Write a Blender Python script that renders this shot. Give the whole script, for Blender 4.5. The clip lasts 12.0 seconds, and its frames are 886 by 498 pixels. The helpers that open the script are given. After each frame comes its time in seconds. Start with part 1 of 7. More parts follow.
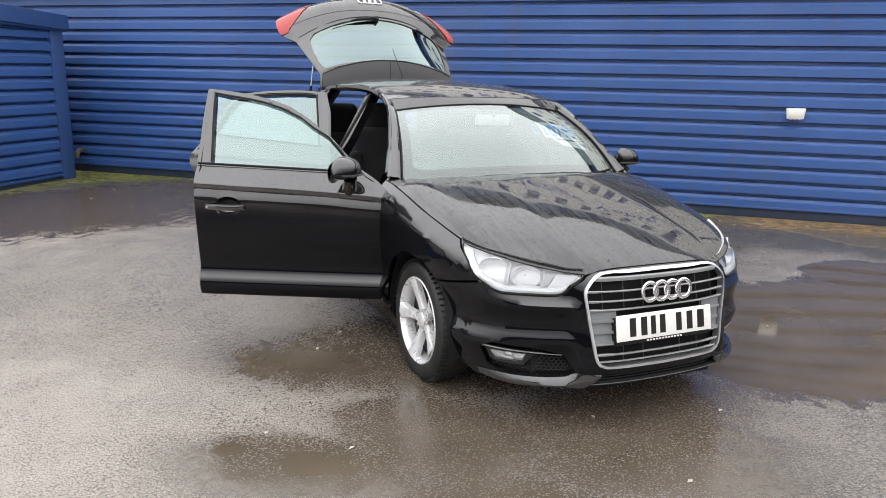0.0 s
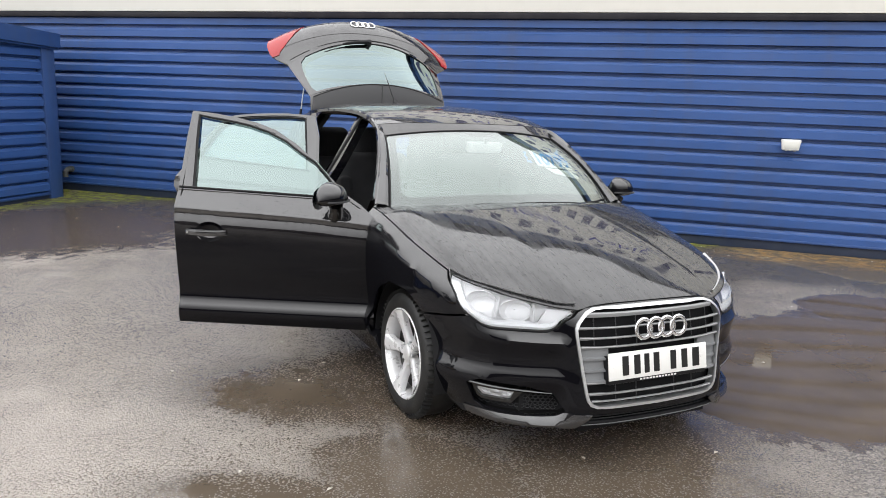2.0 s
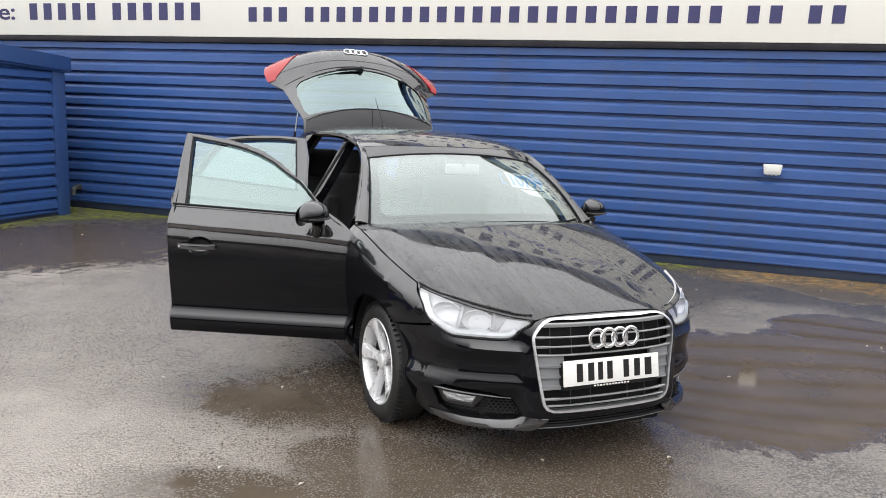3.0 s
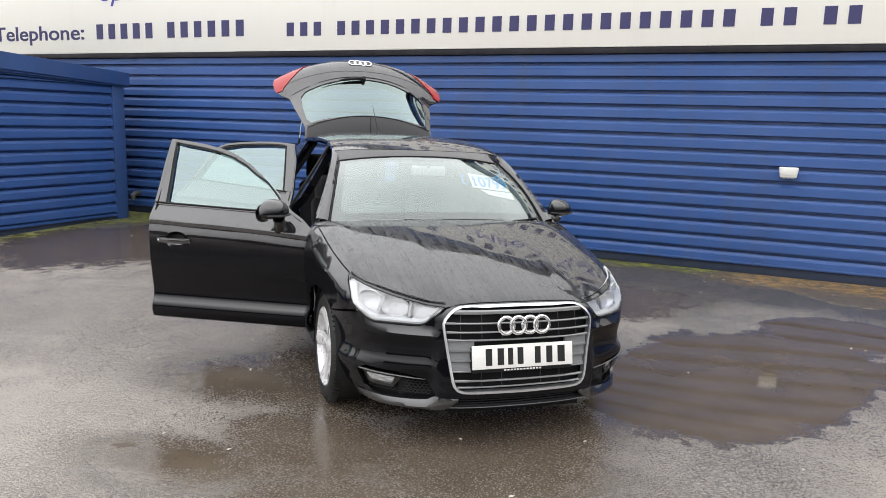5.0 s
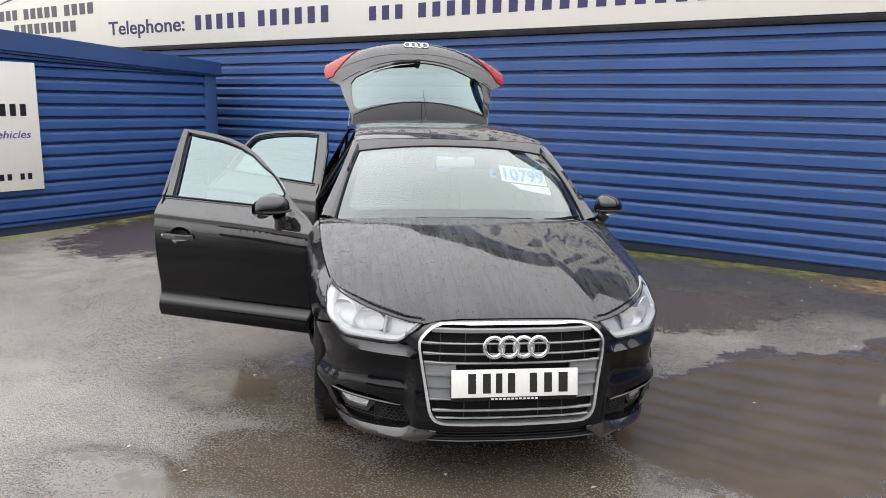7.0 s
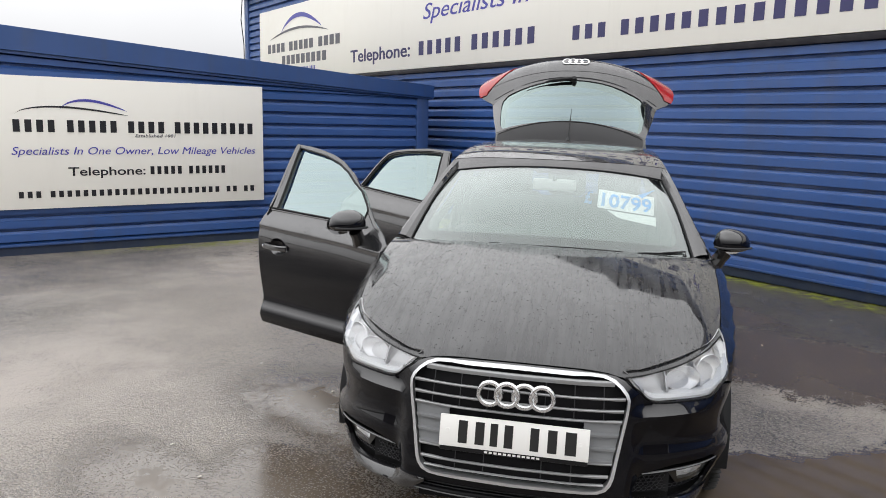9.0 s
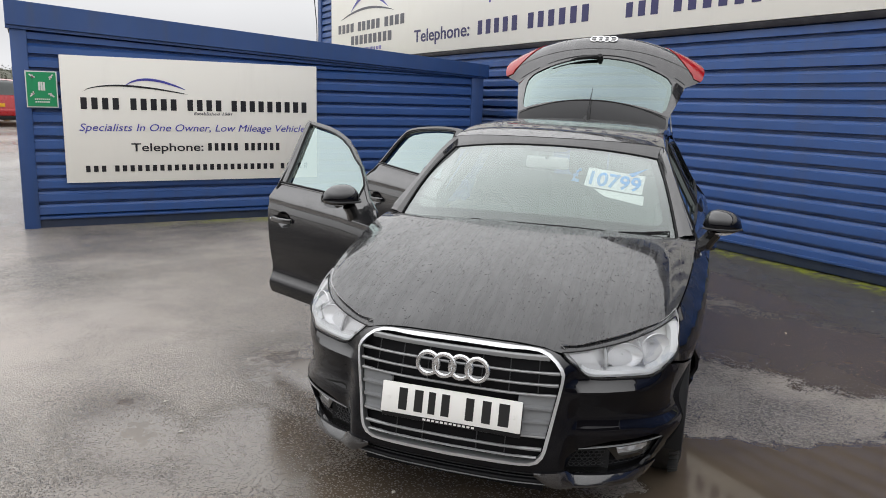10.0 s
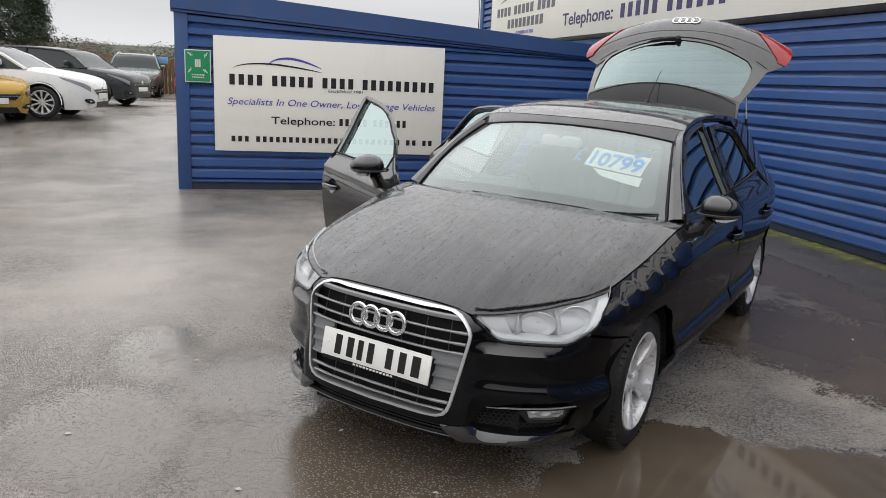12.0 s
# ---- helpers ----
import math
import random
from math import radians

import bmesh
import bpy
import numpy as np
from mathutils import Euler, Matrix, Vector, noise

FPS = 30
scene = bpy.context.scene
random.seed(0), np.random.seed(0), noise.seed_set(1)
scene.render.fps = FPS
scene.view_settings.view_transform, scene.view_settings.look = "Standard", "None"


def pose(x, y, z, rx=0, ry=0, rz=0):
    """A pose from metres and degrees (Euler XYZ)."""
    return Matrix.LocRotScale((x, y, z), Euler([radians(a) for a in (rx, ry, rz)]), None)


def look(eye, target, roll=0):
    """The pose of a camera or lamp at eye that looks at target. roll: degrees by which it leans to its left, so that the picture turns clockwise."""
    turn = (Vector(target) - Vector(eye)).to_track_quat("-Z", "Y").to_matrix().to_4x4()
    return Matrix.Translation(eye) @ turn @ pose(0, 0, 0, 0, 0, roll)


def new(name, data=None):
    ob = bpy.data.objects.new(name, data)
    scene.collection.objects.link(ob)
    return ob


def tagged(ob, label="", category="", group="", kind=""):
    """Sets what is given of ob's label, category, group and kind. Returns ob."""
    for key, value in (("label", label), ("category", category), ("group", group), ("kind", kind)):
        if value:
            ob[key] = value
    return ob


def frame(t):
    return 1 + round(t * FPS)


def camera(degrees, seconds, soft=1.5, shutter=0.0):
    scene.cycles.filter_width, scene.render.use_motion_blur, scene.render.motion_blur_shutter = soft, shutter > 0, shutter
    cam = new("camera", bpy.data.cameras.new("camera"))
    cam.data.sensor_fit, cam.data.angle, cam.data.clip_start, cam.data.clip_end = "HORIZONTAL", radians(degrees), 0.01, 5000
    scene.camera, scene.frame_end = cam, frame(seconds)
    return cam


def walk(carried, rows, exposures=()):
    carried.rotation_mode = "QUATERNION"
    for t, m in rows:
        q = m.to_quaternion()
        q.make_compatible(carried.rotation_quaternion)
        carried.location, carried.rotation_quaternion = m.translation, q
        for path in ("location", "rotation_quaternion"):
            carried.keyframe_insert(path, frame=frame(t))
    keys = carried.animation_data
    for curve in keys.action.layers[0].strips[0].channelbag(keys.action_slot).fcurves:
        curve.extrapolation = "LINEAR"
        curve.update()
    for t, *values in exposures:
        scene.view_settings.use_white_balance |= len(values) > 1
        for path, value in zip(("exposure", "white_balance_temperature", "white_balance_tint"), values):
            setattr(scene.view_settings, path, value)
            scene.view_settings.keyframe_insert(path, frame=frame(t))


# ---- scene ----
cam = camera(60.8, 12.0, 0.9)
PATH = [
    (0, (0.029, 0.122, 1.503), (-0.554, 1.977, 1.037), 1.0),
    (0.5, (0.007, 0.285, 1.502), (-0.558, 2.148, 1.043), 1.4),
    (1, (-0.012, 0.37, 1.499), (-0.576, 2.236, 1.054), 1.9),
    (1.5, (-0.01, 0.348, 1.5), (-0.576, 2.218, 1.071), 2.0),
    (2, (0.019, 0.249, 1.511), (-0.554, 2.122, 1.105), 2.0),
    (2.5, (0.086, 0.119, 1.529), (-0.493, 1.995, 1.145), 2.0),
    (3, (0.259, 0.066, 1.533), (-0.339, 1.941, 1.183), 2.4),
    (3.2, (0.357, 0.079, 1.538), (-0.294, 1.942, 1.214), 2.8),
    (4.8, (0.981, 0.01, 1.537), (0.187, 1.816, 1.208), 1.9),
    (5, (1.072, 0.064, 1.534), (0.263, 1.863, 1.199), 1.7),
    (5.5, (1.194, 0.201, 1.537), (0.337, 1.975, 1.19), 1.5),
    (6, (1.226, 0.395, 1.537), (0.31, 2.137, 1.182), 1.1),
    (6.5, (1.281, 0.605, 1.538), (0.271, 2.294, 1.179), 0.4),
    (6.7, (1.328, 0.694, 1.548), (0.272, 2.352, 1.179), 0.6),
    (8.3, (1.638, 1.466, 1.525), (0.281, 2.89, 1.164), 1.6),
    (8.5, (1.695, 1.581, 1.525), (0.256, 2.923, 1.168), 1.6),
    (9, (1.887, 1.722, 1.518), (0.28, 2.866, 1.19), 1.3),
    (9.5, (2.078, 1.867, 1.521), (0.404, 2.904, 1.166), 1.3),
    (10, (2.211, 2.112, 1.508), (0.493, 3.062, 1.127), 1.5),
    (10.5, (2.37, 2.281, 1.508), (0.606, 3.138, 1.116), 1.7),
    (11, (2.531, 2.419, 1.513), (0.726, 3.178, 1.106), 1.9),
    (11.5, (2.636, 2.658, 1.495), (0.781, 3.276, 1.073), 2.3),
    (12, (2.758, 2.894, 1.498), (0.871, 3.397, 1.063), 2.7),
]
# the clip's camera closes down a little once the open sky comes into view
EXPOSURES = ((0.0, 1.18), (3.0, 1.13), (6.0, 1.02), (8.5, 0.92), (9.5, 0.70), (10.5, 0.62), (12.0, 0.54))
walk(cam, [(t, look(eye, target, roll)) for t, eye, target, roll in PATH], EXPOSURES)

# ---- light ----
SUN_DIRECTION = (radians(76), radians(215))
world = bpy.data.worlds.new("overcast")
scene.world = world
world.use_nodes = True
wn, wl = world.node_tree.nodes, world.node_tree.links
sky = wn.new("ShaderNodeTexSky")
sky.sky_type, sky.sun_disc = "NISHITA", False
sky.sun_elevation, sky.sun_rotation = SUN_DIRECTION
sky.air_density, sky.dust_density, sky.ozone_density = 1.0, 0.0, 1.0
grey = wn.new("ShaderNodeHueSaturation")
grey.inputs["Saturation"].default_value = 0.0
cloud = wn.new("ShaderNodeTexNoise")
cloud.inputs["Scale"].default_value = 2.2
cloud.inputs["Detail"].default_value = 5.0
spread = wn.new("ShaderNodeMapRange")
spread.inputs["To Min"].default_value, spread.inputs["To Max"].default_value = 0.86, 1.12
dim = wn.new("ShaderNodeMixRGB")
dim.blend_type, dim.inputs[0].default_value = "MULTIPLY", 1.0
back = wn["Background"]
back.inputs["Strength"].default_value = 0.15
wl.new(sky.outputs[0], grey.inputs["Color"])
wl.new(cloud.outputs[0], spread.inputs[0])
wl.new(grey.outputs[0], dim.inputs[1])
wl.new(spread.outputs[0], dim.inputs[2])
# an overcast sky is brighter overhead than at the horizon
split = wn.new("ShaderNodeSeparateXYZ")
rise = wn.new("ShaderNodeMapRange")
rise.inputs["From Min"].default_value, rise.inputs["From Max"].default_value = 0.08, 0.75
rise.inputs["To Min"].default_value, rise.inputs["To Max"].default_value = 0.47, 1.86
lift = wn.new("ShaderNodeMixRGB")
lift.blend_type, lift.inputs[0].default_value = "MULTIPLY", 1.0
coord = wn.new("ShaderNodeTexCoord")
wl.new(coord.outputs["Generated"], split.inputs[0])
wl.new(split.outputs["Z"], rise.inputs[0])
wl.new(dim.outputs[0], lift.inputs[1])
wl.new(rise.outputs[0], lift.inputs[2])
warm = wn.new("ShaderNodeMixRGB")
warm.blend_type, warm.inputs[0].default_value, warm.inputs[2].default_value = "MULTIPLY", 1.0, (0.985, 0.99, 1.012, 1.0)
wl.new(lift.outputs[0], warm.inputs[1])
wl.new(warm.outputs[0], back.inputs["Color"])
sun = new("sun", bpy.data.lights.new("sun", "SUN"))
sun.data.energy, sun.data.angle, sun.data.color = 0.5, radians(175), (1.0, 0.97, 0.93)
SUN_FROM = Vector((math.cos(SUN_DIRECTION[0]) * math.sin(SUN_DIRECTION[1]), math.cos(SUN_DIRECTION[0]) * math.cos(SUN_DIRECTION[1]), math.sin(SUN_DIRECTION[0])))
sun.matrix_world = look(SUN_FROM * 20, (0, 0, 0))


# ---- building helpers ----
def part(name, bm, material, parent=None, label="", smooth=True, angle=35):
    """One bmesh as one mesh object under a thing or a part."""
    me = bpy.data.meshes.new(name)
    bmesh.ops.recalc_face_normals(bm, faces=bm.faces)
    bm.to_mesh(me)
    bm.free()
    for m in material if isinstance(material, (list, tuple)) else [material]:
        me.materials.append(m)
    if smooth:
        me.polygons.foreach_set("use_smooth", [True] * len(me.polygons))
        me.set_sharp_from_angle(angle=radians(angle))
    ob = new(name, me)
    if parent:
        ob.parent = parent
    return tagged(ob, label)


def thing(name, label, category, m=None, group="", kind=""):
    ob = new(name)
    if m is not None:
        ob.matrix_world = m
    return tagged(ob, label, category, group, kind)


def add_box(bm, x0, x1, y0, y1, z0, z1, bevel=0.0, segments=2, m=None):
    made = bmesh.ops.create_cube(bm, size=1.0, matrix=Matrix.Translation(((x0 + x1) / 2, (y0 + y1) / 2, (z0 + z1) / 2)) @ Matrix.Diagonal((x1 - x0, y1 - y0, z1 - z0, 1)))
    vs = made["verts"]
    if bevel > 0:
        es = {e for v in vs for e in v.link_edges}
        out = bmesh.ops.bevel(bm, geom=list(es), offset=bevel, segments=segments, profile=0.5, affect="EDGES")
        vs = list({v for f in out["faces"] for v in f.verts} | {v for v in vs if v.is_valid})
    if m is not None:
        bmesh.ops.transform(bm, matrix=m, verts=vs)
    return vs


def box(x0, x1, y0, y1, z0, z1, bevel=0.0, segments=2):
    bm = bmesh.new()
    add_box(bm, x0, x1, y0, y1, z0, z1, bevel, segments)
    return bm


def grid(points, close_u=False, close_v=False):
    """A bmesh from a rectangular array of places."""
    bm = bmesh.new()
    n, k = len(points), len(points[0])
    vs = [[bm.verts.new(p) for p in row] for row in points]
    for i in range(n - (not close_u)):
        for j in range(k - (not close_v)):
            quad = [vs[i][j], vs[(i + 1) % n][j], vs[(i + 1) % n][(j + 1) % k], vs[i][(j + 1) % k]]
            if len(set(quad)) == 4:
                bm.faces.new(quad)
    return bm


def tube(path, radius, sides=8, cap=True, bm=None):
    """A round bar along a list of places; radius is a number or a list."""
    bm = bm or bmesh.new()
    path = [Vector(p) for p in path]
    radii = radius if isinstance(radius, (list, tuple)) else [radius] * len(path)
    rings, side = [], None
    for i, p in enumerate(path):
        way = (path[min(i + 1, len(path) - 1)] - path[max(i - 1, 0)]).normalized()
        if side is None:
            side = way.orthogonal().normalized()
        side = (side - way * side.dot(way)).normalized()
        up = way.cross(side)
        rings.append([bm.verts.new(p + radii[i] * (math.cos(a) * side + math.sin(a) * up)) for a in (2 * math.pi * k / sides for k in range(sides))])
    for a, b in zip(rings, rings[1:]):
        for k in range(sides):
            bm.faces.new((a[k], a[(k + 1) % sides], b[(k + 1) % sides], b[k]))
    if cap:
        bm.faces.new(rings[0])
        bm.faces.new(rings[-1])
    return bm


def turned(profile, sides=48, axis="X"):
    """A lathed bmesh from (along, radius) pairs, turned about an axis."""
    rows = []
    for s, r in profile:
        ring = []
        for k in range(sides):
            a = 2 * math.pi * k / sides
            u, v = r * math.cos(a), r * math.sin(a)
            ring.append({"X": (s, u, v), "Y": (u, s, v), "Z": (u, v, s)}[axis])
        rows.append(ring)
    return grid(rows, close_v=True)


def words(text, height, align="LEFT", slant=0.0, bold=0.0):
    """The words as a flat bmesh in x and z, from the built-in font, with capitals of that height."""
    cu = bpy.data.curves.new("words", "FONT")
    cu.body, cu.size, cu.align_x, cu.extrude, cu.shear, cu.offset = text, height / 0.69, align, 0.002, slant, bold
    cu.resolution_u = 4
    ob = bpy.data.objects.new("words", cu)
    scene.collection.objects.link(ob)
    me = bpy.data.meshes.new_from_object(ob.evaluated_get(bpy.context.evaluated_depsgraph_get()))
    bpy.data.objects.remove(ob)
    bpy.data.curves.remove(cu)
    bm = bmesh.new()
    bm.from_mesh(me)
    bpy.data.meshes.remove(me)
    bmesh.ops.rotate(bm, verts=bm.verts, cent=(0, 0, 0), matrix=Matrix.Rotation(radians(90), 3, "X"))
    return bm


def fit_width(bm, x0, x1):
    xs = [v.co.x for v in bm.verts]
    k = (x1 - x0) / (max(xs) - min(xs))
    for v in bm.verts:
        v.co.x = x0 + (v.co.x - min(xs)) * k
    return bm


def bars(pattern, x0, x1, z0, height, y, mat, parent, fill=0.62, depth=0.004):
    """A row of plain upright bars, each a part; pattern is a list of runs with gaps between them."""
    n = sum(pattern) + 0.7 * (len(pattern) - 1)
    step, x = (x1 - x0) / n, x0
    shared = None
    for run in pattern:
        for k in range(run):
            if shared is None:
                shared = part("bar", box(-step * fill / 2, step * fill / 2, -depth / 2, depth / 2, 0, height), mat, parent, smooth=False)
                ob = shared
            else:
                ob = new("bar", shared.data)
                ob.parent = parent
            ob.location = (x + step / 2, y, z0)
            x += step
        x += 0.7 * step


# ---- materials ----
def material(name, colour=(0.5, 0.5, 0.5), rough=0.5, metal=0.0, **more):
    m = bpy.data.materials.new(name)
    m.use_nodes = True
    b = m.node_tree.nodes["Principled BSDF"]
    b.inputs["Base Color"].default_value = (*colour, 1)
    b.inputs["Roughness"].default_value = rough
    b.inputs["Metallic"].default_value = metal
    for key, value in more.items():
        b.inputs[key.replace("_", " ")].default_value = value
    return m


class Net:
    """Short forms for wiring a material's nodes."""

    def __init__(self, m):
        self.tree = m.node_tree
        self.bsdf = m.node_tree.nodes["Principled BSDF"]
        self.place = self.node("ShaderNodeNewGeometry").outputs["Position"]

    def node(self, kind, **values):
        n = self.tree.nodes.new(kind)
        for key, value in values.items():
            setattr(n, key, value)
        return n

    def link(self, a, b):
        self.tree.links.new(a, b)

    def put(self, socket, value):
        if hasattr(value, "links"):
            self.link(value, socket)
        else:
            socket.default_value = value

    def local(self):
        return self.node("ShaderNodeTexCoord").outputs["Object"]

    def scaled(self, vector, scale=(1, 1, 1), offset=(0, 0, 0), turn=0.0):
        n = self.node("ShaderNodeMapping")
        self.link(vector, n.inputs[0])
        n.inputs["Scale"].default_value, n.inputs["Location"].default_value = scale, offset
        n.inputs["Rotation"].default_value = (0, 0, turn)
        return n.outputs[0]

    def noise(self, scale, detail=4.0, rough=0.55, vector=None, warp=0.0):
        n = self.node("ShaderNodeTexNoise")
        self.link(vector or self.place, n.inputs["Vector"])
        n.inputs["Scale"].default_value, n.inputs["Detail"].default_value = scale, detail
        n.inputs["Roughness"].default_value, n.inputs["Distortion"].default_value = rough, warp
        return n.outputs[0]

    def cells(self, scale, vector=None, feature="F1", output="Distance"):
        n = self.node("ShaderNodeTexVoronoi", feature=feature)
        self.link(vector or self.place, n.inputs["Vector"])
        n.inputs["Scale"].default_value = scale
        return n.outputs[output]

    def ramp(self, value, low, high, to_low=0.0, to_high=1.0, smooth=True):
        n = self.node("ShaderNodeMapRange", interpolation_type="SMOOTHSTEP" if smooth else "LINEAR")
        self.link(value, n.inputs[0])
        for key, v in zip(("From Min", "From Max", "To Min", "To Max"), (low, high, to_low, to_high)):
            n.inputs[key].default_value = v
        return n.outputs[0]

    def math(self, op, a, b=0.0, clamp=False):
        n = self.node("ShaderNodeMath", operation=op, use_clamp=clamp)
        self.put(n.inputs[0], a)
        self.put(n.inputs[1], b)
        return n.outputs[0]

    def mix(self, factor, a, b):
        n = self.node("ShaderNodeMix", data_type="RGBA")
        self.put(n.inputs["Factor"], factor)
        self.put(n.inputs["A"], a if hasattr(a, "links") else (*a, 1))
        self.put(n.inputs["B"], b if hasattr(b, "links") else (*b, 1))
        return n.outputs["Result"]

    def blend(self, factor, a, b):
        n = self.node("ShaderNodeMix", data_type="FLOAT")
        self.put(n.inputs["Factor"], factor)
        self.put(n.inputs["A"], a)
        self.put(n.inputs["B"], b)
        return n.outputs["Result"]

    def bump(self, height, strength=0.3, distance=0.01, normal=None):
        n = self.node("ShaderNodeBump")
        self.put(n.inputs["Strength"], strength)
        n.inputs["Distance"].default_value = distance
        self.link(height, n.inputs["Height"])
        if normal:
            self.link(normal, n.inputs["Normal"])
        return n.outputs[0]

    def set(self, **sockets):
        for key, value in sockets.items():
            self.put(self.bsdf.inputs[key.replace("_", " ")], value)


def wet_asphalt():
    m = material("wet_asphalt", (0.05, 0.048, 0.046), 0.4)
    n = Net(m)
    flat = n.node("ShaderNodeSeparateXYZ")
    n.link(n.place, flat.inputs[0])
    wobble = n.math("MULTIPLY", n.math("SUBTRACT", n.noise(0.9, 5, 0.6), 0.5), 1.1)
    wobble = n.math("ADD", wobble, n.math("MULTIPLY", n.math("SUBTRACT", n.noise(6.0, 5, 0.65), 0.5), 0.55))
    def nearness(pools):
        level = None
        for cx, cy, rx, ry, turn in pools:
            v = n.scaled(n.place, (rx, ry, 1000.0), (cx, cy, 0), turn)
            v.node.vector_type = "TEXTURE"
            ln = n.node("ShaderNodeVectorMath", operation="LENGTH")
            n.link(v, ln.inputs[0])
            level = ln.outputs["Value"] if level is None else n.math("MINIMUM", level, ln.outputs["Value"])
        return level

    broad = n.noise(0.32, 4, 0.55)
    film = n.ramp(n.math("ADD", n.math("MULTIPLY", broad, 0.7), n.math("MULTIPLY", n.noise(2.3, 4), 0.3)), 0.42, 0.62)
    stones = n.cells(85.0)
    chip = n.cells(190.0)
    grit = n.noise(60.0, 3, 0.7)
    shade = n.ramp(n.cells(95.0, output="Color"), 0.0, 1.0)
    # the stones' tops stand out of the rain water, which fills the joints between them
    plates = n.ramp(n.cells(78.0, feature="DISTANCE_TO_EDGE"), 0.0, 0.16)
    tops = n.math("ADD", n.math("MULTIPLY", plates, 0.22), n.math("MULTIPLY", n.ramp(stones, 0.05, 0.72, 1.0, 0.0), 0.48))
    tops = n.math("ADD", tops, n.math("ADD", n.math("MULTIPLY", grit, 0.16), n.math("MULTIPLY", n.ramp(chip, 0.0, 0.7, 1.0, 0.0), 0.18)))
    tops = n.blend(n.math("MULTIPLY", film, 0.38), tops, 0.62)
    tatter = n.math("MULTIPLY", n.math("SUBTRACT", n.noise(9.0, 5, 0.65), 0.5), 2.4)
    deep = n.ramp(n.math("ADD", nearness(PUDDLES), wobble), 1.22, 0.92, 0.0, 1.25)
    deep = n.math("MAXIMUM", deep, n.ramp(n.math("ADD", nearness(RAGGED), tatter), 1.20, 0.30, 0.0, 0.98))
    spread = n.math("ADD", n.math("MULTIPLY", wobble, 1.25), n.math("MULTIPLY", tatter, 0.34))
    seep = n.ramp(n.math("ADD", nearness(STANDING), spread), 1.45, 0.80)
    deep = n.math("MAXIMUM", deep, n.ramp(n.math("ADD", nearness(STANDING), spread), 1.34, 0.60, 0.0, 0.80))
    thin = n.ramp(n.math("ADD", nearness(DARK_SHALLOWS), wobble), 1.60, 0.50, 0.0, 0.60)
    brim = n.math("MAXIMUM", n.math("MAXIMUM", deep, thin), 0.31)
    sub = n.ramp(n.math("SUBTRACT", brim, tops), -0.05, 0.07)
    puddle = n.ramp(deep, 0.80, 1.10)
    dry = n.mix(shade, (0.090, 0.080, 0.070), (0.40, 0.355, 0.308))
    dry = n.mix(n.ramp(n.noise(0.8, 6, 0.6), 0.38, 0.66), dry, (0.45, 0.398, 0.345))
    # paler patches paint in the sky sheen on the yard's left
    pale = n.ramp(n.math("ADD", nearness(PALE_LEFT), wobble), 1.35, 0.55)
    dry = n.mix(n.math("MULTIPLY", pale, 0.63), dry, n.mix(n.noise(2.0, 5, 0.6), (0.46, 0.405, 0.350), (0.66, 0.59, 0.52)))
    pale = n.ramp(n.math("ADD", nearness(PALE_FAR), wobble), 1.40, 0.45)
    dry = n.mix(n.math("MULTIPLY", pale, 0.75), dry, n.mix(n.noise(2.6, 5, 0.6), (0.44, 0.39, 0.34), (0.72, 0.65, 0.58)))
    # ground towards the wall turns darker
    near_wall = n.math("ADD", flat.outputs["Y"], n.math("MULTIPLY", n.math("SUBTRACT", n.noise(1.1, 5, 0.6), 0.5), 1.6))
    near_wall = n.math("MULTIPLY", n.ramp(near_wall, 6.5, 7.5), n.ramp(flat.outputs["X"], -8.5, -7.6))
    dry = n.mix(n.math("MULTIPLY", near_wall, 0.88), dry, (0.062, 0.054, 0.045))
    # moss and silt at the foot of the wall
    foot = n.math("ADD", flat.outputs["Y"], n.math("MULTIPLY", n.noise(2.4, 5, 0.65), 0.9))
    silt = n.math("MULTIPLY", n.ramp(n.math("ADD", foot, n.ramp(flat.outputs["X"], 1.2, 3.0, 0.0, 0.35)), 8.45, 8.8), n.ramp(flat.outputs["X"], 0.1, 1.0))
    brink = n.ramp(flat.outputs["X"], 0.55, 1.6, 8.55, 7.5, smooth=False)
    inside = n.math("ADD", n.math("SUBTRACT", flat.outputs["Y"], brink), n.math("MULTIPLY", n.math("SUBTRACT", n.noise(3.2, 5, 0.65), 0.5), 0.5))
    delta = n.math("MULTIPLY", n.ramp(inside, 0.0, 0.14), n.ramp(flat.outputs["X"], 0.5, 0.9))
    fringe = n.math("MULTIPLY", delta, n.math("MULTIPLY", n.ramp(inside, 0.20, 0.05), n.ramp(n.noise(13.0, 4, 0.7), 0.44, 0.60)))
    moss = n.math("MULTIPLY", n.ramp(foot, 8.86, 9.12), n.ramp(flat.outputs["X"], 0.9, 0.2))
    edge = n.math("MULTIPLY", n.ramp(n.math("SUBTRACT", n.math("MULTIPLY", n.noise(2.0, 5), 0.5), flat.outputs["X"]), 7.5, 7.75), n.ramp(flat.outputs["Y"], 2.6, 4.5))
    moss = n.math("MAXIMUM", moss, n.math("MULTIPLY", edge, 0.8))
    nook = n.math("ADD", n.math("SUBTRACT", flat.outputs["Y"], flat.outputs["X"]), n.math("MULTIPLY", n.noise(1.6, 5, 0.65), 1.6))
    nook = n.math("MULTIPLY", n.ramp(nook, 15.5, 16.1), n.ramp(flat.outputs["X"], -7.9, -7.5))
    moss = n.math("MAXIMUM", moss, nook)
    patch = n.ramp(n.noise(9.0, 5, 0.7), 0.40, 0.62)
    silted = n.mix(n.noise(3.0, 4), (0.066, 0.052, 0.038), (0.135, 0.105, 0.076))
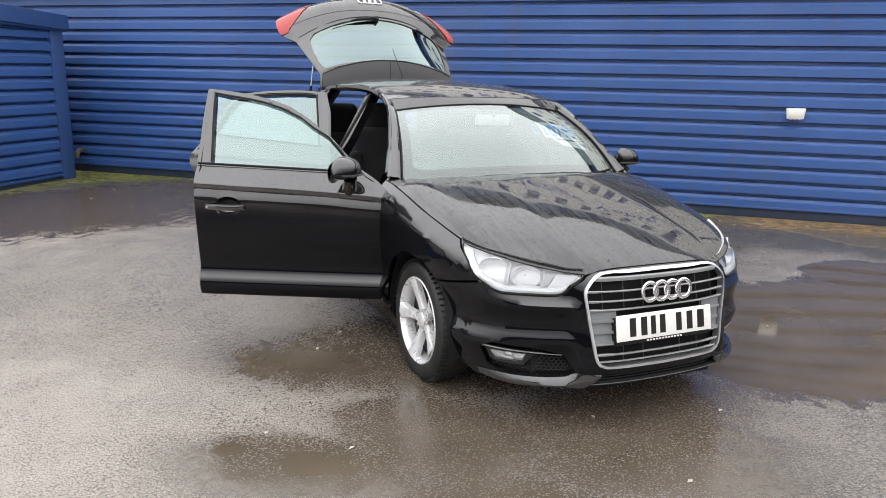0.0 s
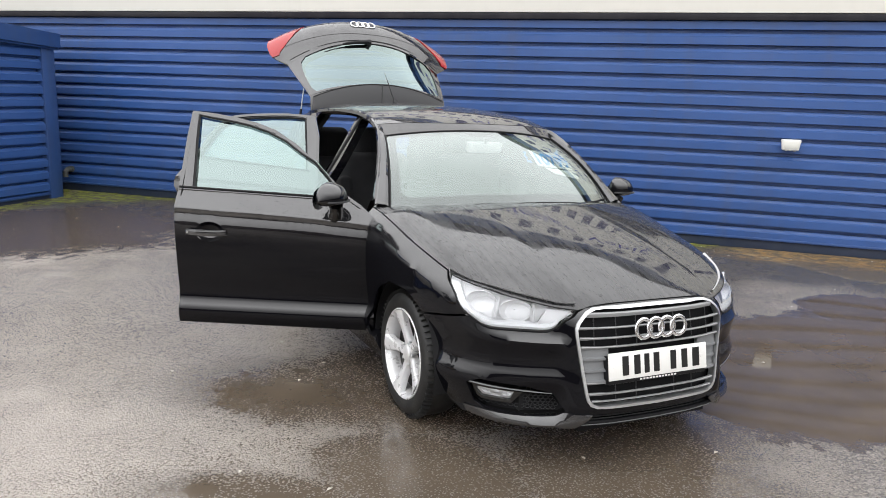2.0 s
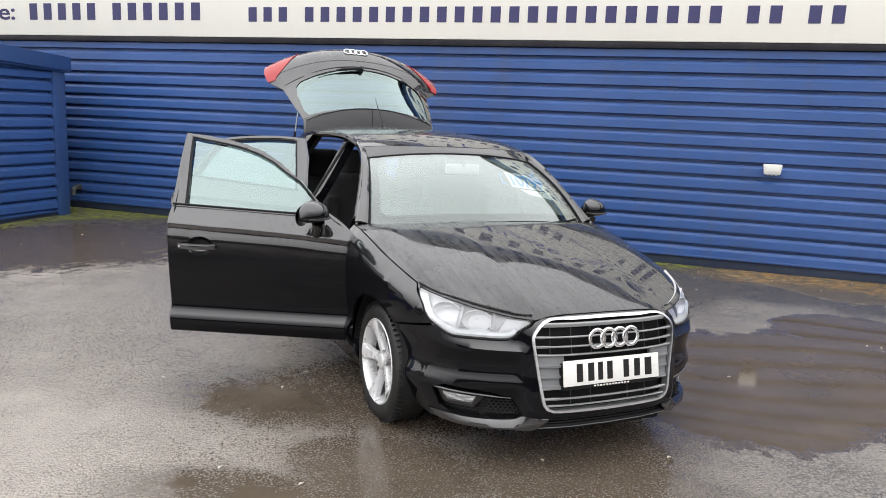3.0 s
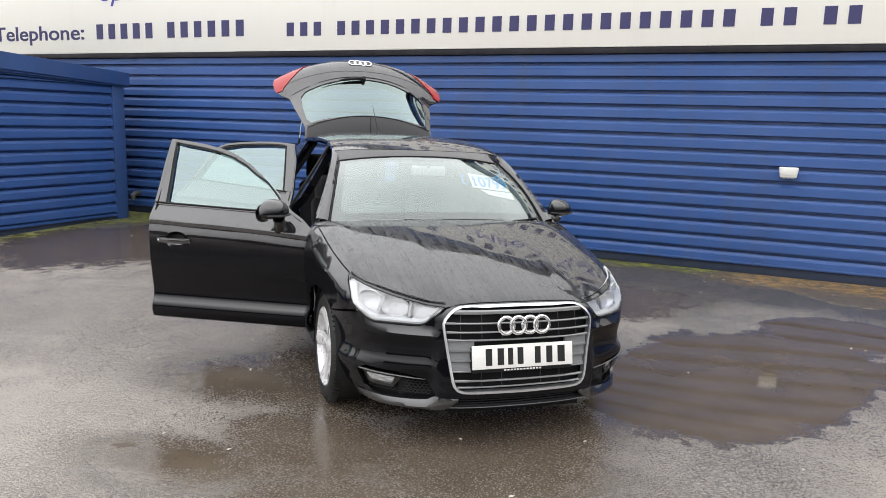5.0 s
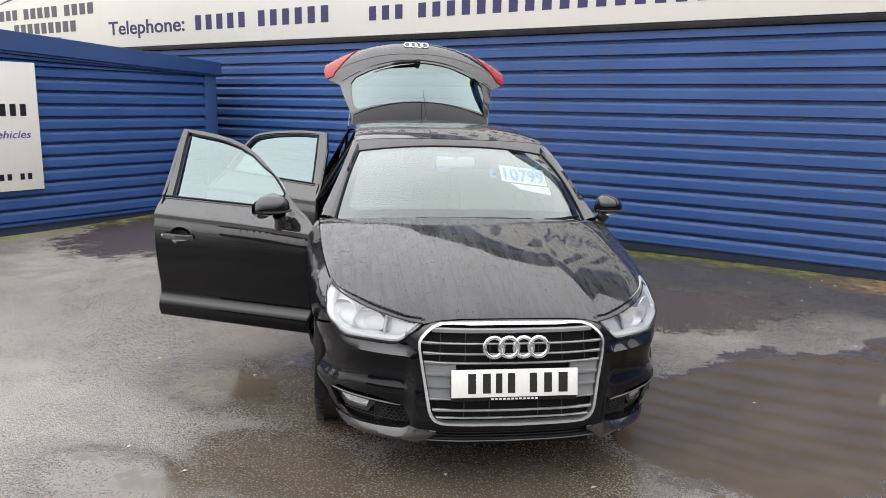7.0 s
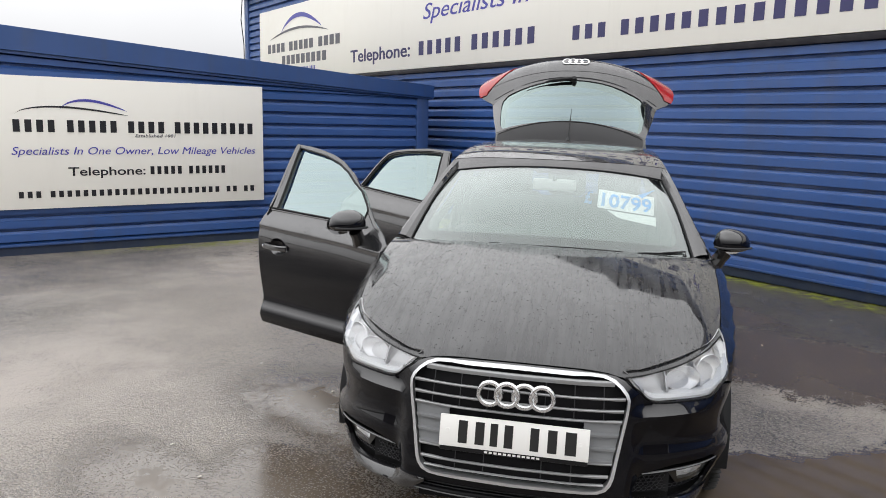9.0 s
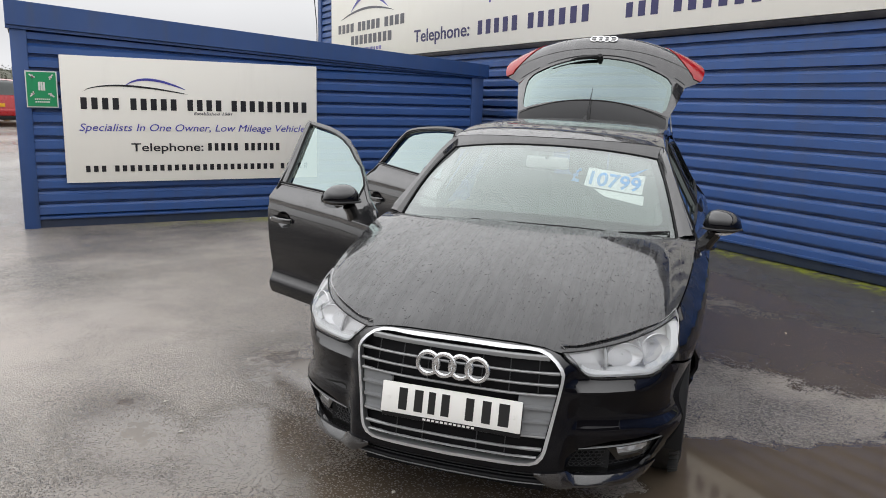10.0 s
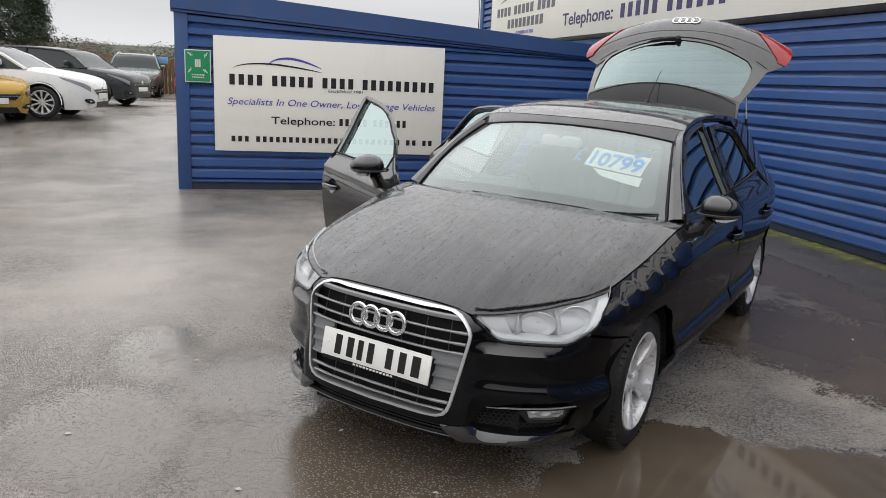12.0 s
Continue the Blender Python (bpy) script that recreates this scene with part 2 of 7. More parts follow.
    # stones in the shallows darken, which also paints in the car's shade and reflection
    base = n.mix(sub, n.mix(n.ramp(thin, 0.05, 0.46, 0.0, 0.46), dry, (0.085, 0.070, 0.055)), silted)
    base = n.mix(n.math("MULTIPLY", delta, 0.75), base, n.mix(n.noise(5.0, 5, 0.7), (0.085, 0.066, 0.045), (0.20, 0.155, 0.10)))
    base = n.mix(n.math("MULTIPLY", silt, patch), base, (0.40, 0.24, 0.09))
    base = n.mix(n.math("MULTIPLY", fringe, 0.85), base, (0.52, 0.44, 0.30))
    base = n.mix(n.math("MULTIPLY", moss, patch), base, (0.30, 0.34, 0.02))
    soil = n.math("MAXIMUM", n.math("MAXIMUM", silt, moss), n.math("MULTIPLY", delta, 0.5))
    rough = n.blend(soil, n.blend(film, 0.50, 0.40), 0.7)
    rough = n.blend(sub, rough, n.blend(puddle, n.blend(seep, 0.16, 0.22), 0.045))
    high = n.blend(sub, tops, n.math("MAXIMUM", thin, 0.31))
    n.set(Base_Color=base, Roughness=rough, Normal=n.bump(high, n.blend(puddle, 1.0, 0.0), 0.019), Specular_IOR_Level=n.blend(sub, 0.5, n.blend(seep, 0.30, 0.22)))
    # a thin skin of rain water on top of the stones
    skin = n.math("MULTIPLY", n.math("SUBTRACT", 1.0, puddle), n.math("SUBTRACT", 1.0, n.math("MULTIPLY", n.math("MAXIMUM", soil, seep), 0.8)))
    n.set(Coat_Weight=skin, Coat_Roughness=n.blend(film, 0.15, 0.24))
    n.bsdf.inputs["Coat IOR"].default_value = 1.5
    n.link(n.bump(high, n.blend(puddle, 1.0, 0.0), 0.015), n.bsdf.inputs["Coat Normal"])
    return m


def painted_steel(name, colour, rough=0.38):
    """Coated sheet steel with rain streaks and a little grime."""
    m = material(name, colour, rough)
    n = Net(m)
    streak = n.noise(1.0, 5, 0.6, n.scaled(n.place, (5.0, 5.0, 0.45)))
    large = n.noise(0.5, 4, 0.6)
    dull = tuple(0.72 * c + 0.02 for c in colour)
    fade = tuple(min(1, 1.10 * c + 0.012) for c in colour)
    base = n.mix(n.ramp(streak, 0.42, 0.75), colour, dull)
    base = n.mix(n.ramp(large, 0.4, 0.7), base, fade)
    n.set(Base_Color=base, Roughness=n.ramp(n.noise(3.0, 5), 0.3, 0.7, rough - 0.07, rough + 0.12), Normal=n.bump(n.noise(1.6, 3), 0.10, 0.02))
    return m


def sign_white():
    m = material("sign_white", (0.78, 0.76, 0.70), 0.42)
    n = Net(m)
    run = n.ramp(n.noise(1.0, 6, 0.65, n.scaled(n.place, (3.0, 3.0, 0.35))), 0.52, 0.85)
    n.set(Base_Color=n.mix(n.math("MULTIPLY", run, 0.35), (0.84, 0.82, 0.76), (0.64, 0.62, 0.56)), Roughness=n.ramp(n.noise(4.0), 0.3, 0.7, 0.34, 0.5))
    return m


PUDDLES = [
    (0.92, 5.15, 0.72, 1.25, -0.38),
    (0.26, 4.62, 0.36, 0.44, 0.0),
    (0.42, 4.30, 0.28, 0.34, 0.0),
    (1.55, 6.45, 0.55, 0.45, 0.2),
]
STANDING = [
    (-6.05, 6.45, 1.50, 1.60, 0.2),
    (-0.90, 6.50, 1.55, 0.78, 0.55),
    (-2.60, 7.40, 1.3, 0.45, -0.1),
]
RAGGED = [
    (-1.56, 2.46, 0.13, 0.07, 0.4),
    (-1.20, 2.48, 0.24, 0.12, 0.2),
    (-1.72, 3.42, 0.50, 0.36, 0.15),
]
# where sky sheen is painted into the ground colour
PALE_LEFT = [
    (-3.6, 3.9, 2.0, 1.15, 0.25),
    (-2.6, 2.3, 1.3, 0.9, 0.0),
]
PALE_FAR = [
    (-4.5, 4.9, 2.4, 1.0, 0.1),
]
# shallow water, with some ellipses placed to paint shade under the car
DARK_SHALLOWS = [
    (0.05, 3.65, 0.50, 0.40, 0.5),
    (-0.75, 3.75, 0.9, 0.35, 0.75),
    (-0.35, 2.30, 0.55, 0.40, 0.3),
    (-0.02, 3.15, 0.62, 0.66, 0.4),
    (-1.60, 3.45, 0.66, 0.42, 0.0),
    (-0.85, 2.9, 0.55, 0.40, 0.0),
    (-1.25, 2.45, 0.50, 0.28, 0.2),
    (-1.3, 4.1, 1.0, 0.45, 0.7),
]
ASPHALT = wet_asphalt()
BLUE = painted_steel("blue_cladding", (0.029, 0.084, 0.265))
BLUE_TRIM = painted_steel("blue_flashing", (0.024, 0.068, 0.212), 0.42)
NAVY_DARK = painted_steel("dark_gutter", (0.018, 0.017, 0.022), 0.5)
NAVY_DARK.node_tree.nodes["Principled BSDF"].inputs["Specular IOR Level"].default_value = 0.15
PLINTH = painted_steel("wall_plinth", (0.018, 0.030, 0.065), 0.6)
SIGN = sign_white()
NAVY = material("navy_vinyl", (0.030, 0.028, 0.115), 0.35)
BLACK_VINYL = material("black_vinyl", (0.012, 0.012, 0.016), 0.35)
BLUE_VINYL = material("blue_vinyl", (0.060, 0.060, 0.36), 0.35)
GREY_VINYL = material("grey_vinyl", (0.10, 0.10, 0.12), 0.4)
GREEN = material("green_sign_face", (0.012, 0.27, 0.105), 0.35)
WHITE_PLASTIC = material("white_plastic", (0.68, 0.68, 0.66), 0.4)


# ---- ground ----
LEAN, HEADING, NOSE_X, NOSE_Y = 0.9, 43.1, -0.004, 3.383


def ground_height(x, y):
    """Almost level, falling slightly to the car's left, with a ramp up to the far parking rows."""
    c, k = math.cos(radians(HEADING)), math.sin(radians(HEADING))
    across, along = c * (x - NOSE_X) + k * (y - NOSE_Y), c * (y - NOSE_Y) - k * (x - NOSE_X)
    off = np.clip((np.hypot(across, np.clip(np.abs(along - 2.0) - 2.0, 0, None)) - 1.2) / 2.4, 0, 1)
    fall = -math.tan(radians(LEAN)) * across * (1 - off * off * (3 - 2 * off))
    s = np.clip((-x - 8.5) / 7.0, 0, 1)
    d = np.clip((-x - 3.5) / 3.5, 0, 1) * np.clip((7.8 - y) / 2.5, 0, 1)
    return fall + 0.40 * s * s * (3 - 2 * s) - 0.055 * d * d * (3 - 2 * d) * (1 - s)


def spaced(lo, hi, centre, near=0.25, growth=1.09):
    out, step, p = [centre], near, centre
    while p < hi:
        p += step
        out.append(min(p, hi))
        step = near if abs(p - centre) < 8 else step * growth
    step, p = near, centre
    while p > lo:
        p -= step
        out.insert(0, max(p, lo))
        step = near if abs(p - centre) < 12 else step * growth
    return np.array(out)


gx, gy = np.meshgrid(spaced(-420, 420, -2.0), spaced(-420, 420, 4.0), indexing="ij")
gz = ground_height(gx, gy)
bm = grid(np.stack([gx, gy, gz], -1).tolist())
ground = tagged(part("ground", bm, ASPHALT), "wet black asphalt yard with shallow puddles", "ground", kind="structure")

# ---- main building ----
WALL_Y, RIB = 8.72, 0.1525


def ribbed(length, z0, z1, first):
    """Cladding seen from -y, along x from 0, with its ribs lying flat; faces lie at y = 0 and the grooves behind it."""
    shape, z = [], first
    while z > z0:
        z -= RIB
    prof = ((0.0, 0.0), (0.074, 0.0), (0.083, 0.013), (0.110, 0.030), (0.114, 0.070), (0.146, 0.072), (0.1500, 0.0))
    rows = []
    while z < z1:
        for dz, dy in prof:
            if z0 <= z + dz <= z1:
                rows.append((dy, z + dz))
        z += RIB
    rows = [(0.0, z0)] + rows + [(0.0, z1)]
    return grid([[(0, dy, zz), (length, dy, zz)] for dy, zz in rows])


wall = tagged(part("wall_north", box(-16.35, 16.0, WALL_Y + 0.10, WALL_Y + 0.34, 0.0, 4.45), BLUE_TRIM, smooth=False), "blue ribbed steel warehouse wall", "wall", kind="structure")
sheet = ribbed(32.4, 0.10, 4.42, -0.046)
bmesh.ops.translate(sheet, verts=sheet.verts, vec=(-16.25, WALL_Y, 0))
part("cladding", sheet, BLUE, wall, "blue steel cladding with horizontal ribs", angle=20)
part("plinth", box(-16.25, 16.0, WALL_Y + 0.025, WALL_Y + 0.06, 0.0, 0.11, 0.004), PLINTH, wall, "dark blue steel plinth")
part("drip_flashing", box(-16.25, 16.0, WALL_Y - 0.012, WALL_Y + 0.03, 0.10, 0.125, 0.004), BLUE_TRIM, wall)
part("corner_flashing", box(-16.42, -16.20, WALL_Y - 0.03, WALL_Y + 0.31, 0.0, 4.48, 0.006), BLUE_TRIM, wall)
part("gutter", box(-16.5, 16.1, WALL_Y - 0.16, WALL_Y + 0.05, 4.36, 4.54, 0.02), NAVY_DARK, wall, "dark metal eaves gutter")
part("side_wall", box(-16.35, -16.25, WALL_Y + 0.34, WALL_Y + 14, 0.0, 4.45, 0.0), BLUE, wall)
part("roof", box(-16.5, 16.1, WALL_Y + 0.05, WALL_Y + 14, 4.45, 4.55, 0.0), NAVY_DARK, wall)

# ---- outbuilding ----
AX = -7.66


def eave(y):
    return 2.49 - 0.068 * (y - 2.05)


def soffit(y):
    return 2.19 - 0.052 * (y - 2.05)


annex = thing("outbuilding", "low blue ribbed steel outbuilding with sloping eaves", "outbuilding", pose(0, 0, 0))
core = bmesh.new()
add_box(core, AX - 3.2, AX - 0.105, 2.08, 8.16, -0.1, 1.9)
part("wall", core, BLUE_TRIM, annex, smooth=False)
sheet = ribbed(5.95, 0.07, 2.30, -0.046)
bmesh.ops.transform(sheet, matrix=pose(AX, 2.16, 0, 0, 0, 90), verts=sheet.verts)
for v in sheet.verts:
    v.co.z = min(v.co.z, soffit(v.co.y) + 0.004)
part("cladding", sheet, BLUE, annex, "blue steel cladding with horizontal ribs", angle=20)
part("plinth", box(AX - 0.05, AX - 0.02, 2.08, 8.14, -0.1, 0.07), PLINTH, annex)
part("drip_flashing", box(AX - 0.05, AX + 0.012, 2.10, 8.08, 0.045, 0.072, 0.004), BLUE_TRIM, annex)
for y0, y1 in ((2.035, 2.20), (7.98, 8.18)):
    part("corner_flashing", box(AX - 0.10, AX + 0.018, y0, y1, -0.1, soffit(y0) + 0.002, 0.006), BLUE_TRIM, annex)
part("side_wall", box(AX - 3.2, AX - 0.10, 2.04, 2.12, -0.1, 2.18), BLUE, annex)
for name, x0, x1, f0, f1, mat, lab in (("fascia", -0.12, 0.075, 0.12, 1.0, BLUE_TRIM, "folded blue steel eaves fascia"), ("soffit", -0.10, 0.045, 0.0, 0.11, BLUE_TRIM, ""), ("roof", -3.3, -0.12, 0.5, 0.9, NAVY_DARK, "")):
    bm = box(AX + x0, AX + x1, 2.0, 8.24, 0, 1, 0.008)
    for v in bm.verts:
        v.co.z = soffit(v.co.y) + (f0 + (f1 - f0) * v.co.z) * (eave(v.co.y) - soffit(v.co.y))
    part(name, bm, mat, annex, lab)


# ---- signs ----
def letter_part(bm, x, y, z, mat, parent, name="lettering", turn=0.0, label=""):
    bmesh.ops.transform(bm, matrix=pose(x, y, z, 0, 0, turn), verts=bm.verts)
    return part(name, bm, mat, parent, label, smooth=False)


def line_of_words(text, height, x0, x1, y, z, mat, parent, slant=0.0, bold=0.0):
    """A line of lettering fitted between x0 and x1, each word a part of its own."""
    whole = words(text, height, slant=slant, bold=bold)
    xs = [v.co.x for v in whole.verts]
    lo, k = min(xs), (x1 - x0) / (max(xs) - min(xs))
    whole.free()
    done = ""
    for word in text.split(" "):
        shift = 0.0
        if done:
            a, b = words(done + "i", height, slant=slant, bold=bold), words("i", height, slant=slant, bold=bold)
            shift = max(v.co.x for v in a.verts) - max(v.co.x for v in b.verts)
            a.free(), b.free()
        bm = words(word, height, slant=slant, bold=bold)
        for v in bm.verts:
            v.co.x = x0 + (v.co.x + shift - lo) * k
        letter_part(bm, 0, y, z, mat, parent, "word")
        done += word + " "


def swoosh(x0, x1, z0, rise, thick, peak=0.5):
    """A thin tapering arc, as a plain flat shape."""
    top, low = [], []
    for k in range(25):
        s = k / 24
        p = s ** (math.log(0.5) / math.log(peak))
        z = z0 + rise * math.sin(math.pi * p) ** 0.9
        w = thick * math.sin(math.pi * s) ** 0.6
        top.append((x0 + (x1 - x0) * s, -0.002, z + w / 2))
        low.append((x0 + (x1 - x0) * s, -0.002, z - w / 2))
    return grid([top, low])


FACE = WALL_Y - 0.045
long_sign = thing("long_sign", "long off-white sign panel with navy lettering on the wall", "sign", pose(0, 0, 0))
part("panel", box(-15.42, 7.0, FACE, WALL_Y + 0.0, 2.395, 3.93, 0.006), SIGN, long_sign)
part("edge_strip", box(-15.42, 7.0, FACE + 0.004, WALL_Y + 0.01, 2.325, 2.39, 0.004), NAVY_DARK, long_sign, "dark strip below the sign")
LF = FACE - 0.003
line_of_words("Telephone:", 0.215, -11.0, -8.95, LF, 2.605, NAVY, long_sign, 0, 0.004)
bars([5, 6], -8.74, -5.84, 2.60, 0.22, LF, NAVY, long_sign, 0.54)
bars([3, 23, 2, 2], -5.23, 1.64, 2.585, 0.175, LF, NAVY, long_sign, 0.54)
line_of_words("Specialists In One Owner, Low Mileage Vehicles", 0.24, -8.57, 1.3, LF, 3.155, BLUE_VINYL, long_sign, 0.25)
bars([4, 5, 4, 9], -8.6, 1.4, 3.51, 0.27, LF, NAVY, long_sign, 0.42)
bars([4, 5, 4], -14.98, -11.4, 2.99, 0.19, LF, GREY_VINYL, long_sign, 0.68)
bars([9], -14.2, -11.98, 2.71, 0.19, LF, GREY_VINYL, long_sign, 0.68)
bars([11, 4], -13.6, -12.5, 2.56, 0.07, LF, BLUE_VINYL, long_sign, 0.5)
letter_part(swoosh(-14.8, -11.9, 3.28, 0.16, 0.05), 0, LF, 0, GREY_VINYL, long_sign, "arc")
letter_part(swoosh(-14.2, -12.2, 3.38, 0.32, 0.09, 0.45), 0, LF, 0, BLUE_VINYL, long_sign, "arc")

board = thing("sign_board", "off-white sign board with black and blue lettering on the outbuilding", "sign", pose(-7.603, 2.505, 0.0, 0, 0, 90))
part("panel", box(0, 3.05, 0, 0.05, 0.47, 1.93, 0.004), SIGN, board)
bars([4, 5, 4, 9], 0.17, 2.93, 1.325, 0.135, -0.003, BLACK_VINYL, board, 0.58)
line_of_words("Established 1981", 0.036, 1.46, 1.93, -0.003, 1.275, GREY_VINYL, board, 0.2)
line_of_words("Specialists In One Owner, Low Mileage Vehicles", 0.085, 0.165, 2.94, -0.003, 1.075, BLUE_VINYL, board, 0.25)
line_of_words("Telephone:", 0.095, 0.72, 1.56, -0.003, 0.835, BLACK_VINYL, board, 0, 0.0015)
bars([5, 6], 1.60, 2.55, 0.835, 0.095, -0.003, BLACK_VINYL, board, 0.55)
bars([3, 23, 2, 2], 0.19, 2.93, 0.595, 0.072, -0.003, BLACK_VINYL, board, 0.55)
letter_part(swoosh(0.22, 1.40, 1.52, 0.085, 0.022, 0.35), 0, -0.003, 0, BLACK_VINYL, board, "arc")
letter_part(swoosh(0.66, 1.38, 1.57, 0.115, 0.03, 0.38), 0, -0.003, 0, BLUE_VINYL, board, "arc")

safety = thing("safety_sign", "green and white assembly point sign on the outbuilding", "sign", pose(-7.615, 2.153, 1.334, 0, 0, 90))
part("panel", box(0, 0.32, 0, 0.03, 0, 0.405, 0.003), WHITE_PLASTIC, safety)
part("face", box(0.012, 0.308, -0.003, 0.002, 0.012, 0.393), GREEN, safety, "green printed face")
for sx, sz in ((-1, -1), (1, -1), (-1, 1), (1, 1)):
    bm = bmesh.new()
    add_box(bm, -0.035, 0.02, -0.002, 0.002, -0.007, 0.007)
    for a in (0, 90):
        add_box(bm, -0.012, 0.026, -0.002, 0.002, -0.007, 0.007, m=pose(0.012, 0, 0, 0, 45 + a, 0) @ pose(-0.014, 0, 0))
    bmesh.ops.transform(bm, matrix=pose(0.16 + sx * 0.095, -0.006, 0.245 + sz * 0.10, 0, math.degrees(math.atan2(sz, -sx)), 0), verts=bm.verts)
    part("arrow", bm, WHITE_PLASTIC, safety, smooth=False)
bm = bmesh.new()
for dx in (-0.024, 0.0, 0.024):
    add_box(bm, 0.16 + dx - 0.010, 0.16 + dx + 0.010, -0.007, -0.003, 0.19, 0.285)
part("symbol", bm, WHITE_PLASTIC, safety, smooth=False)
bars([8], 0.08, 0.24, 0.085, 0.016, -0.005, WHITE_PLASTIC, safety, 0.7)
bars([7], 0.085, 0.235, 0.055, 0.016, -0.005, WHITE_PLASTIC, safety, 0.7)

# ---- wall lamp ----
LENS = material("lamp_lens", (0.75, 0.75, 0.70), 0.25)
lamp = thing("wall_lamp", "small white floodlight fixed to the blue wall", "wall lamp", pose(1.09, WALL_Y, 1.11))
part("backplate", box(-0.05, 0.05, -0.03, 0.004, -0.03, 0.04, 0.006), WHITE_PLASTIC, lamp)
bm = box(-0.094, 0.094, -0.085, -0.028, -0.055, 0.055, 0.012, 3)
for v in bm.verts:
    if v.co.z < 0:
        v.co.x *= 0.86
part("housing", bm, WHITE_PLASTIC, lamp)
part("lens", box(-0.070, 0.070, -0.089, -0.083, -0.030, 0.043, 0.004), LENS, lamp, "clear ribbed lens")
for dx in (-0.05, -0.012, 0.03):
    part("clip", box(dx, dx + 0.022, -0.075, -0.05, -0.062, -0.052, 0.002), WHITE_PLASTIC, lamp)


# ---- small things round the yard ----
pipe = thing("drain_pipe", "short grey plastic waste pipe at the wall corner", "pipe", pose(-7.98, WALL_Y - 0.02, 0.30))
part("elbow", tube([(0, 0.02, 0.0), (0, -0.07, 0.0), (0, -0.11, -0.03), (0, -0.115, -0.10)], 0.035, 12), material("grey_pipe", (0.07, 0.075, 0.07), 0.5), pipe)
part("collar", turned([(-0.03, 0.036), (-0.03, 0.044), (0.01, 0.044), (0.01, 0.036)], 16, "Y"), material("grey_collar", (0.06, 0.065, 0.06), 0.5), pipe)
cable = thing("wall_cable", "thin black cable hanging at the wall end", "cable", pose(-16.44, WALL_Y - 0.05, 0))
part("wire", tube([(0.0, 0, 4.6), (-0.10, -0.02, 3.9), (0.06, -0.02, 3.3), (0.02, 0, 2.6)], 0.012, 6), NAVY_DARK, cable)

LITTER = material("pale_leaf_litter", (0.55, 0.52, 0.46), 0.7)
rng = random.Random(5)
bm = bmesh.new()
spots = [(-2.14, 4.08), (-1.757, 3.58), (0.296, 3.566), (-0.25, 3.28), (1.37, 7.1), (-1.51, 2.63), (0.95, 6.4), (1.62, 6.1)]
spots += [(rng.uniform(-6.5, 2.2), rng.uniform(1.8, 8.4)) for _ in range(46)]
spots += [(rng.uniform(0.2, 2.6), rng.uniform(8.2, 8.6)) for _ in range(14)] + [(rng.uniform(-7.4, -5.0), rng.uniform(7.6, 8.5)) for _ in range(12)]
for px, py in spots:
    gz0 = float(ground_height(np.array(px), np.array(py)))
    a, r = rng.uniform(0, 6.283), rng.uniform(0.004, 0.013)
    c = [bm.verts.new((px + f * r * math.cos(a + t), py + f * r * math.sin(a + t), gz0 + h)) for t, f, h in ((0, 1.6, 0.002), (1.4, 0.8, 0.006), (3.1, 1.5, 0.003), (4.6, 0.9, 0.005))]
    top = bm.verts.new((px, py, gz0 + 0.009))
    for q in range(4):
        bm.faces.new((c[q], c[(q + 1) % 4], top))
tagged(part("leaf_litter", bm, LITTER), "scattered pale leaf bits and grit on the asphalt", "litter", kind="stuff")


# ---- car materials ----
def black_paint(name="black_car_paint", index=1.39, haze=0.0):
    m = material(name, (0.0035, 0.0035, 0.005), 0.4, Coat_Weight=1.0, Coat_Roughness=0.015, Specular_IOR_Level=haze, Coat_IOR=index)
    n = Net(m)
    film = n.noise(7.0, 5, 0.6)
    n.set(Roughness=n.ramp(film, 0.3, 0.7, 0.35, 0.5), Coat_Roughness=n.ramp(n.noise(16.0, 4, 0.6), 0.35, 0.75, 0.006, 0.035))
    return m


def clear_glass(name, tint, face=0.10, rough=0.0, sheen=(0.84, 0.96, 0.93), most=1.0):
    """Thin glass: clear straight through, mirror-like at the surface."""
    m = bpy.data.materials.new(name)
    m.use_nodes = True
    t = m.node_tree
    t.nodes.clear()
    out = t.nodes.new("ShaderNodeOutputMaterial")
    see = t.nodes.new("ShaderNodeBsdfTransparent")
    see.inputs[0].default_value = (*tint, 1)
    gloss = t.nodes.new("ShaderNodeBsdfGlossy")
    gloss.inputs["Roughness"].default_value = rough
    gloss.inputs[0].default_value = (*sheen, 1)
    mix = t.nodes.new("ShaderNodeMixShader")
    fr = t.nodes.new("ShaderNodeLayerWeight")
    fr.inputs["Blend"].default_value = 0.5
    steep = t.nodes.new("ShaderNodeMath")
    steep.operation, steep.inputs[1].default_value = "POWER", 1.6
    share = t.nodes.new("ShaderNodeMapRange")
    share.inputs["To Min"].default_value, share.inputs["To Max"].default_value = face, most
    t.links.new(fr.outputs["Facing"], steep.inputs[0])
    t.links.new(steep.outputs[0], share.inputs[0])
    t.links.new(share.outputs[0], mix.inputs[0])
    t.links.new(see.outputs[0], mix.inputs[1])
    t.links.new(gloss.outputs[0], mix.inputs[2])
    t.links.new(mix.outputs[0], out.inputs[0])
    return m


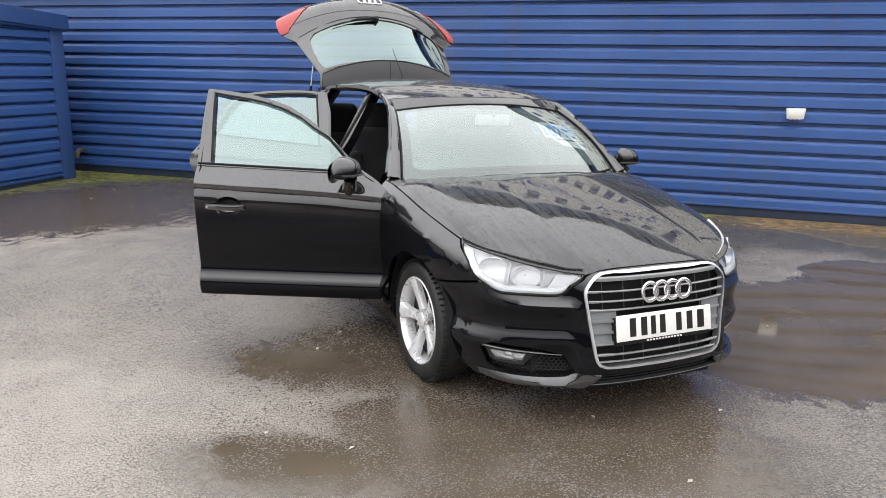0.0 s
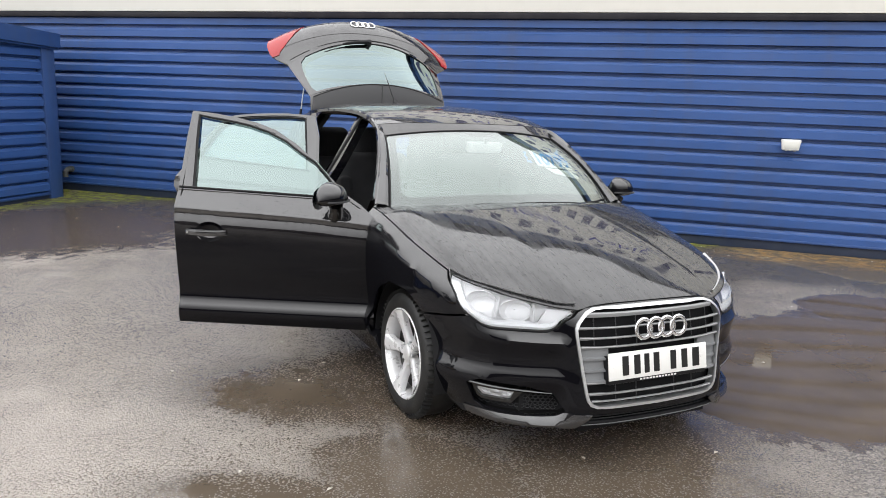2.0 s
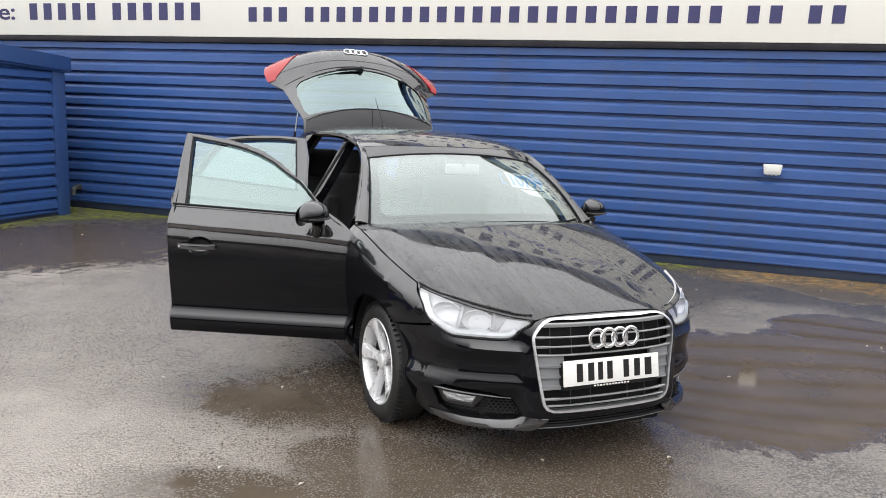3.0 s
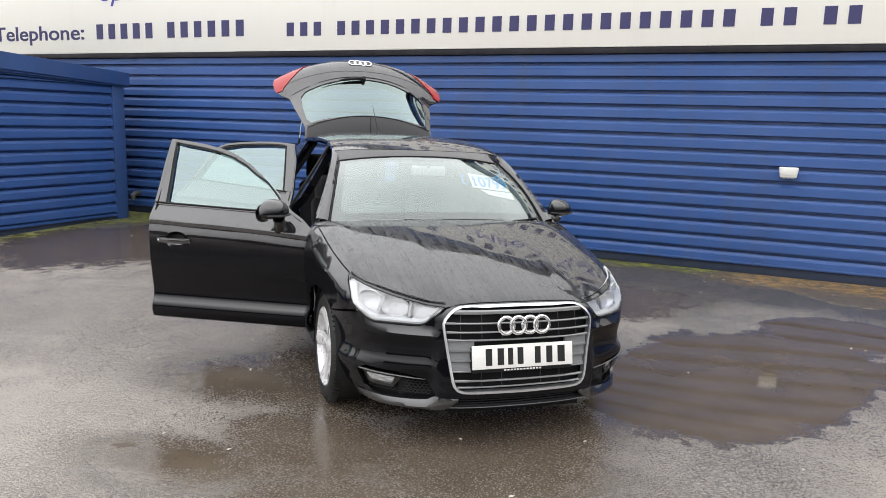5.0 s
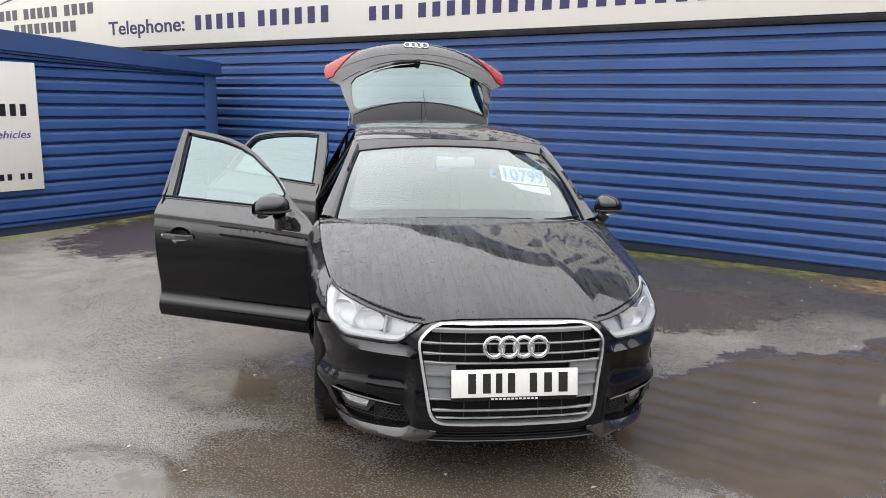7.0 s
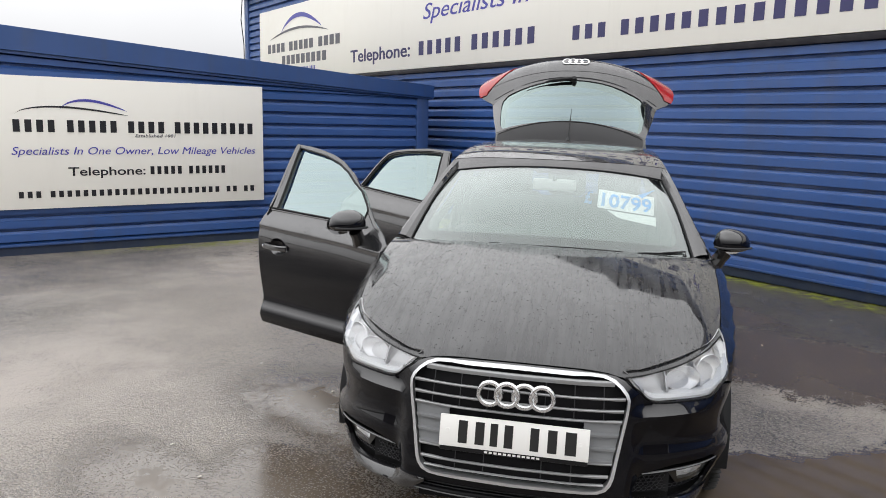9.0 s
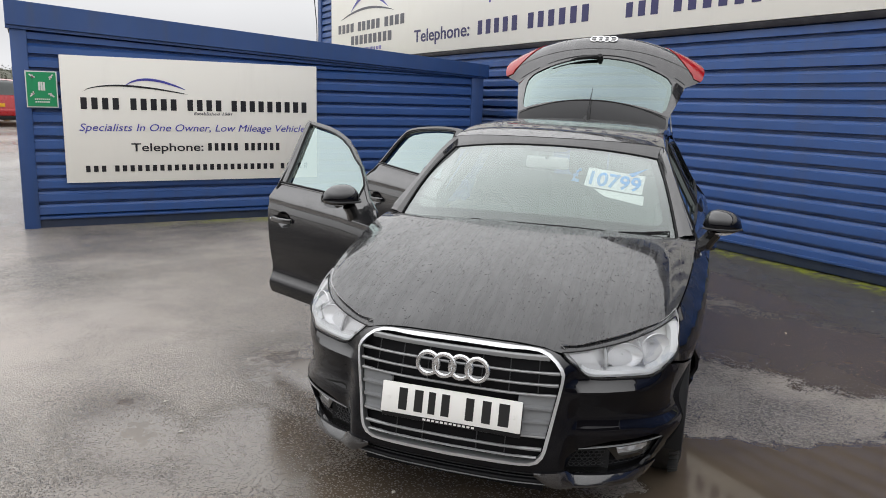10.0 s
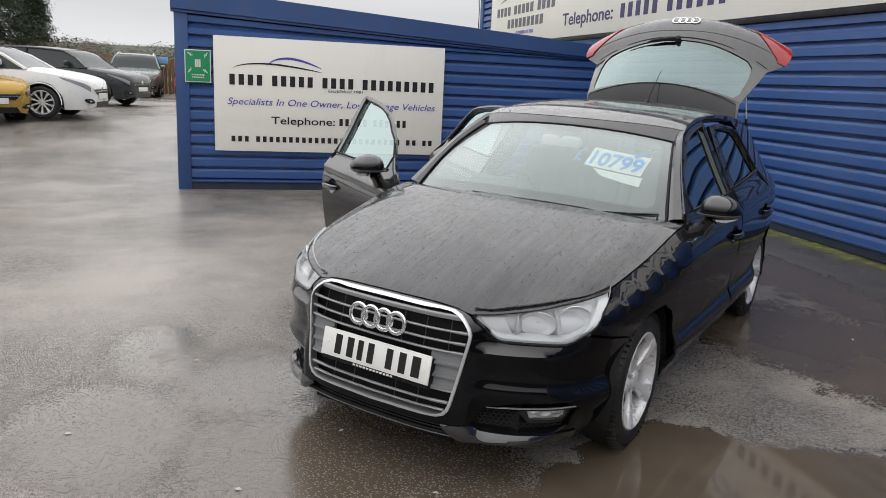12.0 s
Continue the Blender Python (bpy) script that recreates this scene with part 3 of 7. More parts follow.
def mist():
    """A thin veil of condensation: mostly clear, a little white."""
    m = bpy.data.materials.new("glass_mist")
    m.use_nodes = True
    t = m.node_tree
    see, veil, mix = t.nodes.new("ShaderNodeBsdfTransparent"), t.nodes.new("ShaderNodeBsdfDiffuse"), t.nodes.new("ShaderNodeMixShader")
    veil.inputs[0].default_value = (0.66, 0.77, 0.73, 1)
    cloud, share = t.nodes.new("ShaderNodeTexNoise"), t.nodes.new("ShaderNodeMapRange")
    cloud.inputs["Scale"].default_value = 3.0
    share.inputs["To Min"].default_value, share.inputs["To Max"].default_value = 0.19, 0.30
    for a, b in ((cloud.outputs[0], share.inputs[0]), (share.outputs[0], mix.inputs[0]), (see.outputs[0], mix.inputs[1]), (veil.outputs[0], mix.inputs[2]), (mix.outputs[0], t.nodes["Material Output"].inputs[0])):
        t.links.new(a, b)
    return m


def fine_plastic(name, colour, rough, scale=220.0, strength=0.25):
    m = material(name, colour, rough, Specular_IOR_Level=0.28)
    n = Net(m)
    n.set(Normal=n.bump(n.noise(scale, 3), strength, 0.002), Roughness=n.ramp(n.noise(12.0), 0.3, 0.7, rough - 0.06, rough + 0.06))
    return m


def silver_alloy():
    m = material("silver_alloy", (0.62, 0.62, 0.63), 0.30, 0.35)
    n = Net(m)
    n.set(Roughness=n.ramp(n.noise(25.0, 4), 0.3, 0.7, 0.24, 0.42), Base_Color=n.mix(n.ramp(n.noise(9.0, 5), 0.45, 0.8), (0.74, 0.74, 0.75), (0.58, 0.57, 0.55)))
    return m


def tyre_rubber():
    m = material("tyre_rubber", (0.016, 0.016, 0.016), 0.55)
    n = Net(m)
    n.set(Base_Color=n.mix(n.ramp(n.noise(14.0, 5), 0.45, 0.75), (0.009, 0.009, 0.009), (0.024, 0.023, 0.021)), Normal=n.bump(n.noise(120.0, 3), 0.2, 0.003))
    return m


def facing_up(n):
    """How far a surface looks up, where rain lies and sheen is put in."""
    part_z = n.node("ShaderNodeSeparateXYZ")
    n.link(n.node("ShaderNodeNewGeometry").outputs["Normal"], part_z.inputs[0])
    return part_z.outputs["Z"]


PAINT = black_paint()
n = Net(PAINT)
film = facing_up(n)
# coat strengthened on up-facing paint, to put brighter sky highlights in
n.link(n.ramp(film, 0.15, 0.60, 1.32, 1.80), n.bsdf.inputs["Coat IOR"])
n.set(Specular_IOR_Level=n.ramp(film, 0.20, 0.60, 0.0, 0.18))


def rainy_paint(name, index, low, high):
    """Black paint under a film of rain that has run down in streaks and stands in beads."""
    m = black_paint(name, index, low)
    n = Net(m)
    runs = n.noise(1.0, 4, 0.6, n.scaled(n.local(), (34.0, 2.6, 2.6)))
    veil = n.ramp(n.noise(2.2, 4, 0.6, n.local()), 0.35, 0.70)
    n.set(Coat_Roughness=n.math("ADD", n.ramp(runs, 0.38, 0.68, 0.006, 0.045), n.math("MULTIPLY", veil, 0.025)), Specular_IOR_Level=n.ramp(runs, 0.34, 0.66, low, high))
    n.link(n.bump(n.ramp(n.cells(210.0), 0.12, 0.38, 1.0, 0.0), n.math("MULTIPLY", n.ramp(runs, 0.40, 0.62), 0.16), 0.0012), n.bsdf.inputs["Coat Normal"])
    return m


RAINY_PAINT = rainy_paint("rain_beaded_black_paint", 1.95, 0.14, 0.28)
BONNET_PAINT = rainy_paint("rain_streaked_bonnet_paint", 1.62, 0.12, 0.24)
# sky sheen put in by height: glossier above the crease, duller below
DOOR_PAINT = black_paint("door_paint_sheen_above", 1.46, 0.0)
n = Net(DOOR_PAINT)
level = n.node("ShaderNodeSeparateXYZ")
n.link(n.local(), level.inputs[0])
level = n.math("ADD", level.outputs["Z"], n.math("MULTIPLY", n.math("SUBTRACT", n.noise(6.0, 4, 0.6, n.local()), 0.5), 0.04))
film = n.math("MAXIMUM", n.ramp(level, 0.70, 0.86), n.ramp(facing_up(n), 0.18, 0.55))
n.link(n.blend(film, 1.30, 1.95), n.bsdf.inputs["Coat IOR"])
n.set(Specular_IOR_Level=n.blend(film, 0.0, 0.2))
# base lifted towards grey, painting in the sky's blurred reflection
SPOILER_BLACK = fine_plastic("satin_black_spoiler", (0.085, 0.085, 0.088), 0.42, 60.0, 0.15)
PIANO = material("gloss_black_trim", (0.006, 0.006, 0.006), 0.12, Coat_Weight=0.6, Coat_Roughness=0.04)
TRIM = fine_plastic("black_plastic", (0.009, 0.009, 0.010), 0.5)
MESH_PLASTIC = fine_plastic("dark_mesh_plastic", (0.006, 0.006, 0.007), 0.55, 90.0, 0.5)
HONEYCOMB = fine_plastic("honeycomb_plastic", (0.035, 0.035, 0.037), 0.35, 300.0, 0.1)
SLAT = fine_plastic("grey_slat_plastic", (0.19, 0.195, 0.20), 0.34, 300.0, 0.1)
SLAT_BRIGHT = material("silver_slat_paint", (0.33, 0.335, 0.34), 0.26, 0.25)
CHROME = material("chrome", (0.80, 0.81, 0.82), 0.20, 1.0)
CHROME_DARK = material("satin_chrome", (0.66, 0.67, 0.68), 0.34, 0.85)
ALLOY = silver_alloy()
RUBBER = tyre_rubber()
MESH_PLASTIC.node_tree.nodes["Principled BSDF"].inputs["Specular IOR Level"].default_value = 0.12
# brake parts near black, to paint shade into the gaps between spokes
BRAKE = material("blackened_brake", (0.022, 0.021, 0.020), 0.5, 0.6)
WINDSCREEN = clear_glass("windscreen_glass", (0.80, 0.86, 0.83), 0.15, 0.0, (0.59, 0.625, 0.62))
MIST = mist()
TINTED = clear_glass("green_tinted_glass", (0.34, 0.42, 0.40), 0.24, 0.0, (0.68, 0.82, 0.80))
GATE_GLASS = clear_glass("tailgate_glass", (0.28, 0.34, 0.33), 0.22, 0.0, (0.56, 0.68, 0.66))
# the open doors' glass again, darkened so the cabin behind looks shaded
DARK_GLASS = clear_glass("closed_door_dark_glass", (0.07, 0.085, 0.085), 0.06)
LAMP_GLASS = clear_glass("lamp_cover_glass", (0.95, 0.96, 0.97), 0.05, 0.0, (1, 1, 1), 0.45)
BLACK_FRIT = material("black_glass_band", (0.010, 0.010, 0.011), 0.08, Coat_Weight=0.5, Coat_Roughness=0.02)
REFLECTOR = material("lamp_reflector", (0.74, 0.74, 0.75), 0.34, 0.5)
LAMP_WHITE = material("lamp_inner_white", (0.60, 0.60, 0.61), 0.30, 0.2)
STRIP_WHITE = material("light_strip_white", (0.62, 0.63, 0.64), 0.25)
LAMP_GREY = material("lamp_inner_grey", (0.40, 0.40, 0.41), 0.3)
RED_LENS = material("red_lamp_lens", (0.34, 0.003, 0.006), 0.2, Coat_Weight=0.5, Coat_Roughness=0.05)
PLATE_WHITE = material("number_plate_white", (0.80, 0.79, 0.76), 0.28)
PLATE_BLACK = material("number_plate_black", (0.012, 0.012, 0.012), 0.3)
FABRIC = fine_plastic("dark_seat_fabric", (0.020, 0.020, 0.022), 0.85, 420.0, 0.6)
CABIN = fine_plastic("dark_cabin_plastic", (0.011, 0.011, 0.012), 0.6, 260.0, 0.3)
HEADLINING = fine_plastic("grey_headlining", (0.20, 0.20, 0.195), 0.9, 300.0, 0.3)
CARD = material("white_card", (0.85, 0.86, 0.86), 0.5)
SKY_BLUE = material("sky_blue_print", (0.03, 0.30, 0.72), 0.45)
MIRROR = material("mirror_silver", (0.85, 0.86, 0.87), 0.02, 1.0)


# ---- the hatchback's shape: x to its left, y from nose to tail, z up ----
from mathutils.geometry import delaunay_2d_cdt


def curve(keys):
    """A smooth function through (s, value) pairs that never overshoots."""
    xs, ys = np.array([k[0] for k in keys], float), np.array([k[1] for k in keys], float)
    h, d = np.diff(xs), np.diff(ys) / np.diff(xs)
    m = np.zeros_like(ys)
    m[1:-1] = np.where(d[:-1] * d[1:] > 0, 2 * d[:-1] * d[1:] / (d[:-1] + d[1:] + 1e-12), 0)
    m[0], m[-1] = d[0], d[-1]

    def f(s):
        s = np.clip(s, xs[0], xs[-1])
        i = int(np.clip(np.searchsorted(xs, s) - 1, 0, len(h) - 1))
        t = (s - xs[i]) / h[i]
        return float((1 + 2 * t) * (1 - t) ** 2 * ys[i] + t * (1 - t) ** 2 * h[i] * m[i] + t * t * (3 - 2 * t) * ys[i + 1] + t * t * (t - 1) * h[i] * m[i + 1])

    return f


# half of the outline from above, from the nose's middle round to the tail's
OUTLINE = [(0, 0), (0.18, 0.006), (0.34, 0.030), (0.48, 0.078), (0.60, 0.145), (0.69, 0.225), (0.755, 0.33), (0.795, 0.46), (0.826, 0.65), (0.848, 0.90), (0.860, 1.2), (0.868, 1.8), (0.870, 2.4), (0.862, 3.0), (0.835, 3.45), (0.78, 3.72), (0.66, 3.87), (0.42, 3.94), (0, 3.965)]
_s = [0.0]
for (x0, y0), (x1, y1) in zip(OUTLINE, OUTLINE[1:]):
    _s.append(_s[-1] + math.hypot(x1 - x0, y1 - y0))
out_x, out_y = curve([(s, p[0]) for s, p in zip(_s, OUTLINE)]), curve([(s, p[1]) for s, p in zip(_s, OUTLINE)])
u_of_x = curve([(p[0], s) for s, p in zip(_s, OUTLINE) if p[1] < 2.4])
u_of_y = curve([(p[1], s) for s, p in zip(_s, OUTLINE)])
front_in = curve([(0.10, 0.10), (0.17, 0.055), (0.20, 0.006), (0.235, 0.0), (0.27, 0.020), (0.34, 0.012), (0.378, 0.000), (0.392, 0.000), (0.432, 0.015), (0.445, 0.016), (0.50, 0.012), (0.528, 0.003), (0.540, 0.003), (0.571, 0.027), (0.61, 0.030), (0.64, 0.034), (0.67, 0.044), (0.72, 0.09), (0.80, 0.20)])
low_in = curve([(0.10, 0.12), (0.17, 0.08), (0.22, 0.055), (0.27, 0.028), (0.31, 0.010), (0.345, 0.000), (0.360, 0.001), (0.425, 0.027), (0.44, 0.028), (0.55, 0.012), (0.64, 0.002), (0.70, 0.0)])
shoulder = curve([(0.0, 0.66), (0.30, 0.705), (0.47, 0.752), (0.8, 0.826), (1.2, 0.908), (1.6, 0.935), (2.2, 0.955), (2.9, 0.985), (3.4, 0.99), (3.97, 0.95)])
high_in = curve([(-0.40, 0.0), (-0.25, 0.000), (-0.17, 0.000), (-0.140, 0.001), (-0.100, 0.011), (-0.090, 0.011), (-0.079, 0.007), (-0.070, 0.009), (-0.056, 0.022), (-0.03, 0.043), (0.0, 0.075), (0.02, 0.088), (0.15, 0.165), (0.33, 0.262), (0.47, 0.345)])


nose_in = curve([(0.10, 0.10), (0.17, 0.045), (0.20, -0.014), (0.235, -0.034), (0.28, -0.042), (0.45, -0.0195), (0.60, 0.0003), (0.655, 0.020), (0.70, 0.066), (0.72, 0.09), (0.80, 0.20)])


def hull(u, z):
    """A place on the body's skin; u runs round the outline, negative on its right."""
    a = abs(u)
    x, y = out_x(a), out_y(a)
    x2, y2 = out_x(a + 0.01), out_y(a + 0.01)
    tx, ty = x2 - x, y2 - y
    n = math.hypot(tx, ty) or 1.0
    nx, ny = ty / n, -tx / n
    w = ny * ny if ny < 0 else 0.0
    w = w * w * (3 - 2 * w)
    sh = shoulder(y)
    side = low_in(z) + high_in(z - sh)
    f = min(1.0, max(0.0, (x - 0.375) / 0.075)) if y < 0.5 else 1.0
    f = f * f * (3 - 2 * f)
    inset = w * (nose_in(z) + f * (front_in(z) - nose_in(z))) + (1 - w) * side
    px, py = x - nx * inset, y - ny * inset
    px = max(px, 0.0)
    return Vector((px if u >= 0 else -px, py, z))


def side_place(y, z, sign=-1):
    return hull(sign * u_of_y(y), z)


def inside(p, poly):
    hit = False
    for (x0, y0), (x1, y1) in zip(poly, poly[1:] + poly[:1]):
        if (y0 > p[1]) != (y1 > p[1]) and p[0] < (x1 - x0) * (p[1] - y0) / (y1 - y0) + x0:
            hit = not hit
    return hit


def dense(poly, step, closed=True):
    out = []
    for a, b in zip(poly, poly[1:] + (poly[:1] if closed else [])):
        k = max(1, int(math.hypot(b[0] - a[0], b[1] - a[1]) / step))
        out += [(a[0] + (b[0] - a[0]) * i / k, a[1] + (b[1] - a[1]) * i / k) for i in range(k)]
    return out if closed else out + [poly[-1]]


def inset_line(poly, d):
    """The outline drawn in by d on every side."""
    n, out = len(poly), []
    area = sum(a[0] * b[1] - b[0] * a[1] for a, b in zip(poly, poly[1:] + poly[:1]))
    k = 1 if area > 0 else -1
    for i in range(n):
        p, q, r = poly[i - 1], poly[i], poly[(i + 1) % n]
        e1, e2 = Vector((q[0] - p[0], q[1] - p[1])).normalized(), Vector((r[0] - q[0], r[1] - q[1])).normalized()
        n1, n2 = Vector((-e1.y, e1.x)) * k, Vector((-e2.y, e2.x)) * k
        m = n1 + n2
        m = m / max(m.length_squared / 2, 0.35)
        out.append((q[0] + m.x * d, q[1] + m.y * d))
    return out


def panel(outline, place, step=0.035, holes=(), thick=0.014, lift=0.0, flange=True, lines=()):
    """A skin over an outline in the plane of two parameters, laid on a surface, with its edges turned in."""
    outline = dense(outline, step)
    verts, edges = list(outline), [(i, (i + 1) % len(outline)) for i in range(len(outline))]
    for hole in holes:
        h = dense(hole, step)
        n = len(verts)
        verts += h
        edges += [(n + i, n + (i + 1) % len(h)) for i in range(len(h))]
    for line in lines:
        n = len(verts)
        verts += line
        edges += [(n + i, n + i + 1) for i in range(len(line) - 1)]
    lo = [min(p[i] for p in outline) for i in (0, 1)]
    hi = [max(p[i] for p in outline) for i in (0, 1)]
    rings = [outline] + [dense(h, step) for h in holes]
    edge_points = np.array([p for r in rings + list(lines) for p in r])
    a = lo[0] + step * 0.37
    while a < hi[0]:
        b = lo[1] + step * 0.41
        while b < hi[1]:
            if inside((a, b), outline) and not any(inside((a, b), h) for h in rings[1:]):
                if np.min(np.hypot(edge_points[:, 0] - a, edge_points[:, 1] - b)) > 0.5 * step:
                    verts.append((a, b))
            b += step
        a += step
    pts, _, faces, *_ = delaunay_2d_cdt([Vector(v) for v in verts], edges, [], 0, 1e-6)
    bm = bmesh.new()
    vs, ns = [], []
    e = 0.004
    for p in pts:
        c = place(p[0], p[1])
        da, db = place(p[0] + e, p[1]) - c, place(p[0], p[1] + e) - c
        n = da.cross(db)
        n = n.normalized() if n.length > 1e-12 else Vector((0, 0, 1))
        ns.append(n)
        vs.append(bm.verts.new(c + n * lift))
    bm.verts.index_update()
    for f in faces:
        c = (sum(pts[i][0] for i in f) / len(f), sum(pts[i][1] for i in f) / len(f))
        if inside(c, outline) and not any(inside(c, h) for h in rings[1:]):
            try:
                bm.faces.new([vs[i] for i in f])
            except ValueError:
                pass
    for v in [v for v in bm.verts if not v.link_faces]:
        bm.verts.remove(v)
    if flange and thick:
        normal = {v: n for v, n in zip(vs, ns) if v.is_valid}
        rim = [ed for ed in bm.edges if len(ed.link_faces) == 1]
        turned_in = {}
        for ed in rim:
            for v in ed.verts:
                if v not in turned_in:
                    turned_in[v] = bm.verts.new(v.co - normal[v] * thick)
        for ed in rim:
            a, b = ed.verts
            bm.faces.new((a, b, turned_in[b], turned_in[a]))
    return bm


def both(name, make, mat, parent, label="", **kw):
    """The same part on either side; make(sign) gives the bmesh."""
    return [part(name, make(s), mat, parent, label, **kw) for s in (-1, 1)]


CAR = Matrix.Translation((NOSE_X, NOSE_Y, 0.0)) @ Matrix.Rotation(radians(HEADING), 4, "Z") @ Matrix.Rotation(radians(LEAN), 4, "Y")
hatchback = thing("hatchback_car", "wet black five-door hatchback with open doors and raised tailgate", "car", CAR)
U = u_of_x
HUB_F, HUB_R, HUB_Z, ARCH = 0.812, 3.281, 0.288, 0.345
DOOR_F, DOOR_M = 1.195, 2.192


def liner(r, depth):
    """The inside of a wheel arch, open below."""
    turn = [radians(-12 + 204 * q / 22) for q in range(23)]
    return grid([[(d, f * r * math.cos(a), f * r * math.sin(a)) for a in turn] for d, f in ((0.0, 1.0), (depth, 1.0), (depth, 0.05))])


def arch_line(hub, z0, z1, front, r=ARCH):
    """Part of a wheel arch's edge in (y, z): the side that looks forward or back, from z0 to z1."""
    out = []
    for k in range(9):
        z = z0 + (z1 - z0) * k / 8
        out.append((hub + (-1 if front else 1) * math.sqrt(max(r * r - (z - HUB_Z) ** 2, 0)), z))
    return out


# line along the top of bumper, grille and headlamps
nose_top = curve([(0.0, 0.692), (0.2, 0.690), (0.31, 0.682), (0.383, 0.668), (0.44, 0.670), (0.52, 0.680), (0.60, 0.690), (0.675, 0.699), (0.75, 0.708), (0.85, 0.718), (0.93, 0.728), (1.02, 0.741), (1.2, 0.765)])
U_INNER, U_OUTER = U(0.379), 1.014
lamp_low = curve([(U_INNER, 0.660), (0.438, 0.622), (0.474, 0.590), (0.490, 0.584), (0.515, 0.581), (0.64, 0.580), (0.73, 0.578), (0.755, 0.580), (0.80, 0.596), (0.845, 0.618), (0.895, 0.651), (0.93, 0.677), (0.97, 0.706), (1.014, 0.731)])


def lamp_outline(sign):
    us = np.linspace(U_INNER, U_OUTER, 25)
    top = [(sign * u, nose_top_u(u) + 0.004) for u in us]
    low = [(sign * u, lamp_low(u)) for u in us[::-1]]
    return top + low[1:-1]


def nose_top_u(u):
    return nose_top(abs(u))


# ---- grille, as an upright opening in the nose ----
def grille_shape(grow=0.0):
    """The grille's opening with rounded corners, wider by grow all round."""
    right = [(0.0, 0.674), (0.262, 0.671), (0.305, 0.667), (0.333, 0.657), (0.356, 0.638), (0.372, 0.617), (0.3775, 0.600), (0.3755, 0.580), (0.329, 0.336), (0.322, 0.316), (0.309, 0.300), (0.286, 0.291), (0.25, 0.289), (0.0, 0.287)]
    pts = [(U(x), z) for x, z in right] + [(-U(x), z) for x, z in right[-2:0:-1]]
    return inset_line(pts, -grow)


def fog_shape(sign):
    pts = [(0.404, 0.262), (0.434, 0.240), (0.60, 0.231), (0.695, 0.228), (0.722, 0.250), (0.735, 0.335), (0.700, 0.362), (0.56, 0.354), (0.45, 0.326)]
    return [(sign * U(x), z) for x, z in pts]


half = [(0.0, 0.250), (U(0.30), 0.250), (U(0.36), 0.226), (U(0.45), 0.214), (U(0.62), 0.206), (u_of_y(0.40), 0.20)]
half += [(u_of_y(y), z) for y, z in arch_line(HUB_F, 0.200, 0.548, True)[1:]]
half += [(u, lamp_low(u) - 0.006) for u in np.linspace(U_OUTER - 0.175, U_INNER + 0.01, 14)]
half += [(U(0.372), 0.664), (U(0.34), 0.676), (U(0.30), 0.682), (U(0.2), 0.688), (0.0, 0.690)]
outline = half + [(-u, z) for u, z in half[-2:0:-1]]
part("front_bumper", panel(outline, hull, 0.022, [grille_shape(0.012), fog_shape(1), fog_shape(-1)]), PAINT, hatchback)

# grille surround, mesh and slats
grille = part("grille_backing", panel(grille_shape(0.02), lambda u, z: hull(u, z) + Vector((0, 0.045, 0)), 0.05, flange=False), MESH_PLASTIC, hatchback, "black grille backing")


def ring_strip(outer, inner, place, lift):
    o, i = dense(outer, 0.03), None
    c = (0.0, 0.49)
    rows = [[], [], [], []]
    for k, (a, b) in enumerate(o):
        da, db = a - c[0], b - c[1]
        shrink = 1 - 0.011 / max(abs(da), abs(db), 0.15)
        ia, ib = c[0] + da * shrink, c[1] + db * shrink
        rows[0].append(place(a, b))
        rows[1].append(place(a, b) + Vector((0, -lift, 0)))
        rows[2].append(place(ia, ib) + Vector((0, -lift, 0)))
        rows[3].append(place(ia, ib) + Vector((0, 0.03, 0)))
    return grid(rows, close_v=True)


def grille_plane(u, z):
    """The grille's frame lies on the nose."""
    c = hull(u, z)
    return Vector((c.x, c.y + 0.002, z))


part("grille_surround", ring_strip(grille_shape(0.012), None, grille_plane, 0.008), CHROME_DARK, grille, "bright silver grille surround")
half_grille = curve([(0.289, 0.25), (0.300, 0.309), (0.336, 0.329), (0.580, 0.3755), (0.600, 0.3775), (0.617, 0.372), (0.638, 0.356), (0.657, 0.333), (0.671, 0.262)])
for z, wide in ((0.652, 0.020), (0.602, 0.011), (0.561, 0.011), (0.5245, 0.011), (0.380, 0.010), (0.336, 0.011), (0.306, 0.008)):
    w = half_grille(z) - 0.006
    rows = []
    for k in range(25):
        x = -w + 2 * w * k / 24
        thin = 1.0 if abs(x) > w - 0.055 else 0.72
        c = hull((1 if x >= 0 else -1) * U(abs(x)), z)
        h = wide / 2 * (thin if wide < 0.015 else 1)
        rows.append([c + Vector(d) for d in ((0, 0.014, h - 0.001), (0, 0.003, h), (0, 0.000, h * 0.5), (0, 0.001, -h * 0.4), (0, 0.004, -h), (0, 0.014, -h + 0.001))])
    part("slat", grid(rows, close_v=True), SLAT_BRIGHT, grille)
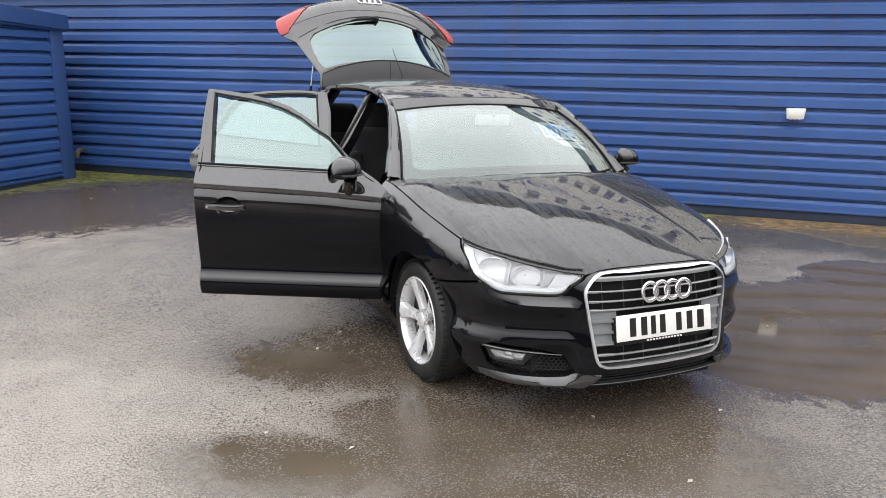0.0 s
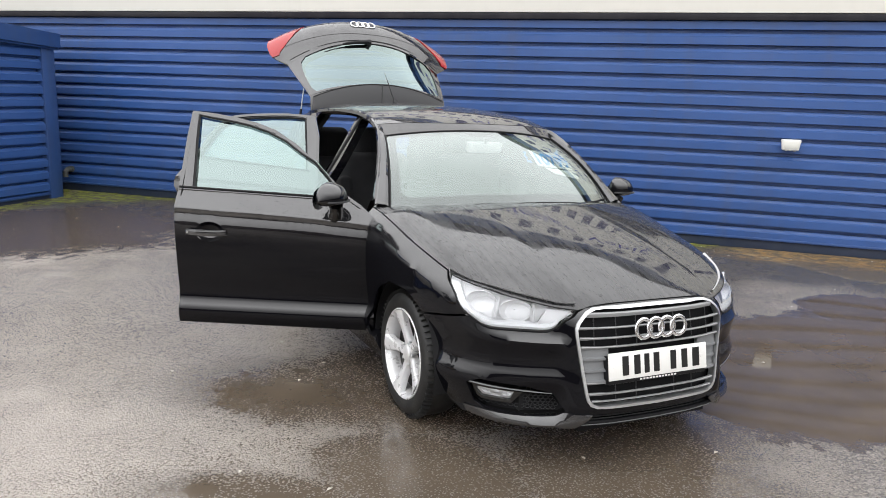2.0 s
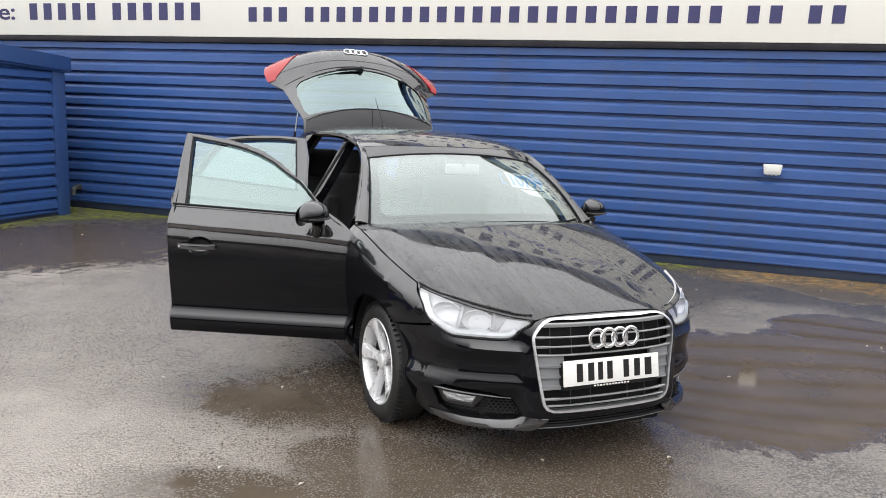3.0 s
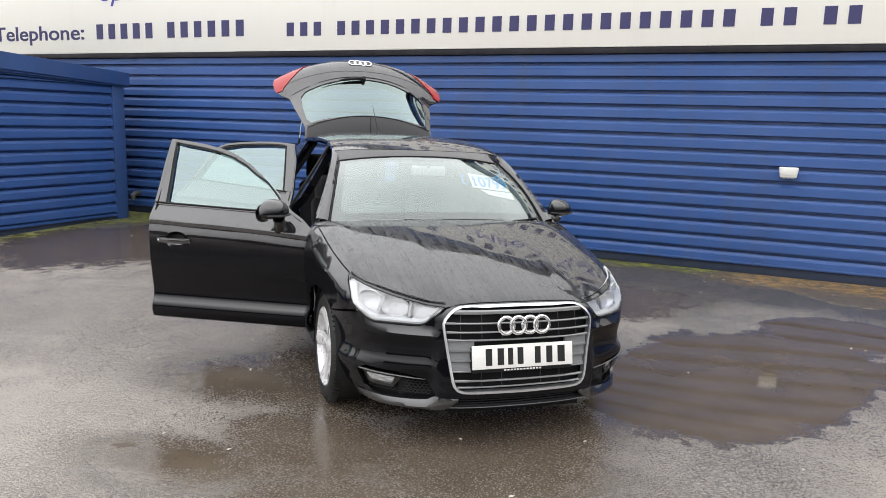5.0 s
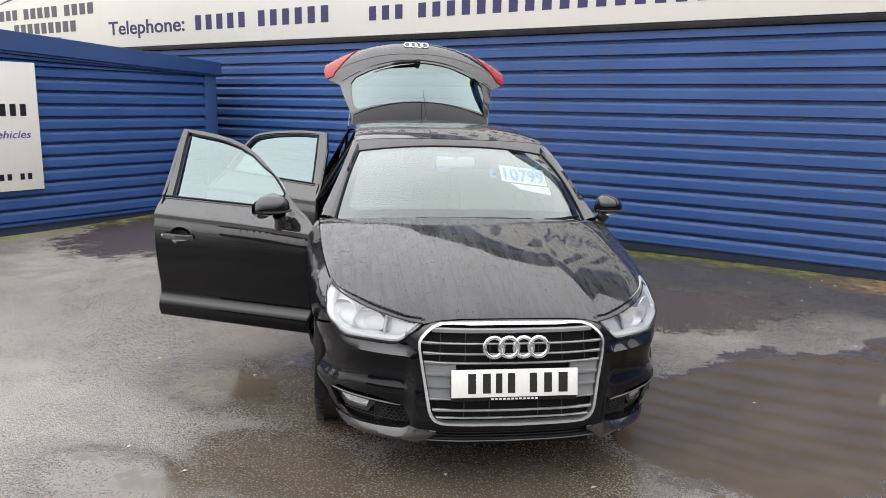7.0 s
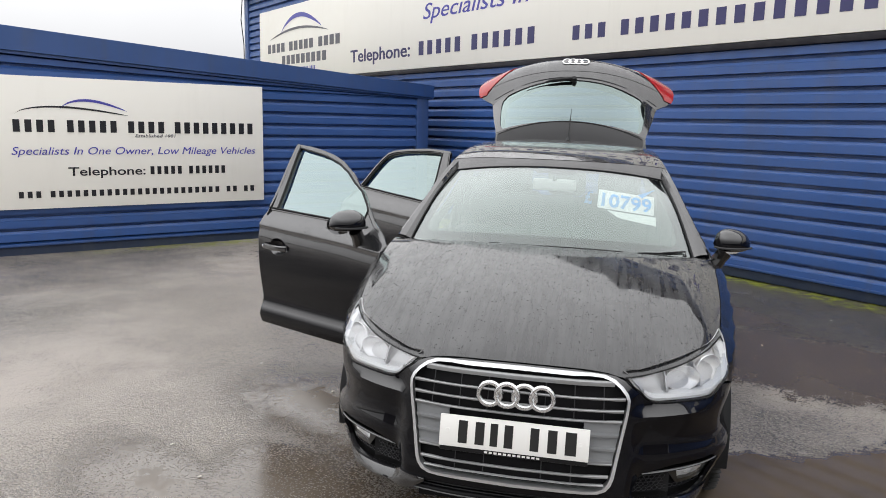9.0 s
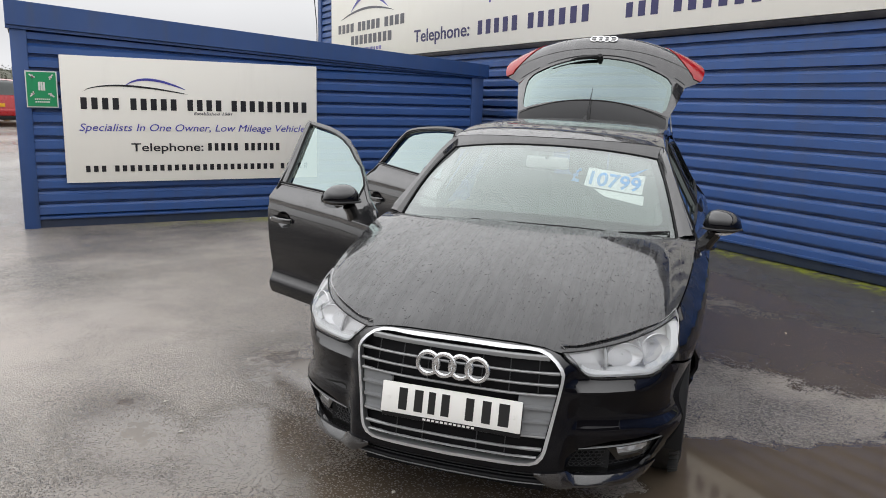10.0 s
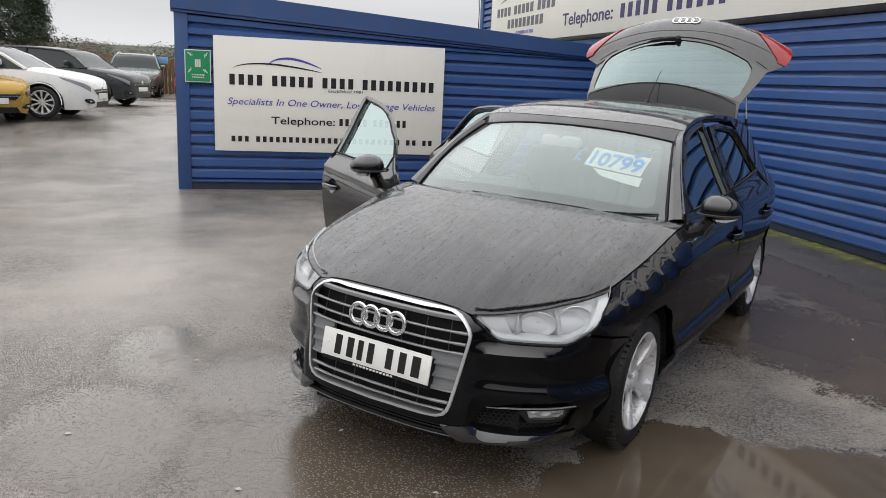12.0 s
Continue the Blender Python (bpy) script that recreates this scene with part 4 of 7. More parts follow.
for sign in (-1, 1):
    # closed grey fields beside the plate, each with a raised lip
    for z0, z1 in ((0.478, 0.519), (0.431, 0.467), (0.387, 0.420)):
        rows = []
        for k in range(6):
            rows.append([])
            for z, d in ((z0 - 0.005, 0.030), (z0 - 0.005, 0.001), (z0 + 0.003, 0.000), (z0 + 0.007, 0.012), (z1, 0.016), (z1, 0.030)):
                x = 0.235 + (half_grille(min(z, 0.6)) - 0.008 - 0.235) * k / 5
                rows[-1].append(hull(sign * U(x), z) + Vector((0, d, 0)))
        part("slat", grid(rows, close_v=True), SLAT, grille)
    for x in (0.10, 0.20, 0.30):
        for z0, z1 in ((0.528, 0.645), (0.300, 0.375)):
            if x < half_grille(z0) - 0.02:
                part("rib", tube([hull(sign * U(x), z0) + Vector((0, 0.012, 0)), hull(sign * U(x), z1) + Vector((0, 0.016, 0))], 0.0020, 5), HONEYCOMB, grille)
PLATE_TILT = pose(0, -0.022, 0.449, -11.5, 0, 0)


def on_plate(bm):
    bmesh.ops.transform(bm, matrix=PLATE_TILT, verts=bm.verts)
    return bm


part("plate_carrier", on_plate(box(-0.258, 0.258, 0.001, 0.035, -0.072, 0.045, 0.004)), TRIM, grille)
plate = part("number_plate", on_plate(box(-0.26, 0.26, -0.008, 0.0, -0.0555, 0.0555, 0.003)), PLATE_WHITE, hatchback, "white front number plate with black bars")
x = -0.200
for wide, gap in ((0.032, 0.014), (0.032, 0.014), (0.014, 0.014), (0.030, 0.046), (0.030, 0.016), (0.032, 0.014), (0.038, 0.014)):
    part("bar", on_plate(box(x + (0.007 if wide > 0.02 else 0.0), x + wide + (0.007 if wide > 0.02 else 0.012), -0.0092, -0.0075, -0.0395, 0.0395)), PLATE_BLACK, plate, smooth=False)
    x += wide + 0.014 + gap
for px in (-0.232, 0.232):
    part("screw_cap", on_plate(turned([(-0.0095, 0.0001), (-0.0095, 0.008), (-0.007, 0.009)], 12, "Y")), PLATE_WHITE, plate).location = (px, 0, 0)
for k in range(12):
    part("bar", on_plate(box(-0.098 + 0.0165 * k, -0.098 + 0.0165 * k + 0.011, -0.0006, 0.0016, -0.0675, -0.0605)), PLATE_WHITE, hatchback, smooth=False)


def ring_badge(parent, m, radius, tube_r, step, mat):
    for k in range(4):
        rows = []
        for i in range(28):
            a = 2 * math.pi * i / 28
            rows.append([(step * (k - 1.5) + (radius + tube_r * math.cos(b)) * math.cos(a), 0.7 * tube_r * math.sin(b) - 0.0015 * (k % 2), (radius + tube_r * math.cos(b)) * math.sin(a)) for b in (2 * math.pi * j / 8 for j in range(8))])
        bm = grid(rows, close_u=True, close_v=True)
        bmesh.ops.transform(bm, matrix=m, verts=bm.verts)
        part("badge_ring", bm, mat, parent)


ring_badge(grille, pose(0, -0.018, 0.596, -9, 0, 0), 0.0385, 0.0085, 0.0605, CHROME)

# lower lip and intake
part("lower_intake", box(-0.34, 0.34, 0.030, 0.05, 0.165, 0.255), MESH_PLASTIC, hatchback, "black lower intake")
for z in (0.222, 0.236):
    part("intake_bar", tube([hull((1 if px >= 0 else -1) * U(abs(px)), z) + Vector((0, 0.016, 0)) for px in np.linspace(-0.32, 0.32, 13)], 0.0028, 5), TRIM, hatchback)


def lip(sign):
    """Blade at the bumper's corner: a shelf that leans out and up from the grille's foot to the arch."""
    upper = curve([(0.305, 0.252), (0.36, 0.256), (0.402, 0.259), (0.440, 0.236), (0.50, 0.231), (0.60, 0.226), (0.70, 0.222), (0.755, 0.214)])
    lower = curve([(0.305, 0.249), (0.335, 0.228), (0.37, 0.207), (0.45, 0.202), (0.60, 0.197), (0.70, 0.193), (0.755, 0.191)])
    out = curve([(0.305, 0.008), (0.37, 0.026), (0.42, 0.032), (0.46, 0.032), (0.70, 0.020), (0.755, 0.008)])
    rows = []
    for px in (0.305, 0.318, 0.335, 0.352, 0.37, 0.386, 0.402, 0.414, 0.427, 0.440, 0.455, 0.475, 0.50, 0.53, 0.56, 0.60, 0.64, 0.68, 0.71, 0.735, 0.755):
        t = (px - 0.305) / 0.45
        up, low = hull(sign * U(px), upper(px)), hull(sign * U(px), lower(px))
        n = Vector((sign * (0.25 + 0.55 * t), -1.0 + 0.3 * t, 0)).normalized()
        d = out(px)
        rows.append([up - n * 0.012, up + n * 0.007, up.lerp(low, 0.5) + n * (0.004 + d * 0.62), low + n * d, low + n * (d - 0.004) + Vector((0, 0, -0.009)), low - n * 0.03 + Vector((0, 0, -0.012))])
    return grid(rows)


for sign in (-1, 1):
    part("splitter_corner", lip(sign), RAINY_PAINT, hatchback, "gloss bumper corner blade reflecting sky")
rows = []
for k in range(21):
    px = -0.40 + 0.80 * k / 20
    c = hull((1 if px >= 0 else -1) * U(abs(px)), 0.215)
    rows.append([c + Vector(d) for d in ((0, 0.05, 0.004), (0, -0.006, 0.006), (0, -0.010, 0.0), (0, -0.004, -0.010), (0, 0.05, -0.012))])
part("splitter_blade", grid(rows, close_v=True), MESH_PLASTIC, hatchback)
part("splitter_line", tube([hull((1 if px >= 0 else -1) * U(abs(px)), 0.206) + Vector((0, -0.009, 0)) for px in np.linspace(-0.36, 0.36, 15)], 0.004, 6), SLAT, hatchback)

# fog lamp niches
def fog_deep(sign, d):
    return lambda u, z: hull(u, z) + Vector((-0.6 * d * sign, d, 0))


for sign in (-1, 1):
    niche = part("fog_niche", panel(fog_shape(sign), fog_deep(sign, 0.040), 0.03, flange=False), MESH_PLASTIC, hatchback, "black honeycomb lower side intake")
    wall = dense(fog_shape(sign), 0.03)
    part("niche_wall", grid([[fog_deep(sign, d)(u, z) for u, z in wall] for d in (0.004, 0.042)], close_v=True), PIANO, niche)
    bm = bmesh.new()
    shape = [(abs(u), z) for u, z in inset_line(fog_shape(sign), 0.012)]
    for i in range(17):
        for j in range(8):
            px, pz = 0.415 + 0.0195 * i + 0.0098 * (j % 2), 0.240 + 0.0135 * j
            if not inside((U(px), pz), shape) or (px > 0.555 and 0.262 < pz < 0.335):
                continue
            c = fog_deep(sign, 0.026)(sign * U(px), pz)
            ring = [c + Vector((sign * 0.0095 * math.cos(a) * 0.9, 0.0045 * math.cos(a), 0.0072 * math.sin(a))) for a in (math.pi * q / 3 for q in range(6))]
            tube(ring + [ring[0]], 0.0016, 4, False, bm)
    tagged(part("honeycomb", bm, HONEYCOMB, niche), kind="stuff")
    ridge = curve([(0.452, 0.3215), (0.58, 0.329), (0.68, 0.335), (0.728, 0.338)])
    rows = []
    for k in range(13):
        px = 0.452 + 0.276 * k / 12
        c = fog_deep(sign, 0.0)(sign * U(px), ridge(px))
        rows.append([c + Vector(d) for d in ((-0.02 * sign, 0.034, 0.006), (0, 0.006, 0.0055), (sign * 0.002, 0.002, 0.0), (0, 0.006, -0.005), (-0.02 * sign, 0.034, -0.006))])
    part("blade", grid(rows, close_v=True), PIANO, niche, "gloss black cross blade")
    part("blade_edge", tube([fog_deep(sign, 0.002)(sign * U(px), ridge(px) + 0.002) for px in np.linspace(0.455, 0.726, 12)], 0.0022, 5), SLAT, niche)
    frame_line = [(0.560, 0.316), (0.600, 0.262), (0.700, 0.262), (0.718, 0.280), (0.722, 0.326)]
    glass_line = [(0.592, 0.314), (0.606, 0.276), (0.698, 0.275), (0.708, 0.288), (0.711, 0.319)]
    part("lamp_frame", panel([(sign * U(px), pz) for px, pz in frame_line], fog_deep(sign, 0.018), 0.02, [[(sign * U(px), pz) for px, pz in glass_line]], thick=0.02), PIANO, niche, "gloss black fog lamp frame")
    part("fog_lamp", panel([(sign * U(px), pz) for px, pz in inset_line(glass_line, -0.003)], lambda u, z: fog_deep(sign, 0.030)(u, z) + Vector((0, 0.010 * math.sin(70 * u) * math.sin(160 * z), 0)), 0.012, flange=False), REFLECTOR, niche, "small fog lamp with clear lens")
    part("fog_lens", panel([(sign * U(px), pz) for px, pz in glass_line], fog_deep(sign, 0.020), 0.02, flange=False), LAMP_GLASS, niche)

# headlamps
def lamp_mid(u, f):
    """A height between the lamp's lower and upper edge."""
    return lamp_low(u) + f * (nose_top_u(u) - 0.006 - lamp_low(u))


for sign in (-1, 1):
    lens = part("headlamp", panel(lamp_outline(sign), hull, 0.03, thick=0.02), LAMP_GLASS, hatchback, "clear headlamp with silver reflectors")
    lens.visible_shadow = False

    def deep(u, z, sign=sign):
        c = hull(u, z)
        return Vector((c.x - sign * 0.026, c.y + 0.044, c.z))

    part("bowl", panel(inset_line(lamp_outline(sign), 0.003), deep, 0.03, thick=-0.038), LAMP_WHITE, lens, "pale grey lamp housing")
    # white light strip along the lower edge and up the outer end
    rows = []
    for u in np.linspace(U_INNER + 0.075, U_OUTER - 0.012, 34):
        t = (u - U_INNER) / (U_OUTER - U_INNER)
        tall = 0.020 + 0.016 * max(0.0, t - 0.62) / 0.38
        low, z0 = Vector((-sign * 0.004, 0.008, 0)), lamp_low(u) + 0.004
        z1 = min(z0 + tall, nose_top_u(u) - 0.009)
        rows.append([hull(sign * u, z0) + low + Vector((-sign * 0.012, 0.024, 0)), hull(sign * u, z0) + low, hull(sign * u, 0.5 * (z0 + z1)) + low + Vector((0, -0.003, 0)), hull(sign * u, z1) + low + Vector((0, 0.004, 0)), hull(sign * u, z1) + low + Vector((-sign * 0.018, 0.034, 0.004))])
    part("light_strip", grid(rows, close_v=True), STRIP_WHITE, lens, "white daytime light strip")
    # inner corner, a smooth silver wedge
    wedge = [(sign * u, lamp_mid(u, f)) for u, f in ((U_INNER + 0.016, 0.55), (0.455, 0.12), (0.475, 0.12), (0.545, 0.22), (0.500, 0.93), (U_INNER + 0.03, 0.90))]
    part("wedge", panel(wedge, lambda u, z: hull(u, z) + Vector((-sign * 0.010, 0.020, 0)), 0.03, thick=0.02), LAMP_WHITE, lens)
    # two deep reflectors behind the glass, side by side
    for uu, r, wide in ((0.640, 0.050, 1.35), (0.800, 0.052, 1.25)):
        c = hull(sign * uu, lamp_mid(uu, 0.62)) + Vector((-sign * 0.018, 0.024, 0))
        yaw = sign * (25 if uu < 0.7 else 44)
        m = Matrix.Translation(c) @ Matrix.Rotation(radians(yaw), 4, "Z") @ Matrix.Diagonal((wide, 1, 0.92, 1))
        for name, prof, mat in (("reflector", [(-0.004, r), (0.000, r * 1.02), (0.010, r * 0.93), (0.024, r * 0.68), (0.034, r * 0.36), (0.036, 0.001)], REFLECTOR), ("bulb", [(0.020, 0.001), (0.021, 0.004), (0.025, 0.006), (0.036, 0.006)], STRIP_WHITE)):
            bm = turned(prof, 28, "Y")
            bmesh.ops.transform(bm, matrix=m, verts=bm.verts)
            part(name, bm, mat, lens)
    for uu in (0.560, 0.720):
        rows = [[hull(sign * (uu + du), lamp_mid(uu + du, f)) + Vector((-sign * 0.014, 0.018 + d, 0)) for f in np.linspace(0.30, 0.97, 6)] for du, d in ((-0.006, 0.02), (-0.004, 0.0), (0.004, 0.0), (0.006, 0.02))]
        part("divider", grid(rows), LAMP_GREY, lens)
    part("lamp_seal", tube([hull(u, z) for u, z in dense(lamp_outline(sign), 0.05)] + [hull(*lamp_outline(sign)[0])], 0.0028, 6, False), TRIM, lens)

# ---- bonnet ----
COWL_Y = curve([(0.0, 1.10), (0.35, 1.135), (0.60, 1.20), (0.735, 1.275)])


def bonnet_raw(a, b):
    """a: -1 to 1 across, b: 0 at the nose to 1 at the windscreen."""
    s = 1 if a >= 0 else -1
    q = abs(a)
    uf = q * U_OUTER
    f = hull(s * uf, nose_top_u(uf) + 0.002)
    y1 = COWL_Y(q * 0.735)
    r = Vector((s * q * 0.742, y1, 0.948 - 0.036 * q ** 2.2))
    c = f.lerp(r, b)
    y_side = 0.485 + (1.275 - 0.485) * b
    edge = side_place(y_side, shoulder(y_side), s)
    e0 = hull(s * U_OUTER, nose_top_u(U_OUTER) + 0.002).lerp(Vector((s * 0.742, 1.275, 0.912)), b)
    k = q ** 3
    c = c + (edge - e0) * k
    swell = 0.032 * (1 - q ** 3.0) * math.sin(math.pi * b ** 0.72)
    c.z += swell
    return c


# one fair surface for the middle of the bonnet, so that reflections run clean; the edges keep the outline
BOWS = [(i, j) for i in (0, 2, 4, 6) for j in range(5)]
samples = [(a, b) for a in np.linspace(0, 0.96, 25) for b in np.linspace(0.02, 0.98, 25)]
FAIR = np.linalg.lstsq(np.array([[a ** i * b ** j for i, j in BOWS] for a, b in samples]), np.array([bonnet_raw(a, b).z for a, b in samples]), rcond=None)[0]


def bonnet_place(a, b):
    c = bonnet_raw(a, b)
    fair = sum(f * abs(a) ** i * b ** j for f, (i, j) in zip(FAIR, BOWS))
    near = min((1 - abs(a)) / 0.15, b / 0.17, (1 - b) / 0.10, 1.0)
    near = max(0.0, near)
    c.z += (fair - c.z) * near * near * (3 - 2 * near)
    # a crease down either side, from the windscreen's foot towards the grille
    q, ridge = abs(a), 0.84 - 0.10 * (1 - b)
    drop = min(1.0, max(0.0, (1 - q) / (1 - ridge)))
    grow = min(1.0, b / 0.45)
    c.z += 0.011 * drop * grow * grow * (3 - 2 * grow) * min(1.0, (1 - b) / 0.06)
    return c


n_a, n_b = 64, 44
rows = [[bonnet_place(-1 + 2 * i / n_a, j / n_b) for i in range(n_a + 1)] for j in range(n_b + 1)]
bm = grid(rows)
rim = [e for e in bm.edges if len(e.link_faces) == 1]
made = bmesh.ops.extrude_edge_only(bm, edges=rim)
bmesh.ops.translate(bm, verts=[v for v in made["geom"] if isinstance(v, bmesh.types.BMVert)], vec=(0, 0.014, -0.004))
bonnet = part("bonnet", bm, BONNET_PAINT, hatchback, "black bonnet covered with raindrops", angle=50)

# ---- front wings ----
def wing(sign):
    top = [(u_of_y(y), shoulder(y) - 0.005) for y in np.linspace(0.50, DOOR_F + 0.06, 12)]
    back = [(u_of_y(DOOR_F + 0.062), shoulder(1.26) - 0.02), (u_of_y(DOOR_F), 0.86), (u_of_y(DOOR_F), 0.5), (u_of_y(DOOR_F), 0.225)]
    arch = [(u_of_y(y), z) for y, z in arch_line(HUB_F, 0.225, HUB_Z + ARCH * 0.97, False)]
    arch += [(u_of_y(y), z) for y, z in arch_line(HUB_F, HUB_Z + ARCH * 0.97, 0.555, True)]
    front = [(u, lamp_low(u) - 0.004) for u in np.linspace(U_OUTER - 0.165, U_OUTER, 8)]
    return panel([(sign * u, z) for u, z in top + back + arch + front], hull, 0.035)


both("front_wing", wing, PAINT, hatchback)

# ---- roof, pillars and screens ----
ROOF_SIDE = curve([(1.275, 0.918), (1.45, 1.075), (1.62, 1.215), (1.76, 1.297), (1.95, 1.348), (2.2, 1.375), (2.5, 1.382), (2.8, 1.372), (3.1, 1.345), (3.4, 1.300)])
ROOF_MID = curve([(1.66, 1.338), (1.80, 1.372), (2.0, 1.400), (2.3, 1.420), (2.6, 1.424), (2.9, 1.415), (3.2, 1.393), (3.42, 1.368)])


def roof_place(a, b):
    s, q = (1 if a >= 0 else -1), abs(a)
    y_edge = 1.80 + (3.22 - 1.80) * b
    e = side_place(y_edge, ROOF_SIDE(y_edge), s)
    y_mid = 1.66 + (3.185 - 1.66) * b
    y = y_mid + (y_edge - y_mid) * q * q
    z = ROOF_MID(y_mid) - (ROOF_MID(y_mid) - e.z) * (0.55 * q ** 2 + 0.45 * q ** 6)
    return Vector((e.x * q, y, z))


bm = grid([[roof_place(-1 + i / 16, j / 28) for i in range(33)] for j in range(29)])
rim = [e for e in bm.edges if len(e.link_faces) == 1]
made = bmesh.ops.extrude_edge_only(bm, edges=rim)
bmesh.ops.translate(bm, verts=[v for v in made["geom"] if isinstance(v, bmesh.types.BMVert)], vec=(0, 0, -0.03))
roof = part("roof", bm, RAINY_PAINT, hatchback, "black roof with raindrops", angle=50)
bm = grid([[roof_place((-1 + i / 8) * 0.97, j / 14) + Vector((0, 0, -0.035)) for i in range(17)] for j in range(15)])
part("headlining", bm, HEADLINING, hatchback, "grey headlining")


def screen_place(a, b):
    """The windscreen: a across, b up."""
    s, q = (1 if a >= 0 else -1), abs(a)
    low = Vector((s * q * 0.700, COWL_Y(q * 0.70) + 0.012, 0.944 - 0.032 * q ** 2.2))
    top_y = 1.612 + 0.110 * q ** 2
    top = Vector((s * q * 0.560, top_y, 1.297 - 0.046 * q ** 2.2))
    c = low.lerp(top, b)
    bow = 0.030 * math.sin(math.pi * b)
    return c + Vector((0, -bow * 0.62, bow))


bm = grid([[screen_place(-1 + i / 14, j / 14) for i in range(29)] for j in range(15)])
screen = part("windscreen", bm, WINDSCREEN, hatchback, "clear windscreen reflecting grey sky")
screen.visible_shadow = False
# printed black band round the glass, with a notch for the mirror
outer = dense([(-1, 0), (1, 0), (1, 1), (-1, 1)], 0.05)
low_left = [(-0.93 + 0.085 * (1 - math.cos(radians(a))), 0.100 + 0.085 * (1 - math.sin(radians(a)))) for a in (0, 20, 40, 60, 80, 90)]
up_left = [(-0.93 + 0.07 * (1 - math.cos(radians(a))), 0.945 - 0.06 * (1 - math.sin(radians(a)))) for a in (90, 70, 45, 20, 0)]
left = [(0.0, 0.100)] + low_left[::-1] + up_left[::-1] + [(-0.20, 0.955), (-0.165, 0.905), (0.0, 0.905)]
inner = dense(left + [(-a, b) for a, b in left[-2:0:-1]], 0.05)
part("screen_band", panel(outer, lambda a, b: screen_place(a, b), 0.09, [inner], flange=False, lift=-0.004), BLACK_FRIT, screen, "black printed border")


part("mist_film", panel(inner, screen_place, 0.09, flange=False, lift=-0.007), MIST, screen, "misted inner face of the windscreen").visible_shadow = False


def a_pillar(s):
    rows = []
    for k in range(15):
        b = k / 14
        i = screen_place(s * 1.0, b)
        y = 1.285 + (1.80 - 1.285) * b ** 0.96
        o = side_place(y, ROOF_SIDE(y), s)
        m1 = i.lerp(o, 0.35) + Vector((s * 0.004, -0.012, 0.012))
        m2 = i.lerp(o, 0.75) + Vector((s * 0.010, -0.004, 0.010))
        rows.append([i + Vector((0, 0.03, -0.03)), i + Vector((0, 0.002, 0.002)), m1, m2, o, o + Vector((-s * 0.03, 0.05, -0.02))])
    return grid(rows)


both("screen_pillar", a_pillar, RAINY_PAINT, hatchback)
part("screen_header", grid([[screen_place(a, 1.0).lerp(roof_place(a, 0.0), f) + Vector((0, 0, dz)) for a in np.linspace(-1, 1, 33)] for f, dz in ((0.0, -0.003), (0.10, 0.000), (0.5, 0.000), (1.0, -0.003))]), RAINY_PAINT, hatchback)
part("header_seal", tube([screen_place(a, 1.0) + Vector((0, -0.002, 0.002)) for a in np.linspace(-1, 1, 33)], 0.0035, 6), TRIM, hatchback)
both("pillar_seal", lambda s: tube([screen_place(s * 1.0, b) + Vector((s * 0.002, -0.004, 0.003)) for b in np.linspace(0, 1, 12)], 0.0045, 6), TRIM, hatchback)
part("cowl_panel", grid([[Vector((x, COWL_Y(abs(x)) + dy, 0.947 - 0.034 * (abs(x) / 0.742) ** 2.2 + dz)) for x in np.linspace(-0.735, 0.735, 25)] for dy, dz in ((-0.03, -0.03), (0.004, -0.010), (0.05, 0.002), (0.06, -0.03))]), TRIM, hatchback, "black plastic cowl below the windscreen")

# wipers
for pts in (((0.52, 0.002), (0.12, 0.006), (-0.40, 0.010)), ((0.96, 0.060), (0.80, 0.030), (0.62, 0.012))):
    p0, p1, p2 = [screen_place(a, b) + Vector((0, -0.014, 0.002)) for a, b in pts]
    arm = part("wiper", tube([p0 + Vector((0, -0.02, -0.02)), p0, p1], [0.006, 0.0045, 0.0035], 6), TRIM, hatchback, "black windscreen wiper")
    part("blade", tube([p0.lerp(p1, 0.35) + Vector((0, 0.004, -0.004)), p1 + Vector((0, 0.003, -0.003)), p2 + Vector((0, 0.004, -0.004))], [0.003, 0.0045, 0.003], 6), TRIM, arm)

# ---- sides ----
def sill(sign):
    pts = [(1.10, 0.284), (2.93, 0.284), (2.95, 0.15), (1.06, 0.15)]
    return panel([(sign * u_of_y(y), z) for y, z in pts], hull, 0.06, thick=0.05)


both("sill", sill, PAINT, hatchback)

top_f = lambda y: ROOF_SIDE(y) - 0.026
FRONT_TOP = [(1.285, 0.925)] + [(y, top_f(y)) for y in (1.36, 1.45, 1.55, 1.65, 1.76, 1.86, 1.97, 2.08, 2.20)]
REAR_TOP = [(2.315, 1.322), (2.40, 1.328), (2.50, 1.331), (2.60, 1.327), (2.70, 1.320), (2.80, 1.309), (2.86, 1.299), (2.91, 1.281), (2.95, 1.240), (2.99, 1.185), (3.03, 1.110), (3.07, 1.030)]


def cup_line(y, z, r=1.0):
    return [(y - 0.01 + 0.070 * r * math.cos(a), z + 0.002 + 0.050 * r * math.sin(a)) for a in (2 * math.pi * q / 20 for q in range(20))]


